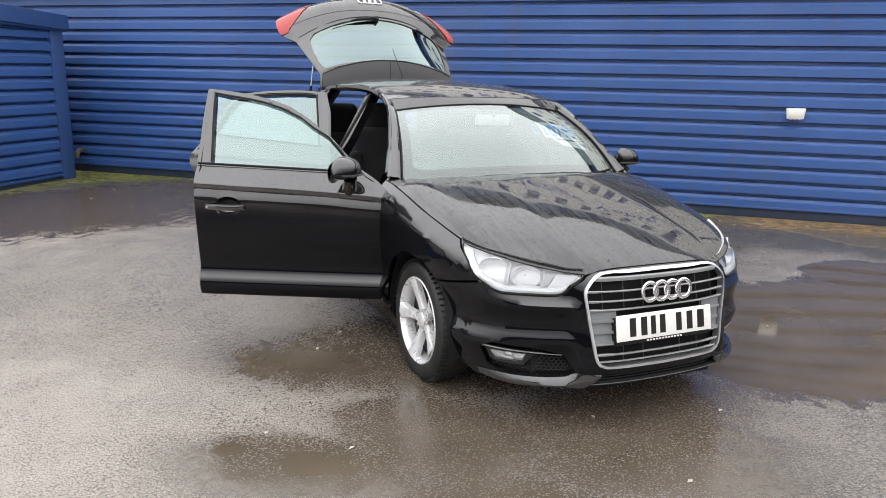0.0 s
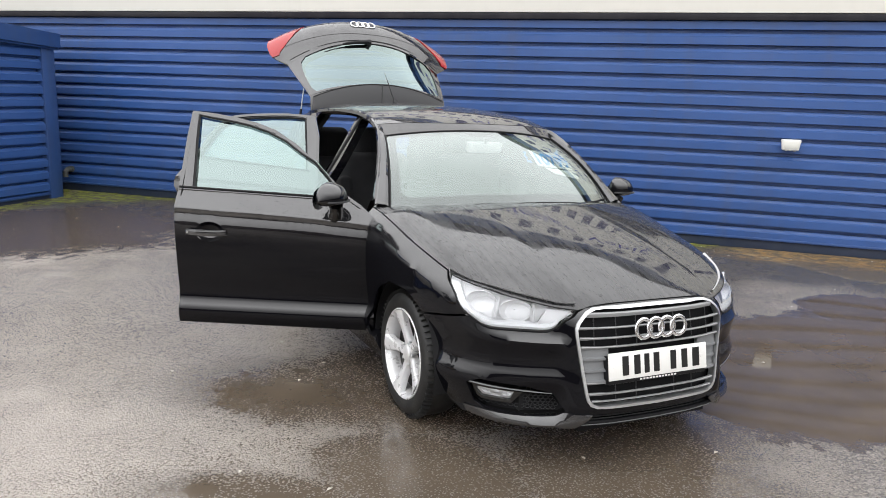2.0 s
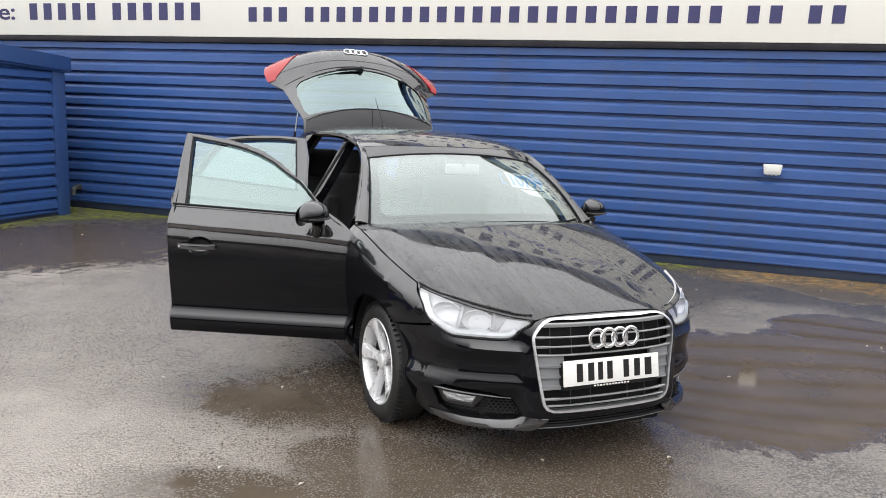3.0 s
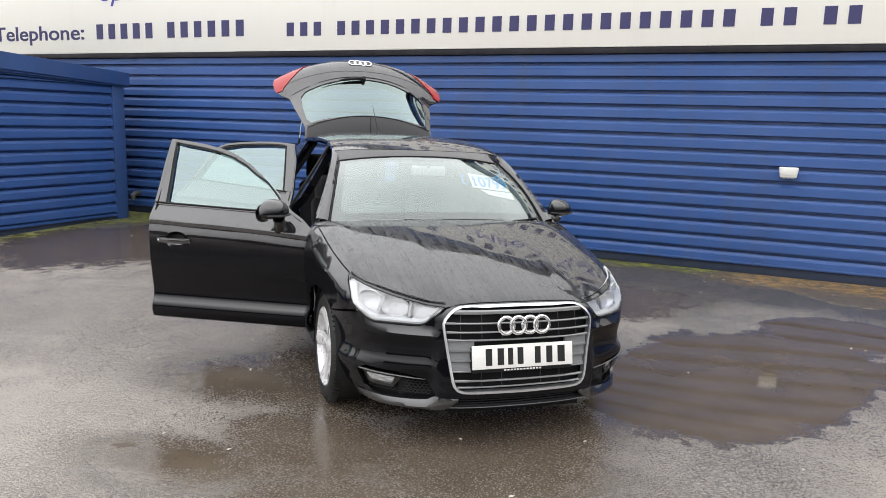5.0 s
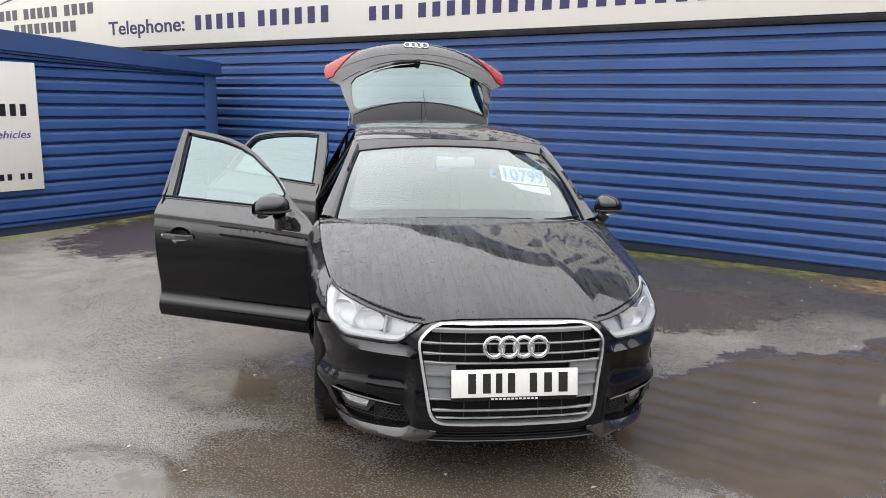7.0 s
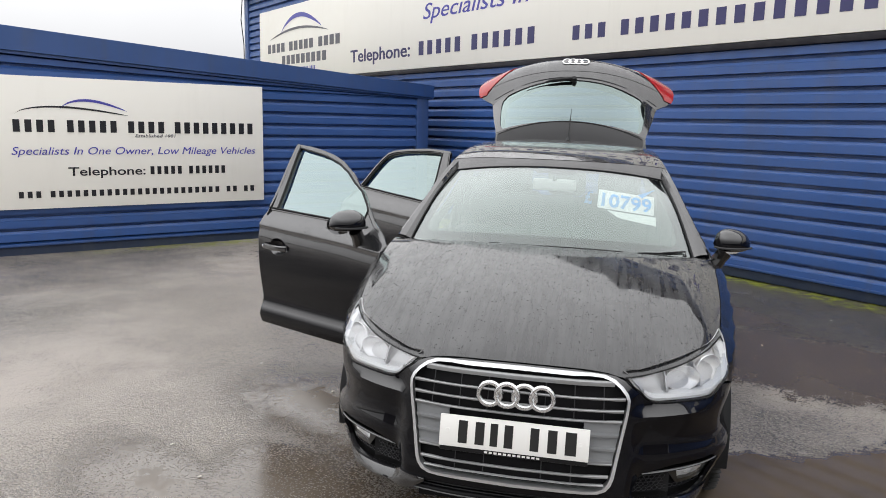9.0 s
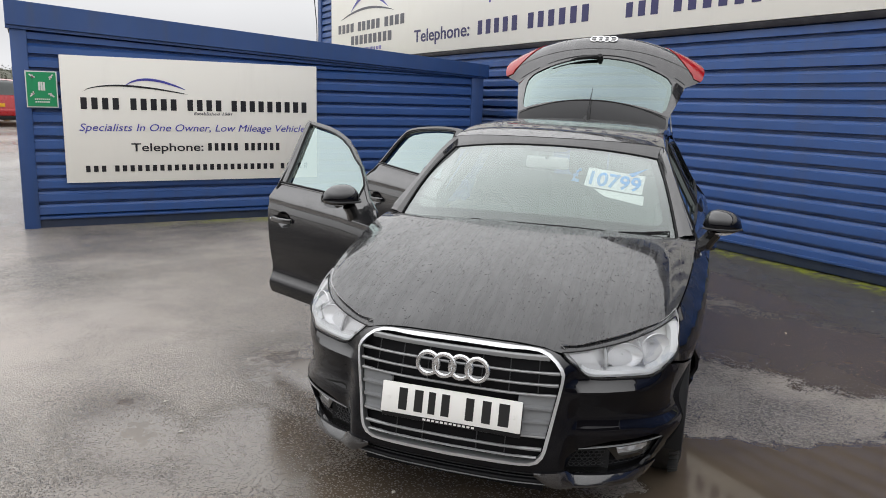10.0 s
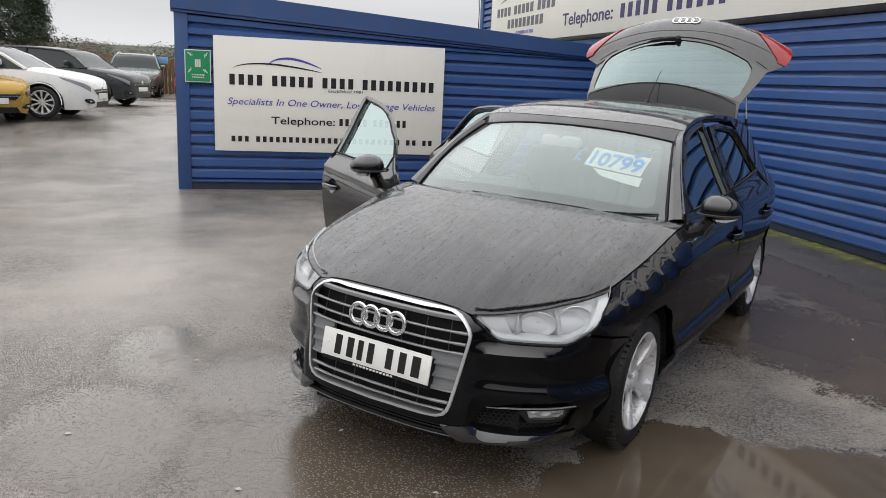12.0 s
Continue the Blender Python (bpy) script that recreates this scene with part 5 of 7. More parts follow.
def door_parts(name, outline, window, post, sign, hinge, swing, label, grip):
    """A whole door as a part with its own pieces, turned about its hinge by swing degrees."""
    m = Matrix.Translation(hinge) @ Matrix.Rotation(radians(swing), 4, "Z") @ Matrix.Translation([-c for c in hinge])
    place = lambda y, z: hull(sign * u_of_y(y), z)

    def skin(bm):
        bmesh.ops.transform(bm, matrix=m, verts=bm.verts)
        return bm

    y0, y1 = [f([y for y, z in outline if 0.80 < z < 0.94]) for f in (min, max)]
    creases = [[(y, shoulder(y) + d) for y in np.linspace(y0 + 0.012, y1 - (0.012 if y1 < 2.5 else 0.06), 26)] for d in (-0.100, -0.090, -0.079, -0.070, -0.056)]
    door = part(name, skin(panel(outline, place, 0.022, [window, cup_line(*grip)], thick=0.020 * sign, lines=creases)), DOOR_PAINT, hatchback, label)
    inward = Vector((-sign * 0.055, 0, 0))
    part("inner_panel", skin(panel(inset_line(outline, 0.020), lambda y, z: place(y, z) + inward * (1.0 if z < 0.90 else 0.16), 0.06, [inset_line(window, -0.004)], thick=-0.012 * sign)), CABIN, door, "black inner door trim")
    glass = part("window_glass", skin(panel(inset_line(window, -0.008), lambda y, z: place(y, z) + Vector((-sign * 0.016, 0, -0.004)), 0.05, flange=False)), TINTED if swing else DARK_GLASS, door, "green-tinted side window")
    glass.visible_shadow = False
    part("window_seal", skin(tube([place(y, z) + Vector((sign * 0.000, 0, 0)) for y, z in dense(window, 0.04)] + [place(*window[0])], 0.006, 6, False)), TRIM, door)
    foot = sorted((p for p in window if p[1] < 1.05 and p[1] < window[1][1] + 0.005), key=lambda p: p[0])
    back = max(y for y, z in outline if abs(z - foot[-1][1]) < 0.05)
    foot = [(foot[0][0] - 0.02, foot[0][1])] + foot + [(back - 0.004, foot[-1][1] + 0.002)]
    part("belt_seal", skin(tube([place(y, z) + Vector((sign * 0.004, 0, 0.002)) for y, z in dense(foot, 0.06, False)], 0.0050, 6)), TRIM, door)
    part("belt_strip", skin(tube([place(y, z) + Vector((sign * 0.006, 0, -0.009)) for y, z in dense(foot, 0.06, False)], 0.0058, 8)), RAINY_PAINT, door, "thin glossy strip below the window")
    part("belt_gap", skin(tube([place(y, z) + Vector((sign * 0.003, 0, -0.018)) for y, z in dense(foot, 0.06, False)], 0.0036, 6)), TRIM, door)
    if post:
        part("black_post", skin(panel(post, place, 0.04, lift=0.004 * sign, thick=0.006 * sign)), RAINY_PAINT, door)
    return door, skin, place


def handle(door, skin, place, y, z, sign):
    rows = []
    for k in range(11):
        t = k / 10
        out = 0.028 * math.sin(math.pi * min(1, max(0, t))) ** 0.45 + 0.003
        p = place(y - 0.095 + 0.20 * t, z)
        rows.append([p + Vector((sign * (out + dx), 0, dz)) for dx, dz in ((0.0, 0.016), (0.009, 0.012), (0.012, 0.0), (0.009, -0.012), (0.0, -0.016), (-0.006, 0.0))])
    part("door_handle", skin(grid(rows, close_v=True)), RAINY_PAINT, door, "black pull handle wet with rain")
    rows = []
    for r, d in ((1.02, 0.0015), (0.95, -0.004), (0.80, -0.020), (0.50, -0.032), (0.02, -0.035)):
        rows.append([place(*q) + Vector((sign * d, 0, 0)) for q in cup_line(y, z, r)])
    cup = part("handle_cup", skin(grid(rows, close_v=True)), PAINT, door)
    # lower half in shinier paint, to put a bright sky crescent in the cup
    cup.data.materials.append(RAINY_PAINT)
    for face in cup.data.polygons:
        face.material_index = 1 if face.center.z < z - 0.022 else 0
    rows = []
    for d, r in ((0.0, 0.0075), (0.010, 0.0070), (0.0125, 0.0050), (0.0130, 0.0003)):
        rows.append([place(y + 0.092 + r * math.cos(a), z + r * math.sin(a)) + Vector((sign * (0.017 + d), 0, 0)) for a in (2 * math.pi * q / 12 for q in range(12))])
    part("key_cap", skin(grid(rows, close_v=True)), CHROME, door, "small bright key cap")


def mirror(door, skin, sign, y, z):
    base = side_place(y, z, sign)
    rows = []
    for k in range(15):
        t = k / 14
        r = max(0.0, 1 - abs(2 * t - 1) ** 2.6) ** 0.55
        ring = []
        for q in range(24):
            a = 2 * math.pi * q / 24
            dz = 0.084 * r * max(0.0, math.sin(a)) ** 0.8 if math.sin(a) > 0 else 0.038 * r * math.sin(a)
            dy = -0.085 * r * math.cos(a) if math.cos(a) > 0 else -0.030 * r * math.cos(a)
            dz *= 1.12 - 0.24 * t
            ring.append(base + Vector((sign * (0.002 + 0.185 * t), 1.15 * dy + 0.045 * t + 0.02, 0.94 * dz + 0.065 - 0.006 * t)))
        rows.append(ring)
    shell = part("door_mirror", skin(grid(rows, close_v=True)), PAINT, door, "black wing mirror with raindrops")
    shell.data.materials.append(PIANO)
    for face in shell.data.polygons:
        if face.center.z < base.z + 0.062:
            face.material_index = 1
    band = [base + Vector((sign * (0.004 + 0.180 * k / 10), -0.100 * max(0, 1 - abs(2 * (0.04 + 0.92 * k / 10) - 1) ** 2.6) ** 0.5 + 0.045 * k / 10 + 0.018, 0.054)) for k in range(11)]
    part("mirror_band", skin(tube(band, 0.0055, 6)), HONEYCOMB, shell, "dark indicator strip")
    foot = [base + Vector((sign * -0.02, 0.015, -0.055)), base + Vector((sign * 0.02, 0.008, -0.035)), base + Vector((sign * 0.04, 0.0, 0.0)), base + Vector((sign * 0.06, 0.0, 0.03))]
    part("mirror_foot", skin(tube(foot, [0.046, 0.040, 0.034, 0.036], 10)), PIANO, shell)
    face = [base + Vector((sign * (0.095 + 0.08 * math.cos(a)), 0.075 + 0.020 * math.cos(a), 0.062 + 0.055 * math.sin(a))) for a in (2 * math.pi * q / 24 for q in range(24))]
    bm = bmesh.new()
    bm.faces.new([bm.verts.new(p) for p in face])
    part("mirror_face", skin(bm), MIRROR, shell)


SWING_F, SWING_R = 63.0, 57.0
front_outline = [(DOOR_F + 0.004, 0.290), (DOOR_M, 0.290), (DOOR_M + 0.005, 0.60), (DOOR_M + 0.018, 0.93), (2.212, 1.20), (2.205, top_f(2.205))] + FRONT_TOP[::-1][1:] + [(DOOR_F + 0.004, 0.86)]
front_window = [(1.452, 0.957), (2.135, 0.973), (2.156, 1.20), (2.164, 1.328)] + [(y, top_f(y) - 0.024) for y in (2.10, 2.06, 1.97, 1.9, 1.80, 1.70, 1.62)] + [(1.54, 1.122), (1.475, 1.062), (1.446, 1.030)]
rear_outline = [(2.235, 0.290), (2.88, 0.290), (2.90, 0.42), (2.965, 0.60), (3.11, 0.775), (3.150, 0.850), (3.155, 0.880), (3.143, 0.910), (3.12, 0.95)] + REAR_TOP[::-1] + [(2.270, 1.20), (2.237, 0.985), (2.230, 0.93), (2.220, 0.60)]
rear_window = [(2.312, 0.990), (3.025, 1.036), (2.985, 1.12), (2.945, 1.195), (2.90, 1.247), (2.86, 1.268), (2.75, 1.290), (2.6, 1.302), (2.48, 1.306), (2.378, 1.303)]
front_post = [(2.142, 0.975), (2.211, 0.975), (2.211, 1.20), (2.205, 1.340), (2.172, 1.338), (2.163, 1.20)]
rear_post = [(2.244, 0.987), (2.302, 0.990), (2.368, 1.309), (2.322, 1.313), (2.278, 1.20)]
for sign in (-1, 1):
    hf = side_place(DOOR_F + 0.02, 0.5, sign) + Vector((-sign * 0.035, 0, 0))
    hr = side_place(2.25, 0.5, sign) + Vector((-sign * 0.035, 0, 0))
    opened = sign < 0
    d, skin, place = door_parts("front_door", front_outline, front_window, front_post, sign, hf, SWING_F if opened else 0, "open black front door" if opened else "closed black front door", (2.04, 0.765))
    handle(d, skin, place, 2.04, 0.765, sign)
    mirror(d, skin, sign, 1.40, 0.905)
    d, skin, place = door_parts("rear_door", rear_outline, rear_window, rear_post, sign, hr, SWING_R if opened else 0, "open black rear door" if opened else "closed black rear door", (2.93, 0.79))
    handle(d, skin, place, 2.93, 0.79, sign)


def quarter(sign):
    pts = [(2.875, 0.226)] + arch_line(HUB_R, 0.226, HUB_Z + ARCH * 0.97, True)[1:] + arch_line(HUB_R, HUB_Z + ARCH * 0.97, 0.30, False) + [(3.90, 0.30), (3.93, 0.6), (3.86, 0.95), (3.66, 1.10), (3.48, 1.27), (3.40, 1.29)]
    pts += [(y, ROOF_SIDE(y) - 0.008) for y in (3.3, 3.15, 3.0, 2.88)] + [(2.93, 1.285), (3.00, 1.19), (3.08, 1.035), (3.13, 0.955), (3.165, 0.88), (3.12, 0.77), (2.975, 0.60), (2.91, 0.42)]
    return panel([(sign * u_of_y(y), z) for y, z in pts], hull, 0.05)


both("rear_quarter", quarter, PAINT, hatchback)
half = [(u_of_y(3.94), 0.26), (u_of_y(3.93), 0.62), (_s[-1], 0.62), (_s[-1], 0.26)]
for sign in (-1, 1):
    part("rear_bumper", panel([(sign * u, z) for u, z in half], hull, 0.06), PAINT, hatchback)

# roof rails, door frames and middle posts on both sides
for sign in (-1, 1):
    part("door_surround", tube([side_place(y, ROOF_SIDE(y) - 0.022, sign) + Vector((-sign * 0.022, 0, 0)) for y in np.linspace(1.32, 3.15, 22)], 0.024, 8), PAINT, hatchback)
    part("middle_post", panel([(sign * u_of_y(y), z) for y, z in ((2.15, 0.22), (2.30, 0.22), (2.285, 0.9), (2.275, 1.35), (2.175, 1.35), (2.165, 0.9))], lambda u, z: hull(u, z) + Vector((-sign * 0.045, 0, 0)), 0.06, thick=0.05), PAINT, hatchback)
    part("post_seal", tube([side_place(y, z, sign) + Vector((-sign * 0.035, 0, 0)) for y, z in ((2.16, 0.3), (2.17, 0.9), (2.18, 1.34))], 0.010, 6), TRIM, hatchback)
    part("hinge_post", panel([(sign * u_of_y(y), z) for y, z in ((1.20, 0.22), (1.34, 0.22), (1.36, 0.92), (1.22, 0.90))], lambda u, z: hull(u, z) + Vector((-sign * 0.05, 0, 0)), 0.06, thick=0.04), PAINT, hatchback)
    part("inner_sill", box(sign * 0.74 - 0.05, sign * 0.74 + 0.05, 1.1, 3.0, 0.17, 0.30, 0.02), PAINT, hatchback)
    part("arch_liner", liner(0.36, 0.30), CABIN, hatchback).matrix_local = Matrix.Translation((sign * 0.80, HUB_F, HUB_Z)) @ Matrix.Diagonal((-sign, 1, 1, 1))
    part("arch_liner", liner(0.36, 0.30), CABIN, hatchback).matrix_local = Matrix.Translation((sign * 0.80, HUB_R, HUB_Z)) @ Matrix.Diagonal((-sign, 1, 1, 1))
for sign in (-1, 1):
    part("rear_pillar_trim", panel([(sign * u_of_y(y), z) for y, z in ((3.02, 0.55), (3.70, 0.55), (3.66, 1.02), (3.46, 1.24), (3.30, 1.305), (2.93, 1.335), (2.98, 1.22), (3.05, 1.10), (3.08, 0.98))], lambda u, z: hull(u, z) + Vector((-sign * 0.06, 0, 0)), 0.07, thick=0.03), CABIN, hatchback, "dark inner trim of the rear pillar")
part("floor_pan", box(-0.70, 0.70, 0.35, 3.80, 0.17, 0.22, 0.01), CABIN, hatchback, "dark underbody")
part("bulkhead", box(-0.69, 0.69, 1.10, 1.20, 0.22, 0.88), CABIN, hatchback)
part("engine_bay", box(-0.55, 0.55, 0.16, 1.10, 0.22, 0.60), CABIN, hatchback)

# ---- wheels ----
def wheel_parts(sign, hub_y, parent, hub_z=HUB_Z, face=0.805, scale=1.0, turn=0.0, rim_mat=None, spokes=5):
    """Tyre, five-spoke alloy rim, hub and brake disc; the outer face looks along sign * x."""
    m = Matrix.Translation((sign * face, hub_y, hub_z)) @ Matrix.Diagonal((sign, 1, 1, 1)) @ Matrix.Rotation(radians(turn), 4, "X")
    k = scale

    def fix(bm):
        bmesh.ops.transform(bm, matrix=m, verts=bm.verts)
        return bm

    R = 0.298 * k
    prof = [(-0.190, 0.210 * k), (-0.203, 0.235 * k), (-0.200, R - 0.022), (-0.180, R - 0.006), (-0.150, R), (-0.055, R), (-0.025, R - 0.006), (-0.006, R - 0.024), (0.002, R - 0.050), (-0.002, 0.225 * k), (-0.012, 0.212 * k)]
    tyre = part("tyre", fix(turned(prof, 56, "X")), RUBBER, parent, "black road tyre")
    bm = bmesh.new()
    for q in range(64):
        a = 2 * math.pi * q / 64
        mm = Matrix.Rotation(a, 4, "X") @ Matrix.Translation((0, 0, R))
        add_box(bm, -0.045, -0.006, -0.0016, 0.0016, -0.016, 0.0004, m=mm @ Matrix.Rotation(radians(14), 4, "Y"))
    tagged(part("tread", fix(bm), RUBBER, tyre), kind="stuff")
    rim_prof = [(-0.19, 0.198 * k), (-0.10, 0.192 * k), (-0.03, 0.196 * k), (-0.010, 0.203 * k), (-0.002, 0.211 * k), (-0.006, 0.216 * k), (-0.016, 0.214 * k)]
    rim = part("rim", fix(turned(rim_prof, 56, "X")), rim_mat or ALLOY, parent, "silver five-spoke alloy rim")
    for s in range(spokes):
        a0 = 2 * math.pi * s / spokes
        rows = []
        for j in range(9):
            t = j / 8
            r = (0.030 + (0.205 - 0.030) * t) * k
            w = (0.0265 - 0.006 * math.sin(math.pi * min(1.0, 1.15 * t)) + 0.018 * t ** 4) * k * (5 / spokes) ** 0.75
            x = -0.040 + 0.036 * t ** 1.2
            rows.append([(x - 0.030, -w * 1.02, r), (x - 0.004, -w, r), (x + 0.003, -w * 0.80, r), (x + 0.007, 0.0, r), (x + 0.003, w * 0.80, r), (x - 0.004, w, r), (x - 0.030, w * 1.02, r)])
        bm = grid(rows)
        bmesh.ops.rotate(bm, verts=bm.verts, cent=(0, 0, 0), matrix=Matrix.Rotation(a0, 3, "X"))
        part("spoke", fix(bm), rim_mat or ALLOY, rim)
    part("hub_cap", fix(turned([(-0.034, 0.040 * k), (-0.028, 0.040 * k), (-0.024, 0.036 * k), (-0.022, 0.028 * k), (-0.021, 0.001)], 24, "X")), rim_mat or ALLOY, rim)
    for s in range(5):
        a = 2 * math.pi * (s + 0.5) / 5
        bm = turned([(-0.045, 0.009), (-0.030, 0.009), (-0.028, 0.006), (-0.028, 0.001)], 6, "X")
        bmesh.ops.translate(bm, verts=bm.verts, vec=(0, 0.055 * k * math.sin(a), 0.055 * k * math.cos(a)))
        part("wheel_bolt", fix(bm), CHROME_DARK, rim)
    part("brake_disc", fix(turned([(-0.066, 0.02), (-0.066, 0.176 * k), (-0.100, 0.186 * k), (-0.110, 0.02)], 40, "X")), BRAKE, parent, "brake disc blackened to shade the spoke gaps")
    part("brake_caliper", fix(box(-0.125, -0.075, 0.085 * k, 0.165 * k, -0.06 * k, 0.06 * k, 0.015)), BRAKE, parent)


for sign in (-1, 1):
    for hub_y, turn in ((HUB_F, 20.0), (HUB_R, 50.0)):
        w = new("wheel")
        w.parent = hatchback
        wheel_parts(sign, hub_y, w, turn=turn * sign)

# ---- tailgate, standing open ----
GATE_Y = curve([(0.0, 3.205), (0.07, 3.203), (0.145, 3.208), (0.165, 3.218), (0.30, 3.312), (0.45, 3.420), (0.60, 3.524), (0.625, 3.540), (0.70, 3.585), (0.80, 3.660), (0.87, 3.722), (0.93, 3.785)])
GATE_Z = curve([(0.0, 1.392), (0.07, 1.465), (0.145, 1.541), (0.165, 1.556), (0.30, 1.655), (0.45, 1.762), (0.60, 1.868), (0.625, 1.888), (0.70, 1.945), (0.80, 2.010), (0.87, 2.042), (0.93, 2.046)])
GATE_W = curve([(0.0, 0.560), (0.145, 0.560), (0.30, 0.590), (0.45, 0.620), (0.60, 0.646), (0.625, 0.655), (0.66, 0.735), (0.69, 0.765), (0.80, 0.772), (0.93, 0.740)])


def gate_place(a, v):
    """a across, v along the gate in metres from its hinge to its lower edge."""
    s, q = (1 if a >= 0 else -1), abs(a)
    drop = 0.080 + 0.130 * min(1, v / 0.66)
    back = 0.012 + 0.045 * min(1, v / 0.66)
    return Vector((s * q * GATE_W(v) * 0.985 - 0.006, GATE_Y(v) + 0.035 + back * q ** 2.4, GATE_Z(v) - drop * q ** 2.2))


def gate_out(a, v, d):
    """The same place moved d metres out from the gate's outer face."""
    way = gate_place(a, v + 0.01) - gate_place(a, v - 0.01)
    side = gate_place(min(a + 0.02, 1.0), v) - gate_place(max(a - 0.02, -1.0), v)
    return gate_place(a, v) + way.cross(side).normalized() * -d


gate_outline = [(-1, 0.0), (-0.5, -0.006), (0, -0.008), (0.5, -0.006), (1, 0.0), (1, 0.15), (1, 0.30), (1, 0.45), (1, 0.60), (1, 0.655), (1, 0.70), (1, 0.84), (0.97, 0.90), (0.88, 0.93), (-0.88, 0.93), (-0.97, 0.90), (-1, 0.84), (-1, 0.70), (-1, 0.655), (-1, 0.60), (-1, 0.45), (-1, 0.30), (-1, 0.15)]
gate_window = [(-0.90, 0.185), (-0.5, 0.165), (0, 0.155), (0.5, 0.165), (0.90, 0.185), (0.93, 0.24), (0.90, 0.45), (0.87, 0.545), (0.80, 0.585), (0.4, 0.600), (0, 0.604), (-0.4, 0.600), (-0.80, 0.585), (-0.87, 0.545), (-0.90, 0.45), (-0.93, 0.24)]
gate = part("tailgate", panel(gate_outline, gate_place, 0.05, [inset_line(gate_window, -0.010)], thick=0.022), RAINY_PAINT, hatchback, "raised black tailgate")
rear_glass = part("rear_window", panel(inset_line(gate_window, -0.014), lambda a, v: gate_out(a, v, -0.004), 0.06, flange=False), GATE_GLASS, gate, "tinted rear window")
rear_glass.visible_shadow = False
part("glass_border", panel([(-0.99, 0.165), (-0.5, 0.152), (0, 0.148), (0.5, 0.152), (0.99, 0.165), (0.99, 0.585), (0.6, 0.612), (0, 0.618), (-0.6, 0.612), (-0.99, 0.585)], lambda a, v: gate_out(a, v, 0.003), 0.06, [gate_window], thick=0.004), RAINY_PAINT, gate, "black printed glass border reflecting sky")
part("rear_spoiler", panel([(-0.97, 0.0), (0, -0.004), (0.97, 0.0), (0.97, 0.135), (0.5, 0.150), (0, 0.154), (-0.5, 0.150), (-0.97, 0.135)], lambda a, v: gate_out(a, v, 0.014), 0.05, thick=0.016), SPOILER_BLACK, gate, "satin black roof spoiler")
part("spoiler_lip", tube([gate_out(a, 0.152 - 0.017 * abs(a) ** 2, 0.010) for a in np.linspace(-0.96, 0.96, 25)], 0.006, 6), TRIM, gate)
part("inner_lining", panel([(-0.95, 0.02), (0.95, 0.02), (0.95, 0.60), (0.95, 0.86), (-0.95, 0.86), (-0.95, 0.60)], lambda a, v: gate_out(a, v, -0.055), 0.08, [inset_line(gate_window, 0.02)], flange=False), CABIN, gate)
part("gate_gap", tube([gate_out(a, 0.632 - 0.010 * abs(a), 0.001) for a in np.linspace(-0.99, 0.99, 29)], 0.0045, 5), TRIM, gate)
part("fold_line", tube([gate_out(a, 0.700 + 0.012 * abs(a), -0.001) for a in np.linspace(-0.93, 0.93, 25)], 0.003, 5), PIANO, gate)
ring_badge(gate, Matrix.Translation(gate_out(0, 0.815, 0.005)) @ pose(0, 0, 0, -50, 0, 0), 0.031, 0.0055, 0.047, CHROME)
wiper = part("rear_wiper", tube([gate_out(0.0, 0.606, 0.012), gate_out(-0.05, 0.600, 0.022), gate_out(-0.26, 0.592, 0.020), gate_out(-0.34, 0.588, 0.016)], [0.018, 0.013, 0.010, 0.005], 8), TRIM, gate, "black rear wiper")
part("pivot", tube([gate_out(0.0, 0.600, 0.0), gate_out(0.0, 0.600, 0.034)], [0.024, 0.016], 12), TRIM, wiper)
part("blade", tube([gate_out(-0.10, 0.592, 0.012), gate_out(-0.34, 0.585, 0.012), gate_out(-0.58, 0.576, 0.010)], [0.004, 0.005, 0.003], 6), TRIM, wiper)
for sign in (-1, 1):
    pts = [(0.62, 0.915), (0.68, 0.850), (0.77, 0.775), (0.87, 0.705), (0.94, 0.668), (1.0, 0.675), (1.003, 0.78), (0.985, 0.86), (0.84, 0.922)]
    part("tail_lamp", panel([(sign * a, v) for a, v in pts], lambda a, v: gate_out(a, v, 0.006), 0.035, thick=0.02), RED_LENS, gate, "red tail lamp")
    top = gate_out(sign * 0.96, 0.36, -0.05)
    foot = Vector((sign * 0.60, 3.46, 1.12))
    strut = part("gas_strut", tube([foot, foot.lerp(top, 0.55)], 0.010, 8), TRIM, hatchback, "black gas strut of the tailgate")
    part("rod", tube([foot.lerp(top, 0.5), top], 0.005, 8), CHROME_DARK, strut)
part("spoiler_joint", tube([gate_out(0.0, v, 0.0145) for v in (0.01, 0.07, 0.145)], 0.0025, 5), TRIM, gate)

# aerial on the roof
base = roof_place(0.0, 0.862)
aerial = part("roof_aerial", tube([base + Vector((0, -0.03, -0.004)), base + Vector((0, 0.0, 0.018)), base + Vector((0, 0.03, 0.0))], [0.018, 0.016, 0.010], 10), TRIM, hatchback, "black whip aerial")
part("whip", tube([base + Vector((0, 0.0, 0.012)), base + Vector((0.001, 0.115, 0.12)), base + Vector((0.002, 0.235, 0.232))], [0.0050, 0.0036, 0.0016], 8), TRIM, aerial)

# ---- cabin ----
def cushion(x0, x1, y0, y1, z0, z1, bevel, lean=0.0, pivot=None):
    bm = box(x0, x1, y0, y1, z0, z1, bevel, 4)
    if lean:
        bmesh.ops.rotate(bm, verts=bm.verts, cent=pivot, matrix=Matrix.Rotation(radians(lean), 3, "X"))
    return bm


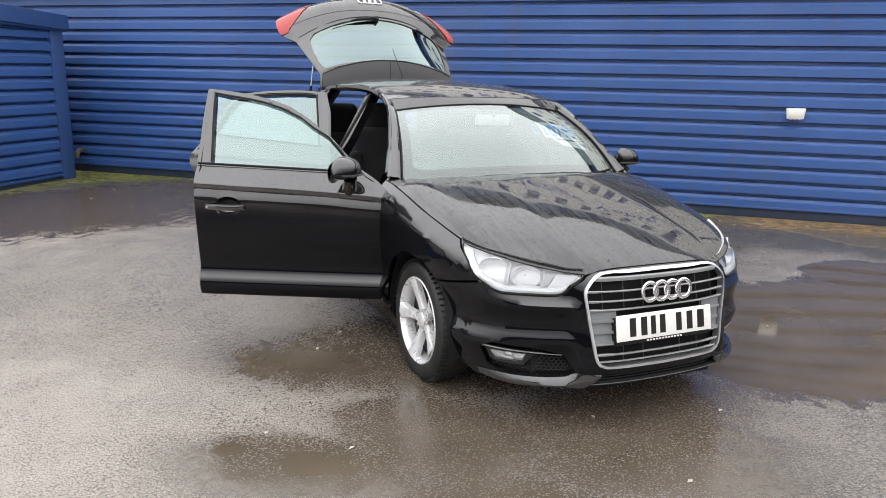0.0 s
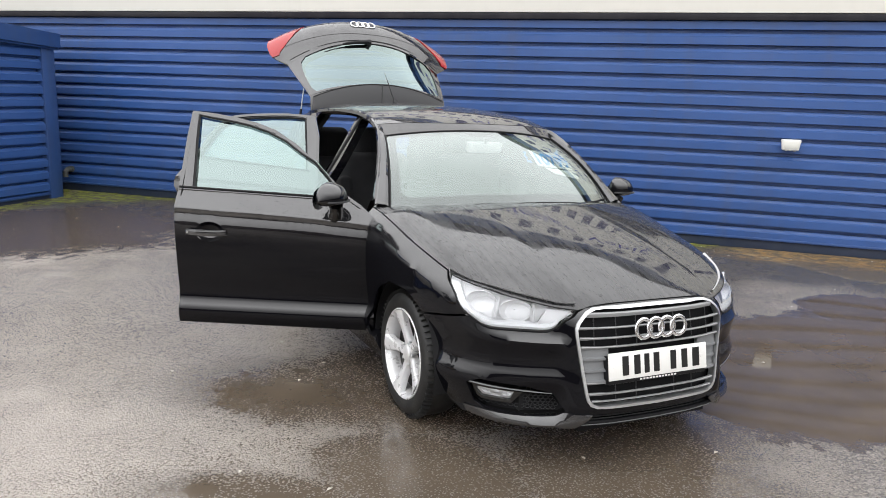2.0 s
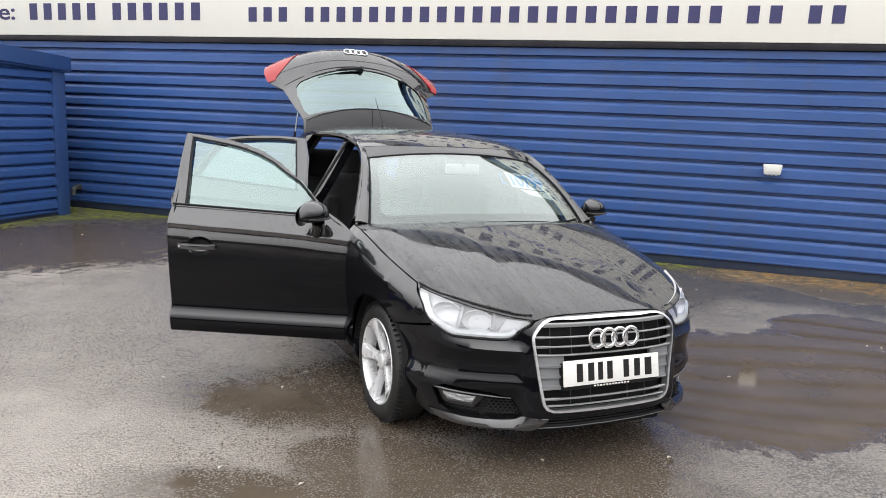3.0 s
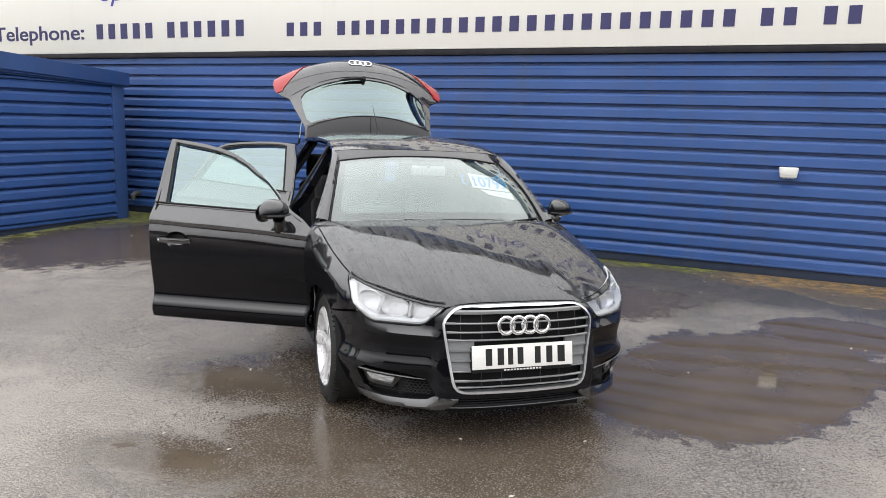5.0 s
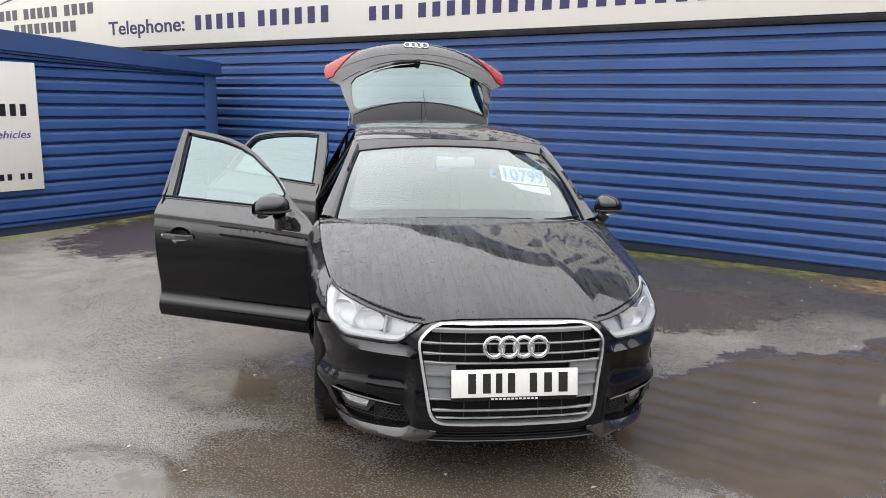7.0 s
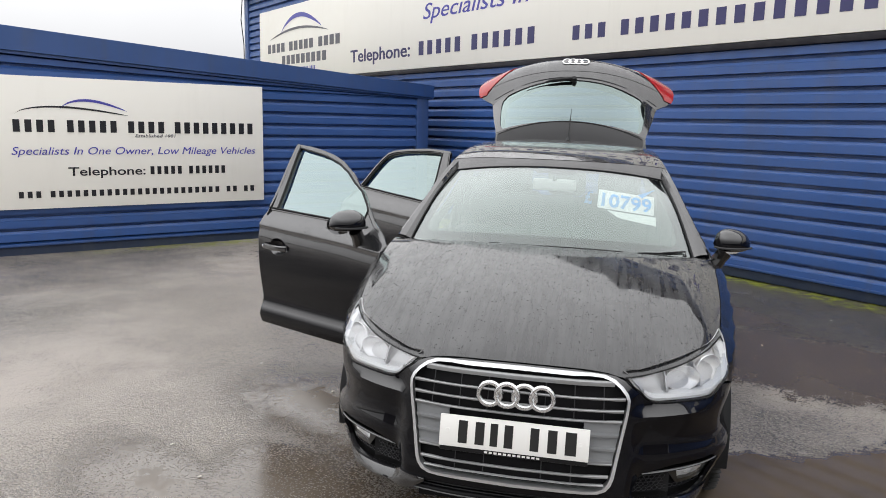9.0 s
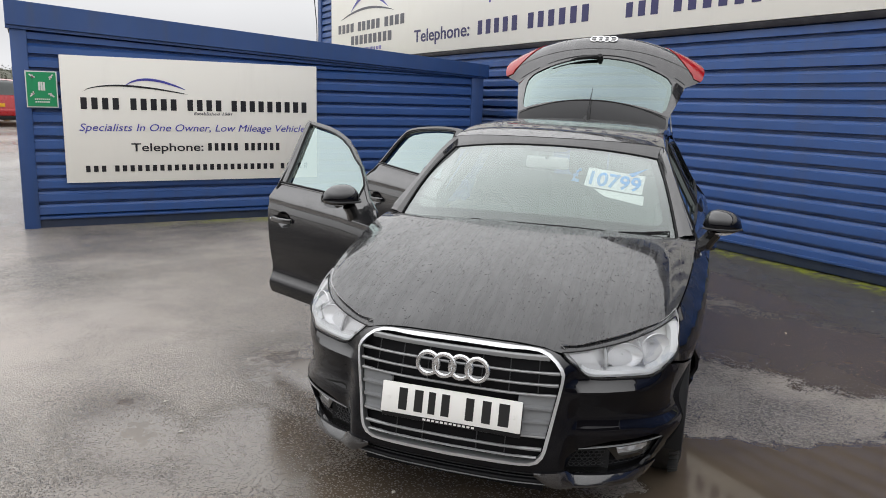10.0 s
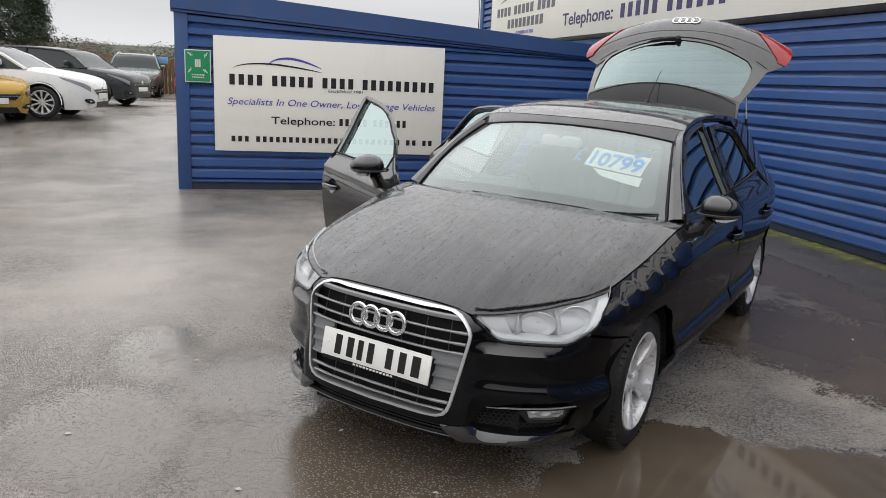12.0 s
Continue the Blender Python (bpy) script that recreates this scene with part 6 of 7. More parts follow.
for sx in (-0.36, 0.36):
    seat = part("front_seat", cushion(sx - 0.25, sx + 0.25, 1.75, 2.28, 0.36, 0.52, 0.06), FABRIC, hatchback, "dark fabric front seat")
    part("backrest", cushion(sx - 0.24, sx + 0.24, 2.22, 2.36, 0.48, 1.12, 0.06, -16, (0, 2.29, 0.5)), FABRIC, seat)
    part("side_bolster", cushion(sx - 0.27, sx - 0.19, 2.17, 2.34, 0.52, 0.95, 0.035, -16, (0, 2.29, 0.5)), FABRIC, seat)
    part("side_bolster", cushion(sx + 0.19, sx + 0.27, 2.17, 2.34, 0.52, 0.95, 0.035, -16, (0, 2.29, 0.5)), FABRIC, seat)
    part("headrest", cushion(sx - 0.13, sx + 0.13, 2.44, 2.55, 1.06, 1.26, 0.05), FABRIC, seat)
    part("seat_base", box(sx - 0.2, sx + 0.2, 1.8, 2.25, 0.22, 0.37, 0.02), CABIN, seat)
bench = part("rear_bench", cushion(-0.60, 0.60, 2.72, 3.10, 0.36, 0.52, 0.06), FABRIC, hatchback, "dark fabric rear bench")
part("backrest", cushion(-0.60, 0.60, 3.06, 3.20, 0.48, 1.02, 0.05, -14, (0, 3.1, 0.5)), FABRIC, bench)
for hx in (-0.40, 0.0, 0.40):
    part("headrest", cushion(hx - 0.14, hx + 0.14, 3.22, 3.32, 1.00, 1.22, 0.05), FABRIC, bench)
for sx in (-0.36, 0.36):
    part("headrest", cushion(sx - 0.11, sx + 0.11, 3.24, 3.33, 0.98, 1.10, 0.035), FABRIC, bench)
rows = []
for px in np.linspace(-0.70, 0.70, 21):
    y0 = COWL_Y(abs(px)) + 0.03
    rows.append([(px, y0, 0.90), (px, y0 + 0.10, 0.925 - 0.02 * abs(px)), (px, 1.42, 0.925), (px, 1.56, 0.905), (px, 1.62, 0.84), (px, 1.58, 0.55), (px, 1.45, 0.40)])
dash = part("dashboard", grid(rows), CABIN, hatchback, "black dashboard")
part("binnacle", cushion(-0.53, -0.19, 1.50, 1.66, 0.86, 0.965, 0.04), CABIN, dash)
wheel_m = Matrix.Translation((-0.36, 1.72, 0.83)) @ Matrix.Rotation(radians(62), 4, "X")
rows = []
for i in range(36):
    a = 2 * math.pi * i / 36
    rows.append([wheel_m @ Vector(((0.178 + 0.016 * math.cos(b)) * math.cos(a), (0.178 + 0.016 * math.cos(b)) * math.sin(a), 0.016 * math.sin(b))) for b in (2 * math.pi * j / 8 for j in range(8))])
steer = part("steering_wheel", grid(rows, close_u=True, close_v=True), CABIN, hatchback, "black steering wheel")
bm = box(-0.07, 0.07, -0.06, 0.06, -0.03, 0.03, 0.025, 3)
bmesh.ops.transform(bm, matrix=wheel_m, verts=bm.verts)
part("boss", bm, CABIN, steer)
for ang in (0, 180, 270):
    bm = box(0.05, 0.175, -0.018, 0.018, -0.012, 0.006, 0.005)
    bmesh.ops.transform(bm, matrix=wheel_m @ Matrix.Rotation(radians(ang), 4, "Z"), verts=bm.verts)
    part("spoke", bm, CHROME_DARK if ang == 270 else CABIN, steer)
part("column", tube([(-0.36, 1.70, 0.815), (-0.36, 1.50, 0.72)], 0.04, 10), CABIN, steer)
mp = screen_place(0.0, 0.83) + Vector((0, 0.045, -0.045))
inner = part("interior_mirror", cushion(mp.x - 0.115, mp.x + 0.115, mp.y, mp.y + 0.03, mp.z - 0.032, mp.z + 0.032, 0.014), LAMP_WHITE, hatchback, "interior rear-view mirror")
part("stalk", tube([screen_place(0.0, 0.90) + Vector((0, 0.01, -0.01)), mp + Vector((0, 0.01, 0.02))], 0.012, 8), CABIN, inner)
for sx in (-1, 1):
    part("sun_visor", panel([(sx * 0.10, 0.0), (sx * 0.48, 0.0), (sx * 0.50, 0.10), (sx * 0.10, 0.10)], lambda a, b: Vector((a, 1.73 + 0.6 * b + 0.10 * a * a, 1.282 + 0.28 * b - 0.05 * a * a)), 0.06, thick=0.015), HEADLINING, hatchback)
part("parcel_floor", box(-0.62, 0.62, 3.2, 3.85, 0.50, 0.52), CABIN, hatchback)


# ---- price card behind the windscreen ----
def on_screen(s, t, depth=0.012):
    """s to the car's left and t up, in metres, from the card's lower corner."""
    s, t = s * 1.12, t * 1.12
    px, pz = 0.232 + s * 0.88 + t * 0.05, 1.142 - s * 0.10 + t * 0.80
    b = (pz - 0.93) / 0.385
    for _ in range(4):
        half_w = 0.700 + (0.560 - 0.700) * b
        c = screen_place(px / half_w, b)
        b += (pz - c.z) / 0.385
    return c + Vector((0, depth * 0.8, -depth * 0.6))


card = thing("price_card", "white price card with blue digits behind the windscreen", "price card", CAR)
part("sheet", panel([(0.0, -0.012), (0.285, -0.012), (0.285, 0.078), (0.0, 0.078)], lambda s, t: on_screen(s, t), 0.03, flange=False), CARD, card)
part("lower_sheet", panel([(0.11, -0.045), (0.30, -0.060), (0.298, -0.016), (0.05, -0.016)], lambda s, t: on_screen(s, t, 0.016), 0.03, flange=False), CARD, card)
bm = fit_width(words("10799", 0.062, bold=0.0018), 0.020, 0.272)
for v in bm.verts:
    v.co = on_screen(v.co.x, v.co.z, 0.008 if v.co.y < 0 else 0.010)
part("digits", bm, SKY_BLUE, card, "bold blue price digits", smooth=False)
bm = fit_width(words("\u00a3", 0.062, bold=0.003), -0.068, -0.028)
for v in bm.verts:
    v.co = on_screen(v.co.x, v.co.z, 0.008)
part("pound_mark", bm, SKY_BLUE, card, smooth=False)
part("tick", panel([(0.20, 0.075), (0.222, 0.062), (0.29, 0.115), (0.222, 0.084)], lambda s, t: on_screen(s, t, 0.006), 0.03, flange=False), SKY_BLUE, card)


# ---- raindrops standing on the upper panels ----
def drops(name, place, count, spread_a, spread_b, parent, big=0.0048, seed=3):
    rng = random.Random(seed)
    verts, faces = [], []
    for _ in range(count):
        a, b = rng.uniform(*spread_a), rng.uniform(*spread_b)
        c = place(a, b)
        e = 0.003
        da, db = (place(a + e, b) - c).normalized(), (place(a, b + e) - c).normalized()
        n = da.cross(db).normalized()
        if n.z < 0:
            n = -n
        t1 = da
        t2 = n.cross(t1)
        r = big * (0.25 + 0.75 * rng.random() ** 2.2)
        k0 = len(verts)
        sx, sy = rng.uniform(0.8, 1.25), rng.uniform(0.8, 1.25)
        for h, f in ((0.0, 1.0), (0.26, 0.82), (0.42, 0.42)):
            for q in range(7):
                an = 2 * math.pi * q / 7
                p = c + t1 * (r * f * sx * math.cos(an)) + t2 * (r * f * sy * math.sin(an)) + n * (r * h)
                verts.append(p[:])
        verts.append((c + n * r * 0.47)[:])
        for lv in (0, 1):
            for q in range(7):
                faces.append((k0 + lv * 7 + q, k0 + lv * 7 + (q + 1) % 7, k0 + lv * 7 + 7 + (q + 1) % 7, k0 + lv * 7 + 7 + q))
        for q in range(7):
            faces.append((k0 + 14 + q, k0 + 14 + (q + 1) % 7, k0 + 21))
    me = bpy.data.meshes.new(name)
    me.from_pydata(verts, [], faces)
    me.materials.append(DROPLET)
    me.polygons.foreach_set("use_smooth", [True] * len(me.polygons))
    ob = new(name, me)
    ob.parent = parent
    return tagged(ob, "clear raindrop_film", kind="stuff")


def door_bead(y, z):
    """A place on the open front door's outer face."""
    hf = side_place(DOOR_F + 0.02, 0.5, -1) + Vector((0.035, 0, 0))
    turn = Matrix.Translation(hf) @ Matrix.Rotation(radians(SWING_F), 4, "Z") @ Matrix.Translation(-hf)
    return turn @ side_place(y, z, -1)


DROPLET = black_paint("raindrop", 1.5, 0.05)
drops("raindrop_film", bonnet_place, 5200, (-0.97, 0.97), (0.03, 0.985), bonnet, big=0.0034)
drops("raindrop_film", door_bead, 330, (1.28, 1.90), (0.84, 0.93), next(o for o in hatchback.children if o.name == "front_door"), big=0.0030, seed=8)
drops("raindrop_film", roof_place, 2200, (-0.95, 0.95), (0.01, 0.98), roof, big=0.0038, seed=5)


# ---- parked cars up the yard ----
def tinted(name, colour, rough=0.3, metal=0.0):
    m = material(name, colour, rough, metal, Coat_Weight=0.45, Coat_Roughness=0.05)
    n = Net(m)
    n.set(Roughness=n.ramp(n.noise(5.0), 0.3, 0.7, rough - 0.06, rough + 0.1))
    return m


CAR_GLASS = material("dark_car_glass", (0.030, 0.036, 0.036), 0.08, Coat_Weight=0.0, Specular_IOR_Level=0.35)
HEAD_LENS = material("headlamp_lens", (0.30, 0.31, 0.32), 0.15, 0.0, Coat_Weight=1.0, Coat_Roughness=0.03)
PLATE_YELLOW = material("rear_plate_yellow", (0.78, 0.42, 0.02), 0.35)


def parked_car(label, paint, m, length, width, height, front, rear, bonnet_z, belt_z, screen, roof0, roof1, tail, kind="hatch", rails=False, wheel_r=0.33, lower=None):
    """A parked car: x to its left, y from nose to tail; screen, roof0, roof1, tail are places along it."""
    car = thing("parked_car", label, "car", m, "parked cars")
    w2 = width / 2
    half_w = curve([(0, 0.52 * w2), (0.04, 0.70 * w2), (0.14, 0.83 * w2), (0.34, 0.92 * w2), (0.8, 0.985 * w2), (length * 0.5, w2), (length - 0.5, 0.97 * w2), (length - 0.12, 0.88 * w2), (length, 0.74 * w2)])
    top = curve([(0, bonnet_z - 0.31), (0.03, bonnet_z - 0.245), (0.12, bonnet_z - 0.175), (0.35, bonnet_z - 0.105), (0.75, bonnet_z - 0.040), (screen, belt_z), (length - 0.5, belt_z + 0.03), (length - 0.08, belt_z), (length, belt_z - 0.12)])
    low = curve([(0, 0.26), (0.25, 0.20), (length - 0.3, 0.20), (length, 0.30)])
    hubs = (front, length - rear)
    rows = []
    for k in range(61):
        y = length * k / 60
        w, t, b = half_w(y), top(y), low(y)
        arch = 0.0
        for h in hubs:
            r = wheel_r + 0.055
            if abs(y - h) < r:
                arch = max(arch, wheel_r + math.sqrt(r * r - (y - h) ** 2))
        b2 = max(b, arch)
        ring = [(w * 0.90, b2), (w, min(max(b2 + 0.02, 0.45), t - 0.16)), (w, max(b2 + 0.03, t - 0.14)), (w * 0.975, t - 0.05), (w * 0.90, t - 0.005), (w * 0.6, t + 0.015), (0.0, t + 0.025)]
        rows.append([(px, y, pz) for px, pz in ring] + [(-px, y, pz) for px, pz in ring[-2::-1]])
    bm = grid(rows)
    bm.verts.ensure_lookup_table()
    for i in (0, 60):
        try:
            bm.faces.new([bm.verts[i * 13 + j] for j in range(13)])
        except ValueError:
            pass
    part("body", bm, paint, car)
    # cabin
    roofline = curve([(screen, belt_z + 0.005), (roof0, height - 0.06), ((roof0 + roof1) / 2, height), (roof1, height - 0.05), (tail, belt_z + 0.02)])
    rows = []
    n = 28
    for k in range(n + 1):
        y = screen + (tail - screen) * k / n
        z, w = roofline(y), half_w(y) * 0.965
        f = (z - belt_z) / (height - belt_z)
        w1 = w * (1 - 0.23 * max(f, 0))
        ring = [(w, belt_z - 0.02), (w1 + 0.3 * (w - w1), belt_z + 0.62 * (z - belt_z)), (w1, z - 0.03 * f), (w1 * 0.90, z - 0.005 * f), (w1 * 0.5, z + 0.02 * f), (0, z + 0.025 * f)]
        rows.append([(px, y, pz) for px, pz in ring] + [(-px, y, pz) for px, pz in ring[-2::-1]])
    part("glasshouse", grid(rows), CAR_GLASS, car, "dark car windows")
    rows2 = [[Vector(p) + Vector((0, 0, 0.006)) for p in r[2:9]] for r, k in zip(rows, range(n + 1)) if roof0 - 0.02 <= r[0][1] <= roof1 + 0.1]
    part("roof", grid(rows2), paint, car)
    for s in (-1, 1):
        pick = lambda y, j: Vector(rows[int(round((y - screen) / (tail - screen) * n))][j if s > 0 else 10 - j]) + Vector((s * 0.004, 0, 0.002))
        part("screen_pillar", tube([pick(screen + 0.02, 0), pick((screen + roof0) / 2, 2), pick(roof0, 2)], 0.035, 6), paint, car)
        part("side_rail", tube([pick(y, 2) for y in np.linspace(roof0, roof1, 6)], 0.030, 6), paint, car)
        part("rear_pillar", tube([pick(roof1, 2), pick((roof1 + tail) / 2, 1), pick(tail - 0.05, 0)], 0.075, 6), paint, car)
        mid = (roof0 + roof1) / 2
        part("middle_pillar", tube([pick(mid, 0), pick(mid, 1), pick(mid + 0.03, 2)], 0.035, 6), CABIN, car)
        if rails:
            part("roof_rail", tube([pick(y, 3) + Vector((0, 0, 0.05 if 0.05 < (y - roof0) / (roof1 - roof0) < 0.95 else 0.0)) for y in np.linspace(roof0, roof1, 12)], 0.018, 6), CHROME_DARK, car)
        # lamps, mirrors, seams
        rows3 = []
        for k in range(9):
            y = 0.045 + 0.50 * k / 8
            w, t = half_w(y), top(y)
            f = 1 - k / 8
            h0, h1 = t - 0.075 - 0.012 * f, t - 0.085 - 0.095 * f ** 0.7
            rows3.append([(s * (w - 0.01), y + 0.012, h0 + 0.004), (s * (w + 0.005), y - 0.008 * f, h0), (s * (w + 0.008), y - 0.014 * f, 0.5 * (h0 + h1)), (s * (w + 0.005), y - 0.010 * f, h1), (s * (w - 0.01), y + 0.012, h1 - 0.004)])
        part("headlamp", grid(rows3), HEAD_LENS, car, "clear headlamp")
        part("tail_lamp", box(min(s * w2 * 0.60, s * w2 * 0.93), max(s * w2 * 0.60, s * w2 * 0.93), length - 0.16, length - 0.03, belt_z - 0.20, belt_z - 0.02, 0.02), RED_LENS, car, "red tail lamp")
        mb = Vector((s * (w2 * 0.95), screen + 0.42, belt_z + 0.03))
        part("door_mirror", box(*(sorted((mb.x, mb.x + s * 0.19))), mb.y, mb.y + 0.12, mb.z, mb.z + 0.13, 0.04, 3), paint, car)
        for y in (screen + 0.25, mid, roof1 - 0.1):
            part("door_seam", tube([(s * (half_w(y) + 0.001), y, z) for z in np.linspace(0.35, belt_z - 0.16, 5)], 0.004, 5), TRIM, car)
        part("sill_trim", box(*(sorted((s * w2 * 0.90, s * (w2 * 1.004)))), front + wheel_r + 0.08, length - rear - wheel_r - 0.08, 0.19, 0.29, 0.02), lower or TRIM, car)
        for hub in hubs:
            w = new("wheel")
            w.parent = car
            wheel_parts(s, hub, w, hub_z=wheel_r, face=w2 - 0.02, scale=wheel_r / 0.298, spokes=10)
            part("arch_edge", tube([(s * (w2 - 0.012), hub + (wheel_r + 0.05) * math.cos(a), wheel_r + (wheel_r + 0.05) * math.sin(a)) for a in np.linspace(-0.1, math.pi + 0.1, 17)], 0.022 if lower else 0.012, 6), lower or paint, car)
            part("arch_liner", liner(wheel_r + 0.05, 0.25), CABIN, car).matrix_local = Matrix.Translation((s * (w2 - 0.05), hub, wheel_r)) @ Matrix.Diagonal((-s, 1, 1, 1))
    def nose(x):
        """How far back the front end lies at a place across it."""
        lo, hi = 0.0, 1.5
        for _ in range(24):
            mid_y = (lo + hi) / 2
            lo, hi = (mid_y, hi) if half_w(mid_y) < abs(x) else (lo, mid_y)
        return lo

    def front_patch(name, w0, w1, z0, z1, out, mat):
        rows4 = [[(f * (w0 + (w1 - w0) * q / 3), nose(f * (w0 + (w1 - w0) * q / 3)) - out, z0 + (z1 - z0) * q / 3) for f in np.linspace(-1, 1, 15)] for q in range(4)]
        back = [[(x, y + 0.03, z) for x, y, z in rows4[-1]]]
        part(name, grid([[(x, y + 0.03, z) for x, y, z in rows4[0]]] + rows4 + back), mat, car)

    zg = bonnet_z - 0.36
    front_patch("grille", 0.40, 0.52, zg - 0.11, zg - 0.01, 0.008, TRIM)
    front_patch("grille_bar", 0.47, 0.49, zg - 0.055, zg - 0.035, 0.014, CHROME)
    front_patch("lower_grille", 0.48, 0.42, 0.25, 0.36, 0.008, lower or TRIM)
    for s in (-1, 1):
        spots = [(0.50, 0.36), (0.56, 0.33), (0.70, 0.335), (0.755, 0.39), (0.74, 0.43), (0.60, 0.42)]
        rows5 = [[(s * (0.64 + (px - 0.64) * q), nose(0.64 + (px - 0.64) * q) - 0.010, 0.38 + (pz - 0.38) * q) for px, pz in spots] for q in (0.02, 0.5, 1.0)]
        part("fog_niche", grid(rows5, close_v=True), TRIM, car)
        part("fog_lamp", box(*sorted((s * 0.60, s * 0.68)), nose(0.64) - 0.020, nose(0.64) + 0.03, 0.362, 0.395, 0.01), HEAD_LENS, car)
    part("badge", turned([(-0.012, 0.0001), (-0.012, 0.045), (-0.004, 0.055), (0.01, 0.055)], 20, "Y"), CHROME, car).location = (0, -0.006, zg + 0.0)
    part("number_plate", box(-0.26, 0.26, -0.03, -0.01, 0.42, 0.53, 0.003), PLATE_WHITE, car)
    part("rear_plate", box(-0.26, 0.26, length - 0.01, length + 0.012, 0.62, 0.73, 0.003), PLATE_YELLOW, car)
    part("rear_bumper", box(-w2 * 0.86, w2 * 0.86, length - 0.10, length + 0.035, 0.34, 0.56, 0.05, 3), lower or paint, car)
    part("rear_valance", box(-w2 * 0.80, w2 * 0.80, length - 0.10, length + 0.015, 0.22, 0.345, 0.03, 3), TRIM, car)
    return car


def stand(x, y, heading):
    """A pose on the ground; heading 0 has the nose towards -y."""
    return pose(x, y, float(ground_height(np.array(x), np.array(y))), 0, 0, heading)


WHITE_PAINT = tinted("white_car_paint", (0.80, 0.80, 0.79))
CHARCOAL = tinted("charcoal_car_paint", (0.030, 0.033, 0.035), 0.3, 0.2)
SAGE = tinted("grey_green_car_paint", (0.17, 0.20, 0.19), 0.3, 0.4)
GOLD = tinted("gold_car_paint", (0.48, 0.30, 0.06), 0.3, 0.4)
RED = tinted("red_car_paint", (0.38, 0.008, 0.012), 0.25)
SKIRT = fine_plastic("grey_lower_trim", (0.05, 0.052, 0.055), 0.5)
parked_car("white parked hatchback with alloy wheels", WHITE_PAINT, stand(-14.75, -0.03, 175), 4.37, 1.81, 1.43, 0.91, 0.80, 0.98, 0.98, 1.15, 1.95, 3.55, 4.25)
parked_car("charcoal parked four-wheel-drive car", CHARCOAL, stand(-20.2, 0.12, 162), 4.40, 1.83, 1.49, 0.88, 0.90, 1.00, 1.00, 1.12, 1.80, 3.90, 4.32, rails=False, wheel_r=0.36, lower=SKIRT)
parked_car("grey-green parked estate car with roof rails", SAGE, stand(-26.6, -0.95, 94), 4.45, 1.80, 1.55, 0.90, 0.90, 1.00, 1.02, 1.20, 1.85, 3.95, 4.40, rails=True, wheel_r=0.35, lower=SKIRT)
parked_car("metallic gold parked hatchback", GOLD, stand(-13.1, -1.62, 130), 4.25, 1.79, 1.47, 0.87, 0.76, 0.97, 0.97, 1.12, 1.90, 3.45, 4.15)
parked_car("red parked hatchback seen from behind", RED, pose(0, 0, 0) @ stand(-29.7, 1.37, 270), 4.20, 1.78, 1.47, 0.87, 0.76, 0.97, 0.97, 1.12, 1.90, 3.50, 4.14)

# ---- plain unseen walls added behind the walk, to block low sky and darken reflections ----
UNSEEN_WALL = fine_plastic("unseen_dark_wall", (0.055, 0.042, 0.036), 0.85, 30.0, 0.5)
tagged(part("unseen_wall_south", box(-7.0, 17.0, -13.3, -13.0, 0.0, 2.6), UNSEEN_WALL, smooth=False), "plain dark wall added unseen to darken reflections", "wall", kind="structure")
tagged(part("unseen_wall_east", box(16.7, 17.0, -13.0, WALL_Y, 0.0, 2.8), UNSEEN_WALL, smooth=False), "plain dark wall added unseen to darken reflections", "wall", kind="structure")

# ---- fence ----
FENCE_WOOD = material("fence_timber", (0.20, 0.115, 0.055), 0.8)
n = Net(FENCE_WOOD)
n.set(Base_Color=n.mix(n.ramp(n.noise(2.5, 5, 0.6, n.scaled(n.place, (6, 6, 0.7))), 0.3, 0.75), (0.26, 0.155, 0.075), (0.10, 0.062, 0.034)))
fence = thing("timber_fence", "brown vertical board fence along the yard edge", "fence", pose(-31.0, -1.0, 0.40, 0, 0, 84))
board_mesh = None
for k in range(64):
    px = -7.0 + 0.155 * k
    if board_mesh is None:
        ob = part("board", box(-0.062, 0.062, -0.012, 0.012, 0.04, 1.46, 0.004, 1), FENCE_WOOD, fence)
        board_mesh = ob.data
    else:
        ob = new("board", board_mesh)
        ob.parent = fence
    ob.location = (px, 0.0, 0.03 * math.sin(k * 1.7))
for px in np.arange(-7.0, 3.1, 1.9):
    part("post", box(px - 0.05, px + 0.05, 0.03, 0.13, 0.0, 1.42, 0.006), FENCE_WOOD, fence)
for z in (0.40, 1.15):
    part("rail", box(-7.1, 3.0, 0.012, 0.05, z, z + 0.08, 0.004), FENCE_WOOD, fence)

notice = thing("blue_notice", "small pale blue notice board on a post", "sign", stand(-30.0, -0.52, 84))
part("post", box(-0.03, 0.03, 0.02, 0.08, 0, 1.55), FENCE_WOOD, notice)
part("board", box(-0.45, 0.45, -0.012, 0.02, 1.25, 1.50, 0.006), material("pale_blue_board", (0.20, 0.42, 0.68), 0.5), notice)


# ---- trees and hills ----
def leaf_material(name, dark, light):
    m = material(name, dark, 0.7)
    n = Net(m)
    isl = n.node("ShaderNodeNewGeometry").outputs["Random Per Island"]
    n.set(Base_Color=n.mix(isl, dark, light))
    return m


CONIFER = leaf_material("conifer_needles", (0.028, 0.045, 0.027), (0.075, 0.105, 0.058))
SCRUB = leaf_material("winter_scrub", (0.075, 0.050, 0.034), (0.17, 0.105, 0.066))
WOODLAND = leaf_material("far_woodland", (0.070, 0.074, 0.054), (0.125, 0.125, 0.092))
BARK = fine_plastic("bark", (0.05, 0.038, 0.028), 0.9, 20.0, 0.6)


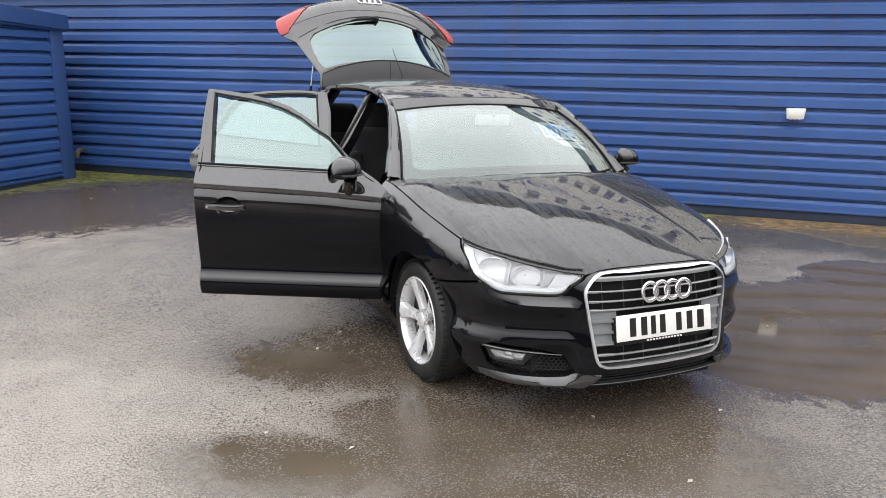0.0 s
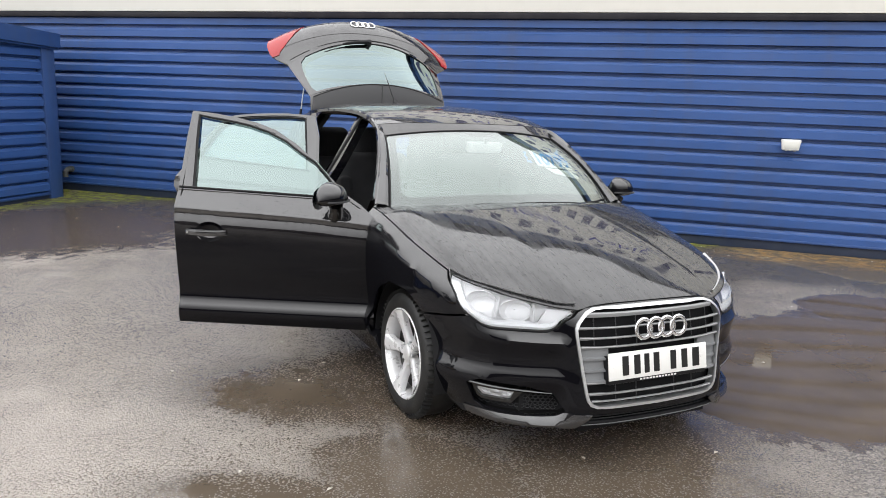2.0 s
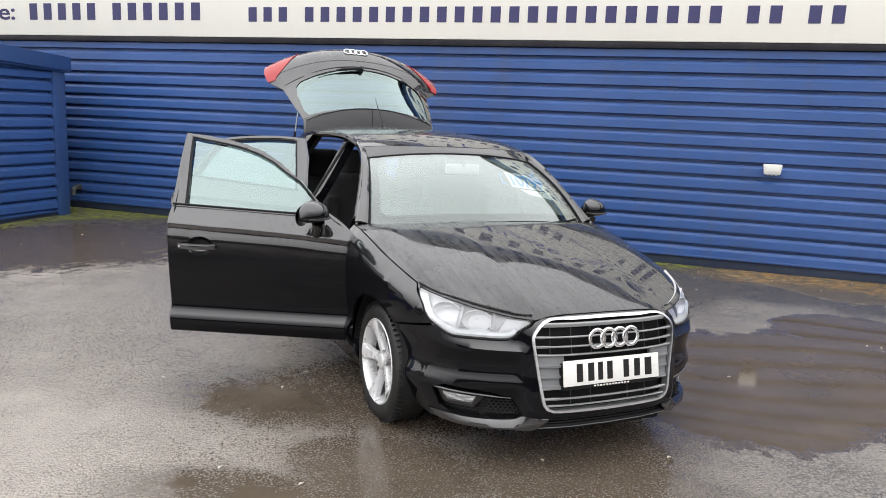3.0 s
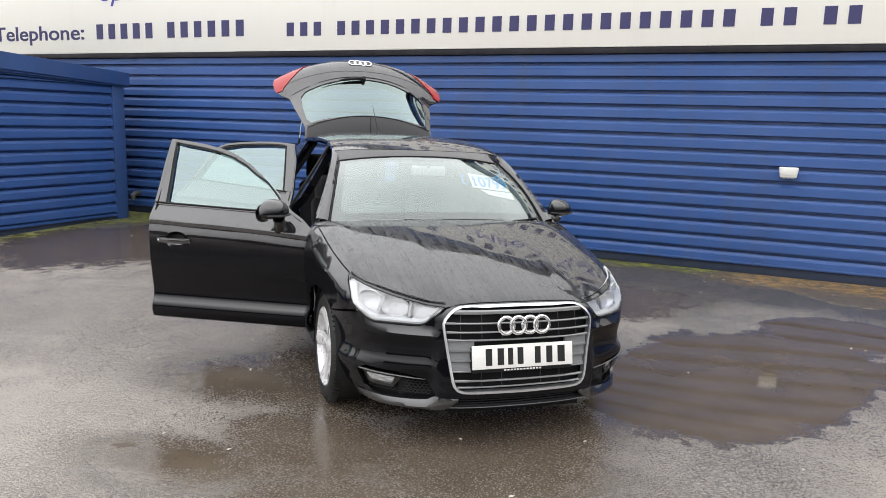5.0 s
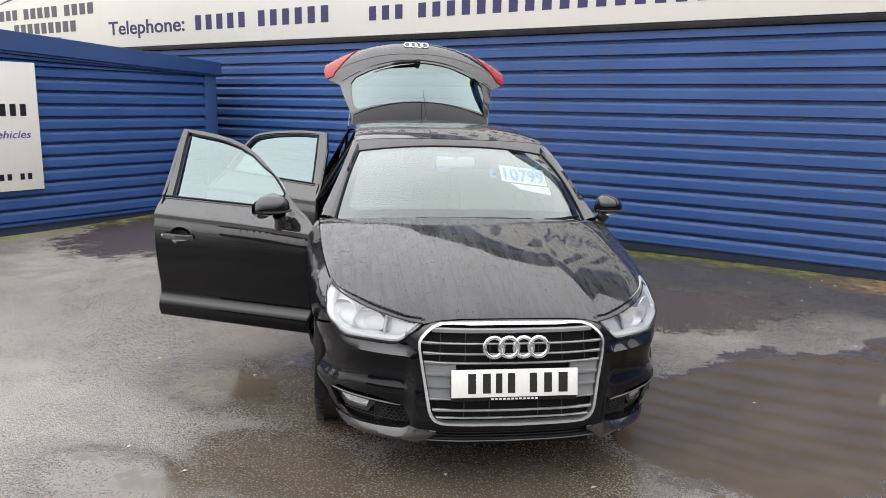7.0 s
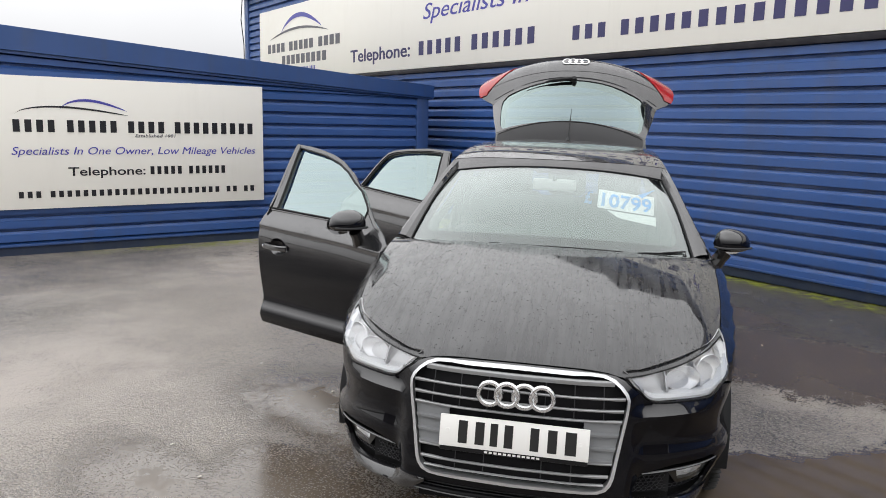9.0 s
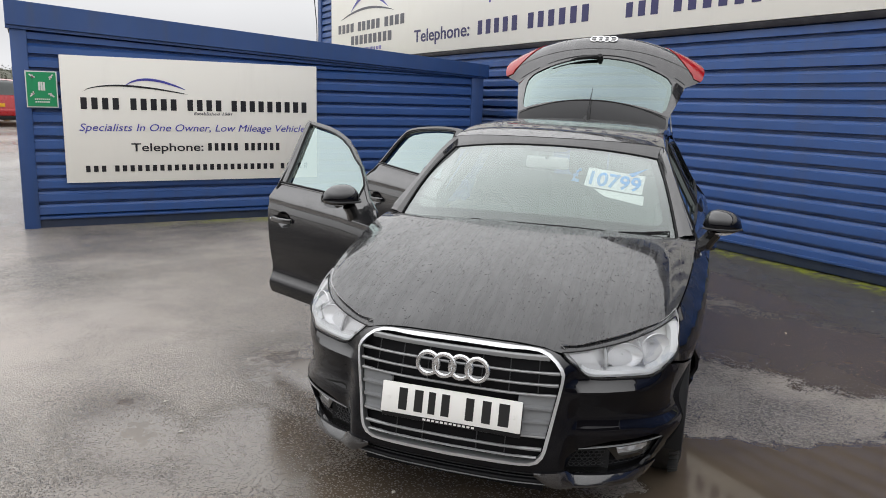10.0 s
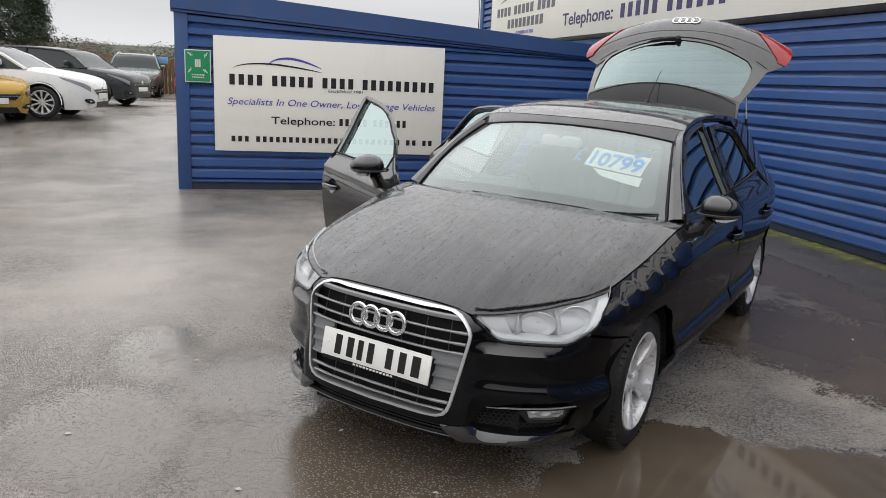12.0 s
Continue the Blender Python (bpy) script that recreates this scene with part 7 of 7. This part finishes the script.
def sprays(places, size, rng, droop=0.3, thin=0.5):
    """Many small bent leaves or twig sprays as one mesh."""
    verts, faces = [], []
    for p in places:
        a, t = rng.uniform(0, 6.283), rng.uniform(-0.6, 0.6)
        s = size * rng.uniform(0.6, 1.35)
        d = Vector((math.cos(a) * math.cos(t), math.sin(a) * math.cos(t), math.sin(t) - droop)).normalized()
        side = d.cross(Vector((rng.uniform(-1, 1), rng.uniform(-1, 1), 1))).normalized() * s * thin
        p = Vector(p)
        k = len(verts)
        mid = p + d * s * 0.5 + Vector((0, 0, 0.08 * s))
        verts += [p[:], (mid + side * 0.5)[:], (p + d * s)[:], (mid - side * 0.5)[:]]
        faces += [(k, k + 1, k + 2), (k, k + 2, k + 3)]
    return verts, faces


def mesh_part(name, verts, faces, mat, parent=None, label=""):
    me = bpy.data.meshes.new(name)
    me.from_pydata(verts, [], faces)
    me.materials.append(mat)
    ob = new(name, me)
    if parent:
        ob.parent = parent
    return tagged(ob, label)


def conifer(x, y, height, radius, seed):
    rng = random.Random(seed)
    tree = thing("conifer_tree", "tall dark evergreen tree behind the yard", "tree", stand(x, y, 0), "evergreens behind the yard")
    part("trunk", tube([(0, 0, 0), (0.05, 0, height * 0.5), (0, 0.05, height * 0.96)], [0.22, 0.14, 0.03], 8), BARK, tree)
    places = []
    limbs = bmesh.new()
    for _ in range(150):
        z = height * (0.10 + 0.88 * rng.random())
        r = radius * (1 - (z / height) ** 1.15) * rng.uniform(0.65, 1.1) + 0.15
        a = rng.uniform(0, 6.283)
        tip = Vector((r * math.cos(a), r * math.sin(a), z - 0.18 * r))
        tube([(0, 0, z), (tip.x * 0.6, tip.y * 0.6, z + 0.02), tip], [0.03, 0.02, 0.008], 4, False, limbs)
        for _ in range(290):
            f = rng.random() ** 0.6
            places.append(Vector((0, 0, z)).lerp(tip, f) + Vector((rng.gauss(0, 0.20), rng.gauss(0, 0.20), rng.gauss(0, 0.14))))
    tagged(part("limb", limbs, BARK, tree), kind="stuff")
    v, f = sprays(places, 0.14, rng, 0.35, 0.45)
    tagged(mesh_part("crown", v, f, CONIFER, tree), kind="stuff")


for k, (x, y, h, r) in enumerate(((-41.0, -9.2, 10.5, 2.1), (-42.5, -10.8, 12.5, 2.6), (-40.5, -12.8, 12.0, 2.8), (-44.0, -14.6, 12.5, 3.0), (-45.0, -8.5, 6.0, 1.5))):
    conifer(x, y, h, r, 11 + k)

rng = random.Random(77)
places = []
for k in range(150000):
    t = rng.random()
    base = Vector((-36.0 + 4 * rng.random(), -9.0 + 24 * t, 0.4))
    top_z = 1.35 + 0.5 * noise.noise(Vector((t * 14, 0, 0))) + (0.5 if t < 0.25 else 0) - 0.45 * max(0.0, min(1.0, (t - 0.36) * 6))
    places.append(base + Vector((0, 0, top_z * rng.random() ** 1.25)))
v, f = sprays(places, 0.075, rng, -0.6, 0.22)
tagged(mesh_part("scrub_hedge", v, f, SCRUB), "bare brown winter hedge behind the fence", "hedge", kind="stuff")

# wooded rise that closes the horizon all round
places = []
for k in range(190000):
    a = rng.uniform(2.80, 3.50) if k % 5 else rng.uniform(0, 6.283)
    r = rng.uniform(112, 150)
    x, y = r * math.cos(a), r * math.sin(a)
    h = 5.0 + 1.2 * noise.noise(Vector((math.cos(a) * 4, math.sin(a) * 4, 0))) + 0.8 * noise.noise(Vector((math.cos(a) * 40, math.sin(a) * 40, 3)))
    places.append(Vector((x, y, max(0.0, h * (r - 100) / 50) * rng.random() ** 0.7 + 1.0 * rng.random())))
v, f = sprays(places, 0.30, rng, -0.2, 0.8)
tagged(mesh_part("woodland", v, f, WOODLAND), "distant winter woodland on a low rise", "woodland", kind="stuff")
rows = []
for k in range(97):
    a = 2 * math.pi * k / 96
    h = 5.0 + 1.2 * noise.noise(Vector((math.cos(a) * 4, math.sin(a) * 4, 0)))
    rows.append([(rr * math.cos(a), rr * math.sin(a), zz * h) for rr, zz in ((100, -0.05), (118, 0.38), (140, 0.92), (165, 1.08), (400, 1.3))])
HILL = material("hill_grass", (0.05, 0.052, 0.03), 0.9)
n = Net(HILL)
n.set(Base_Color=n.mix(n.ramp(n.noise(0.12, 6, 0.7), 0.35, 0.65), (0.070, 0.074, 0.052), (0.115, 0.112, 0.080)))
tagged(part("hillside", grid(rows), HILL), "low wooded hillside", "hill", kind="structure")
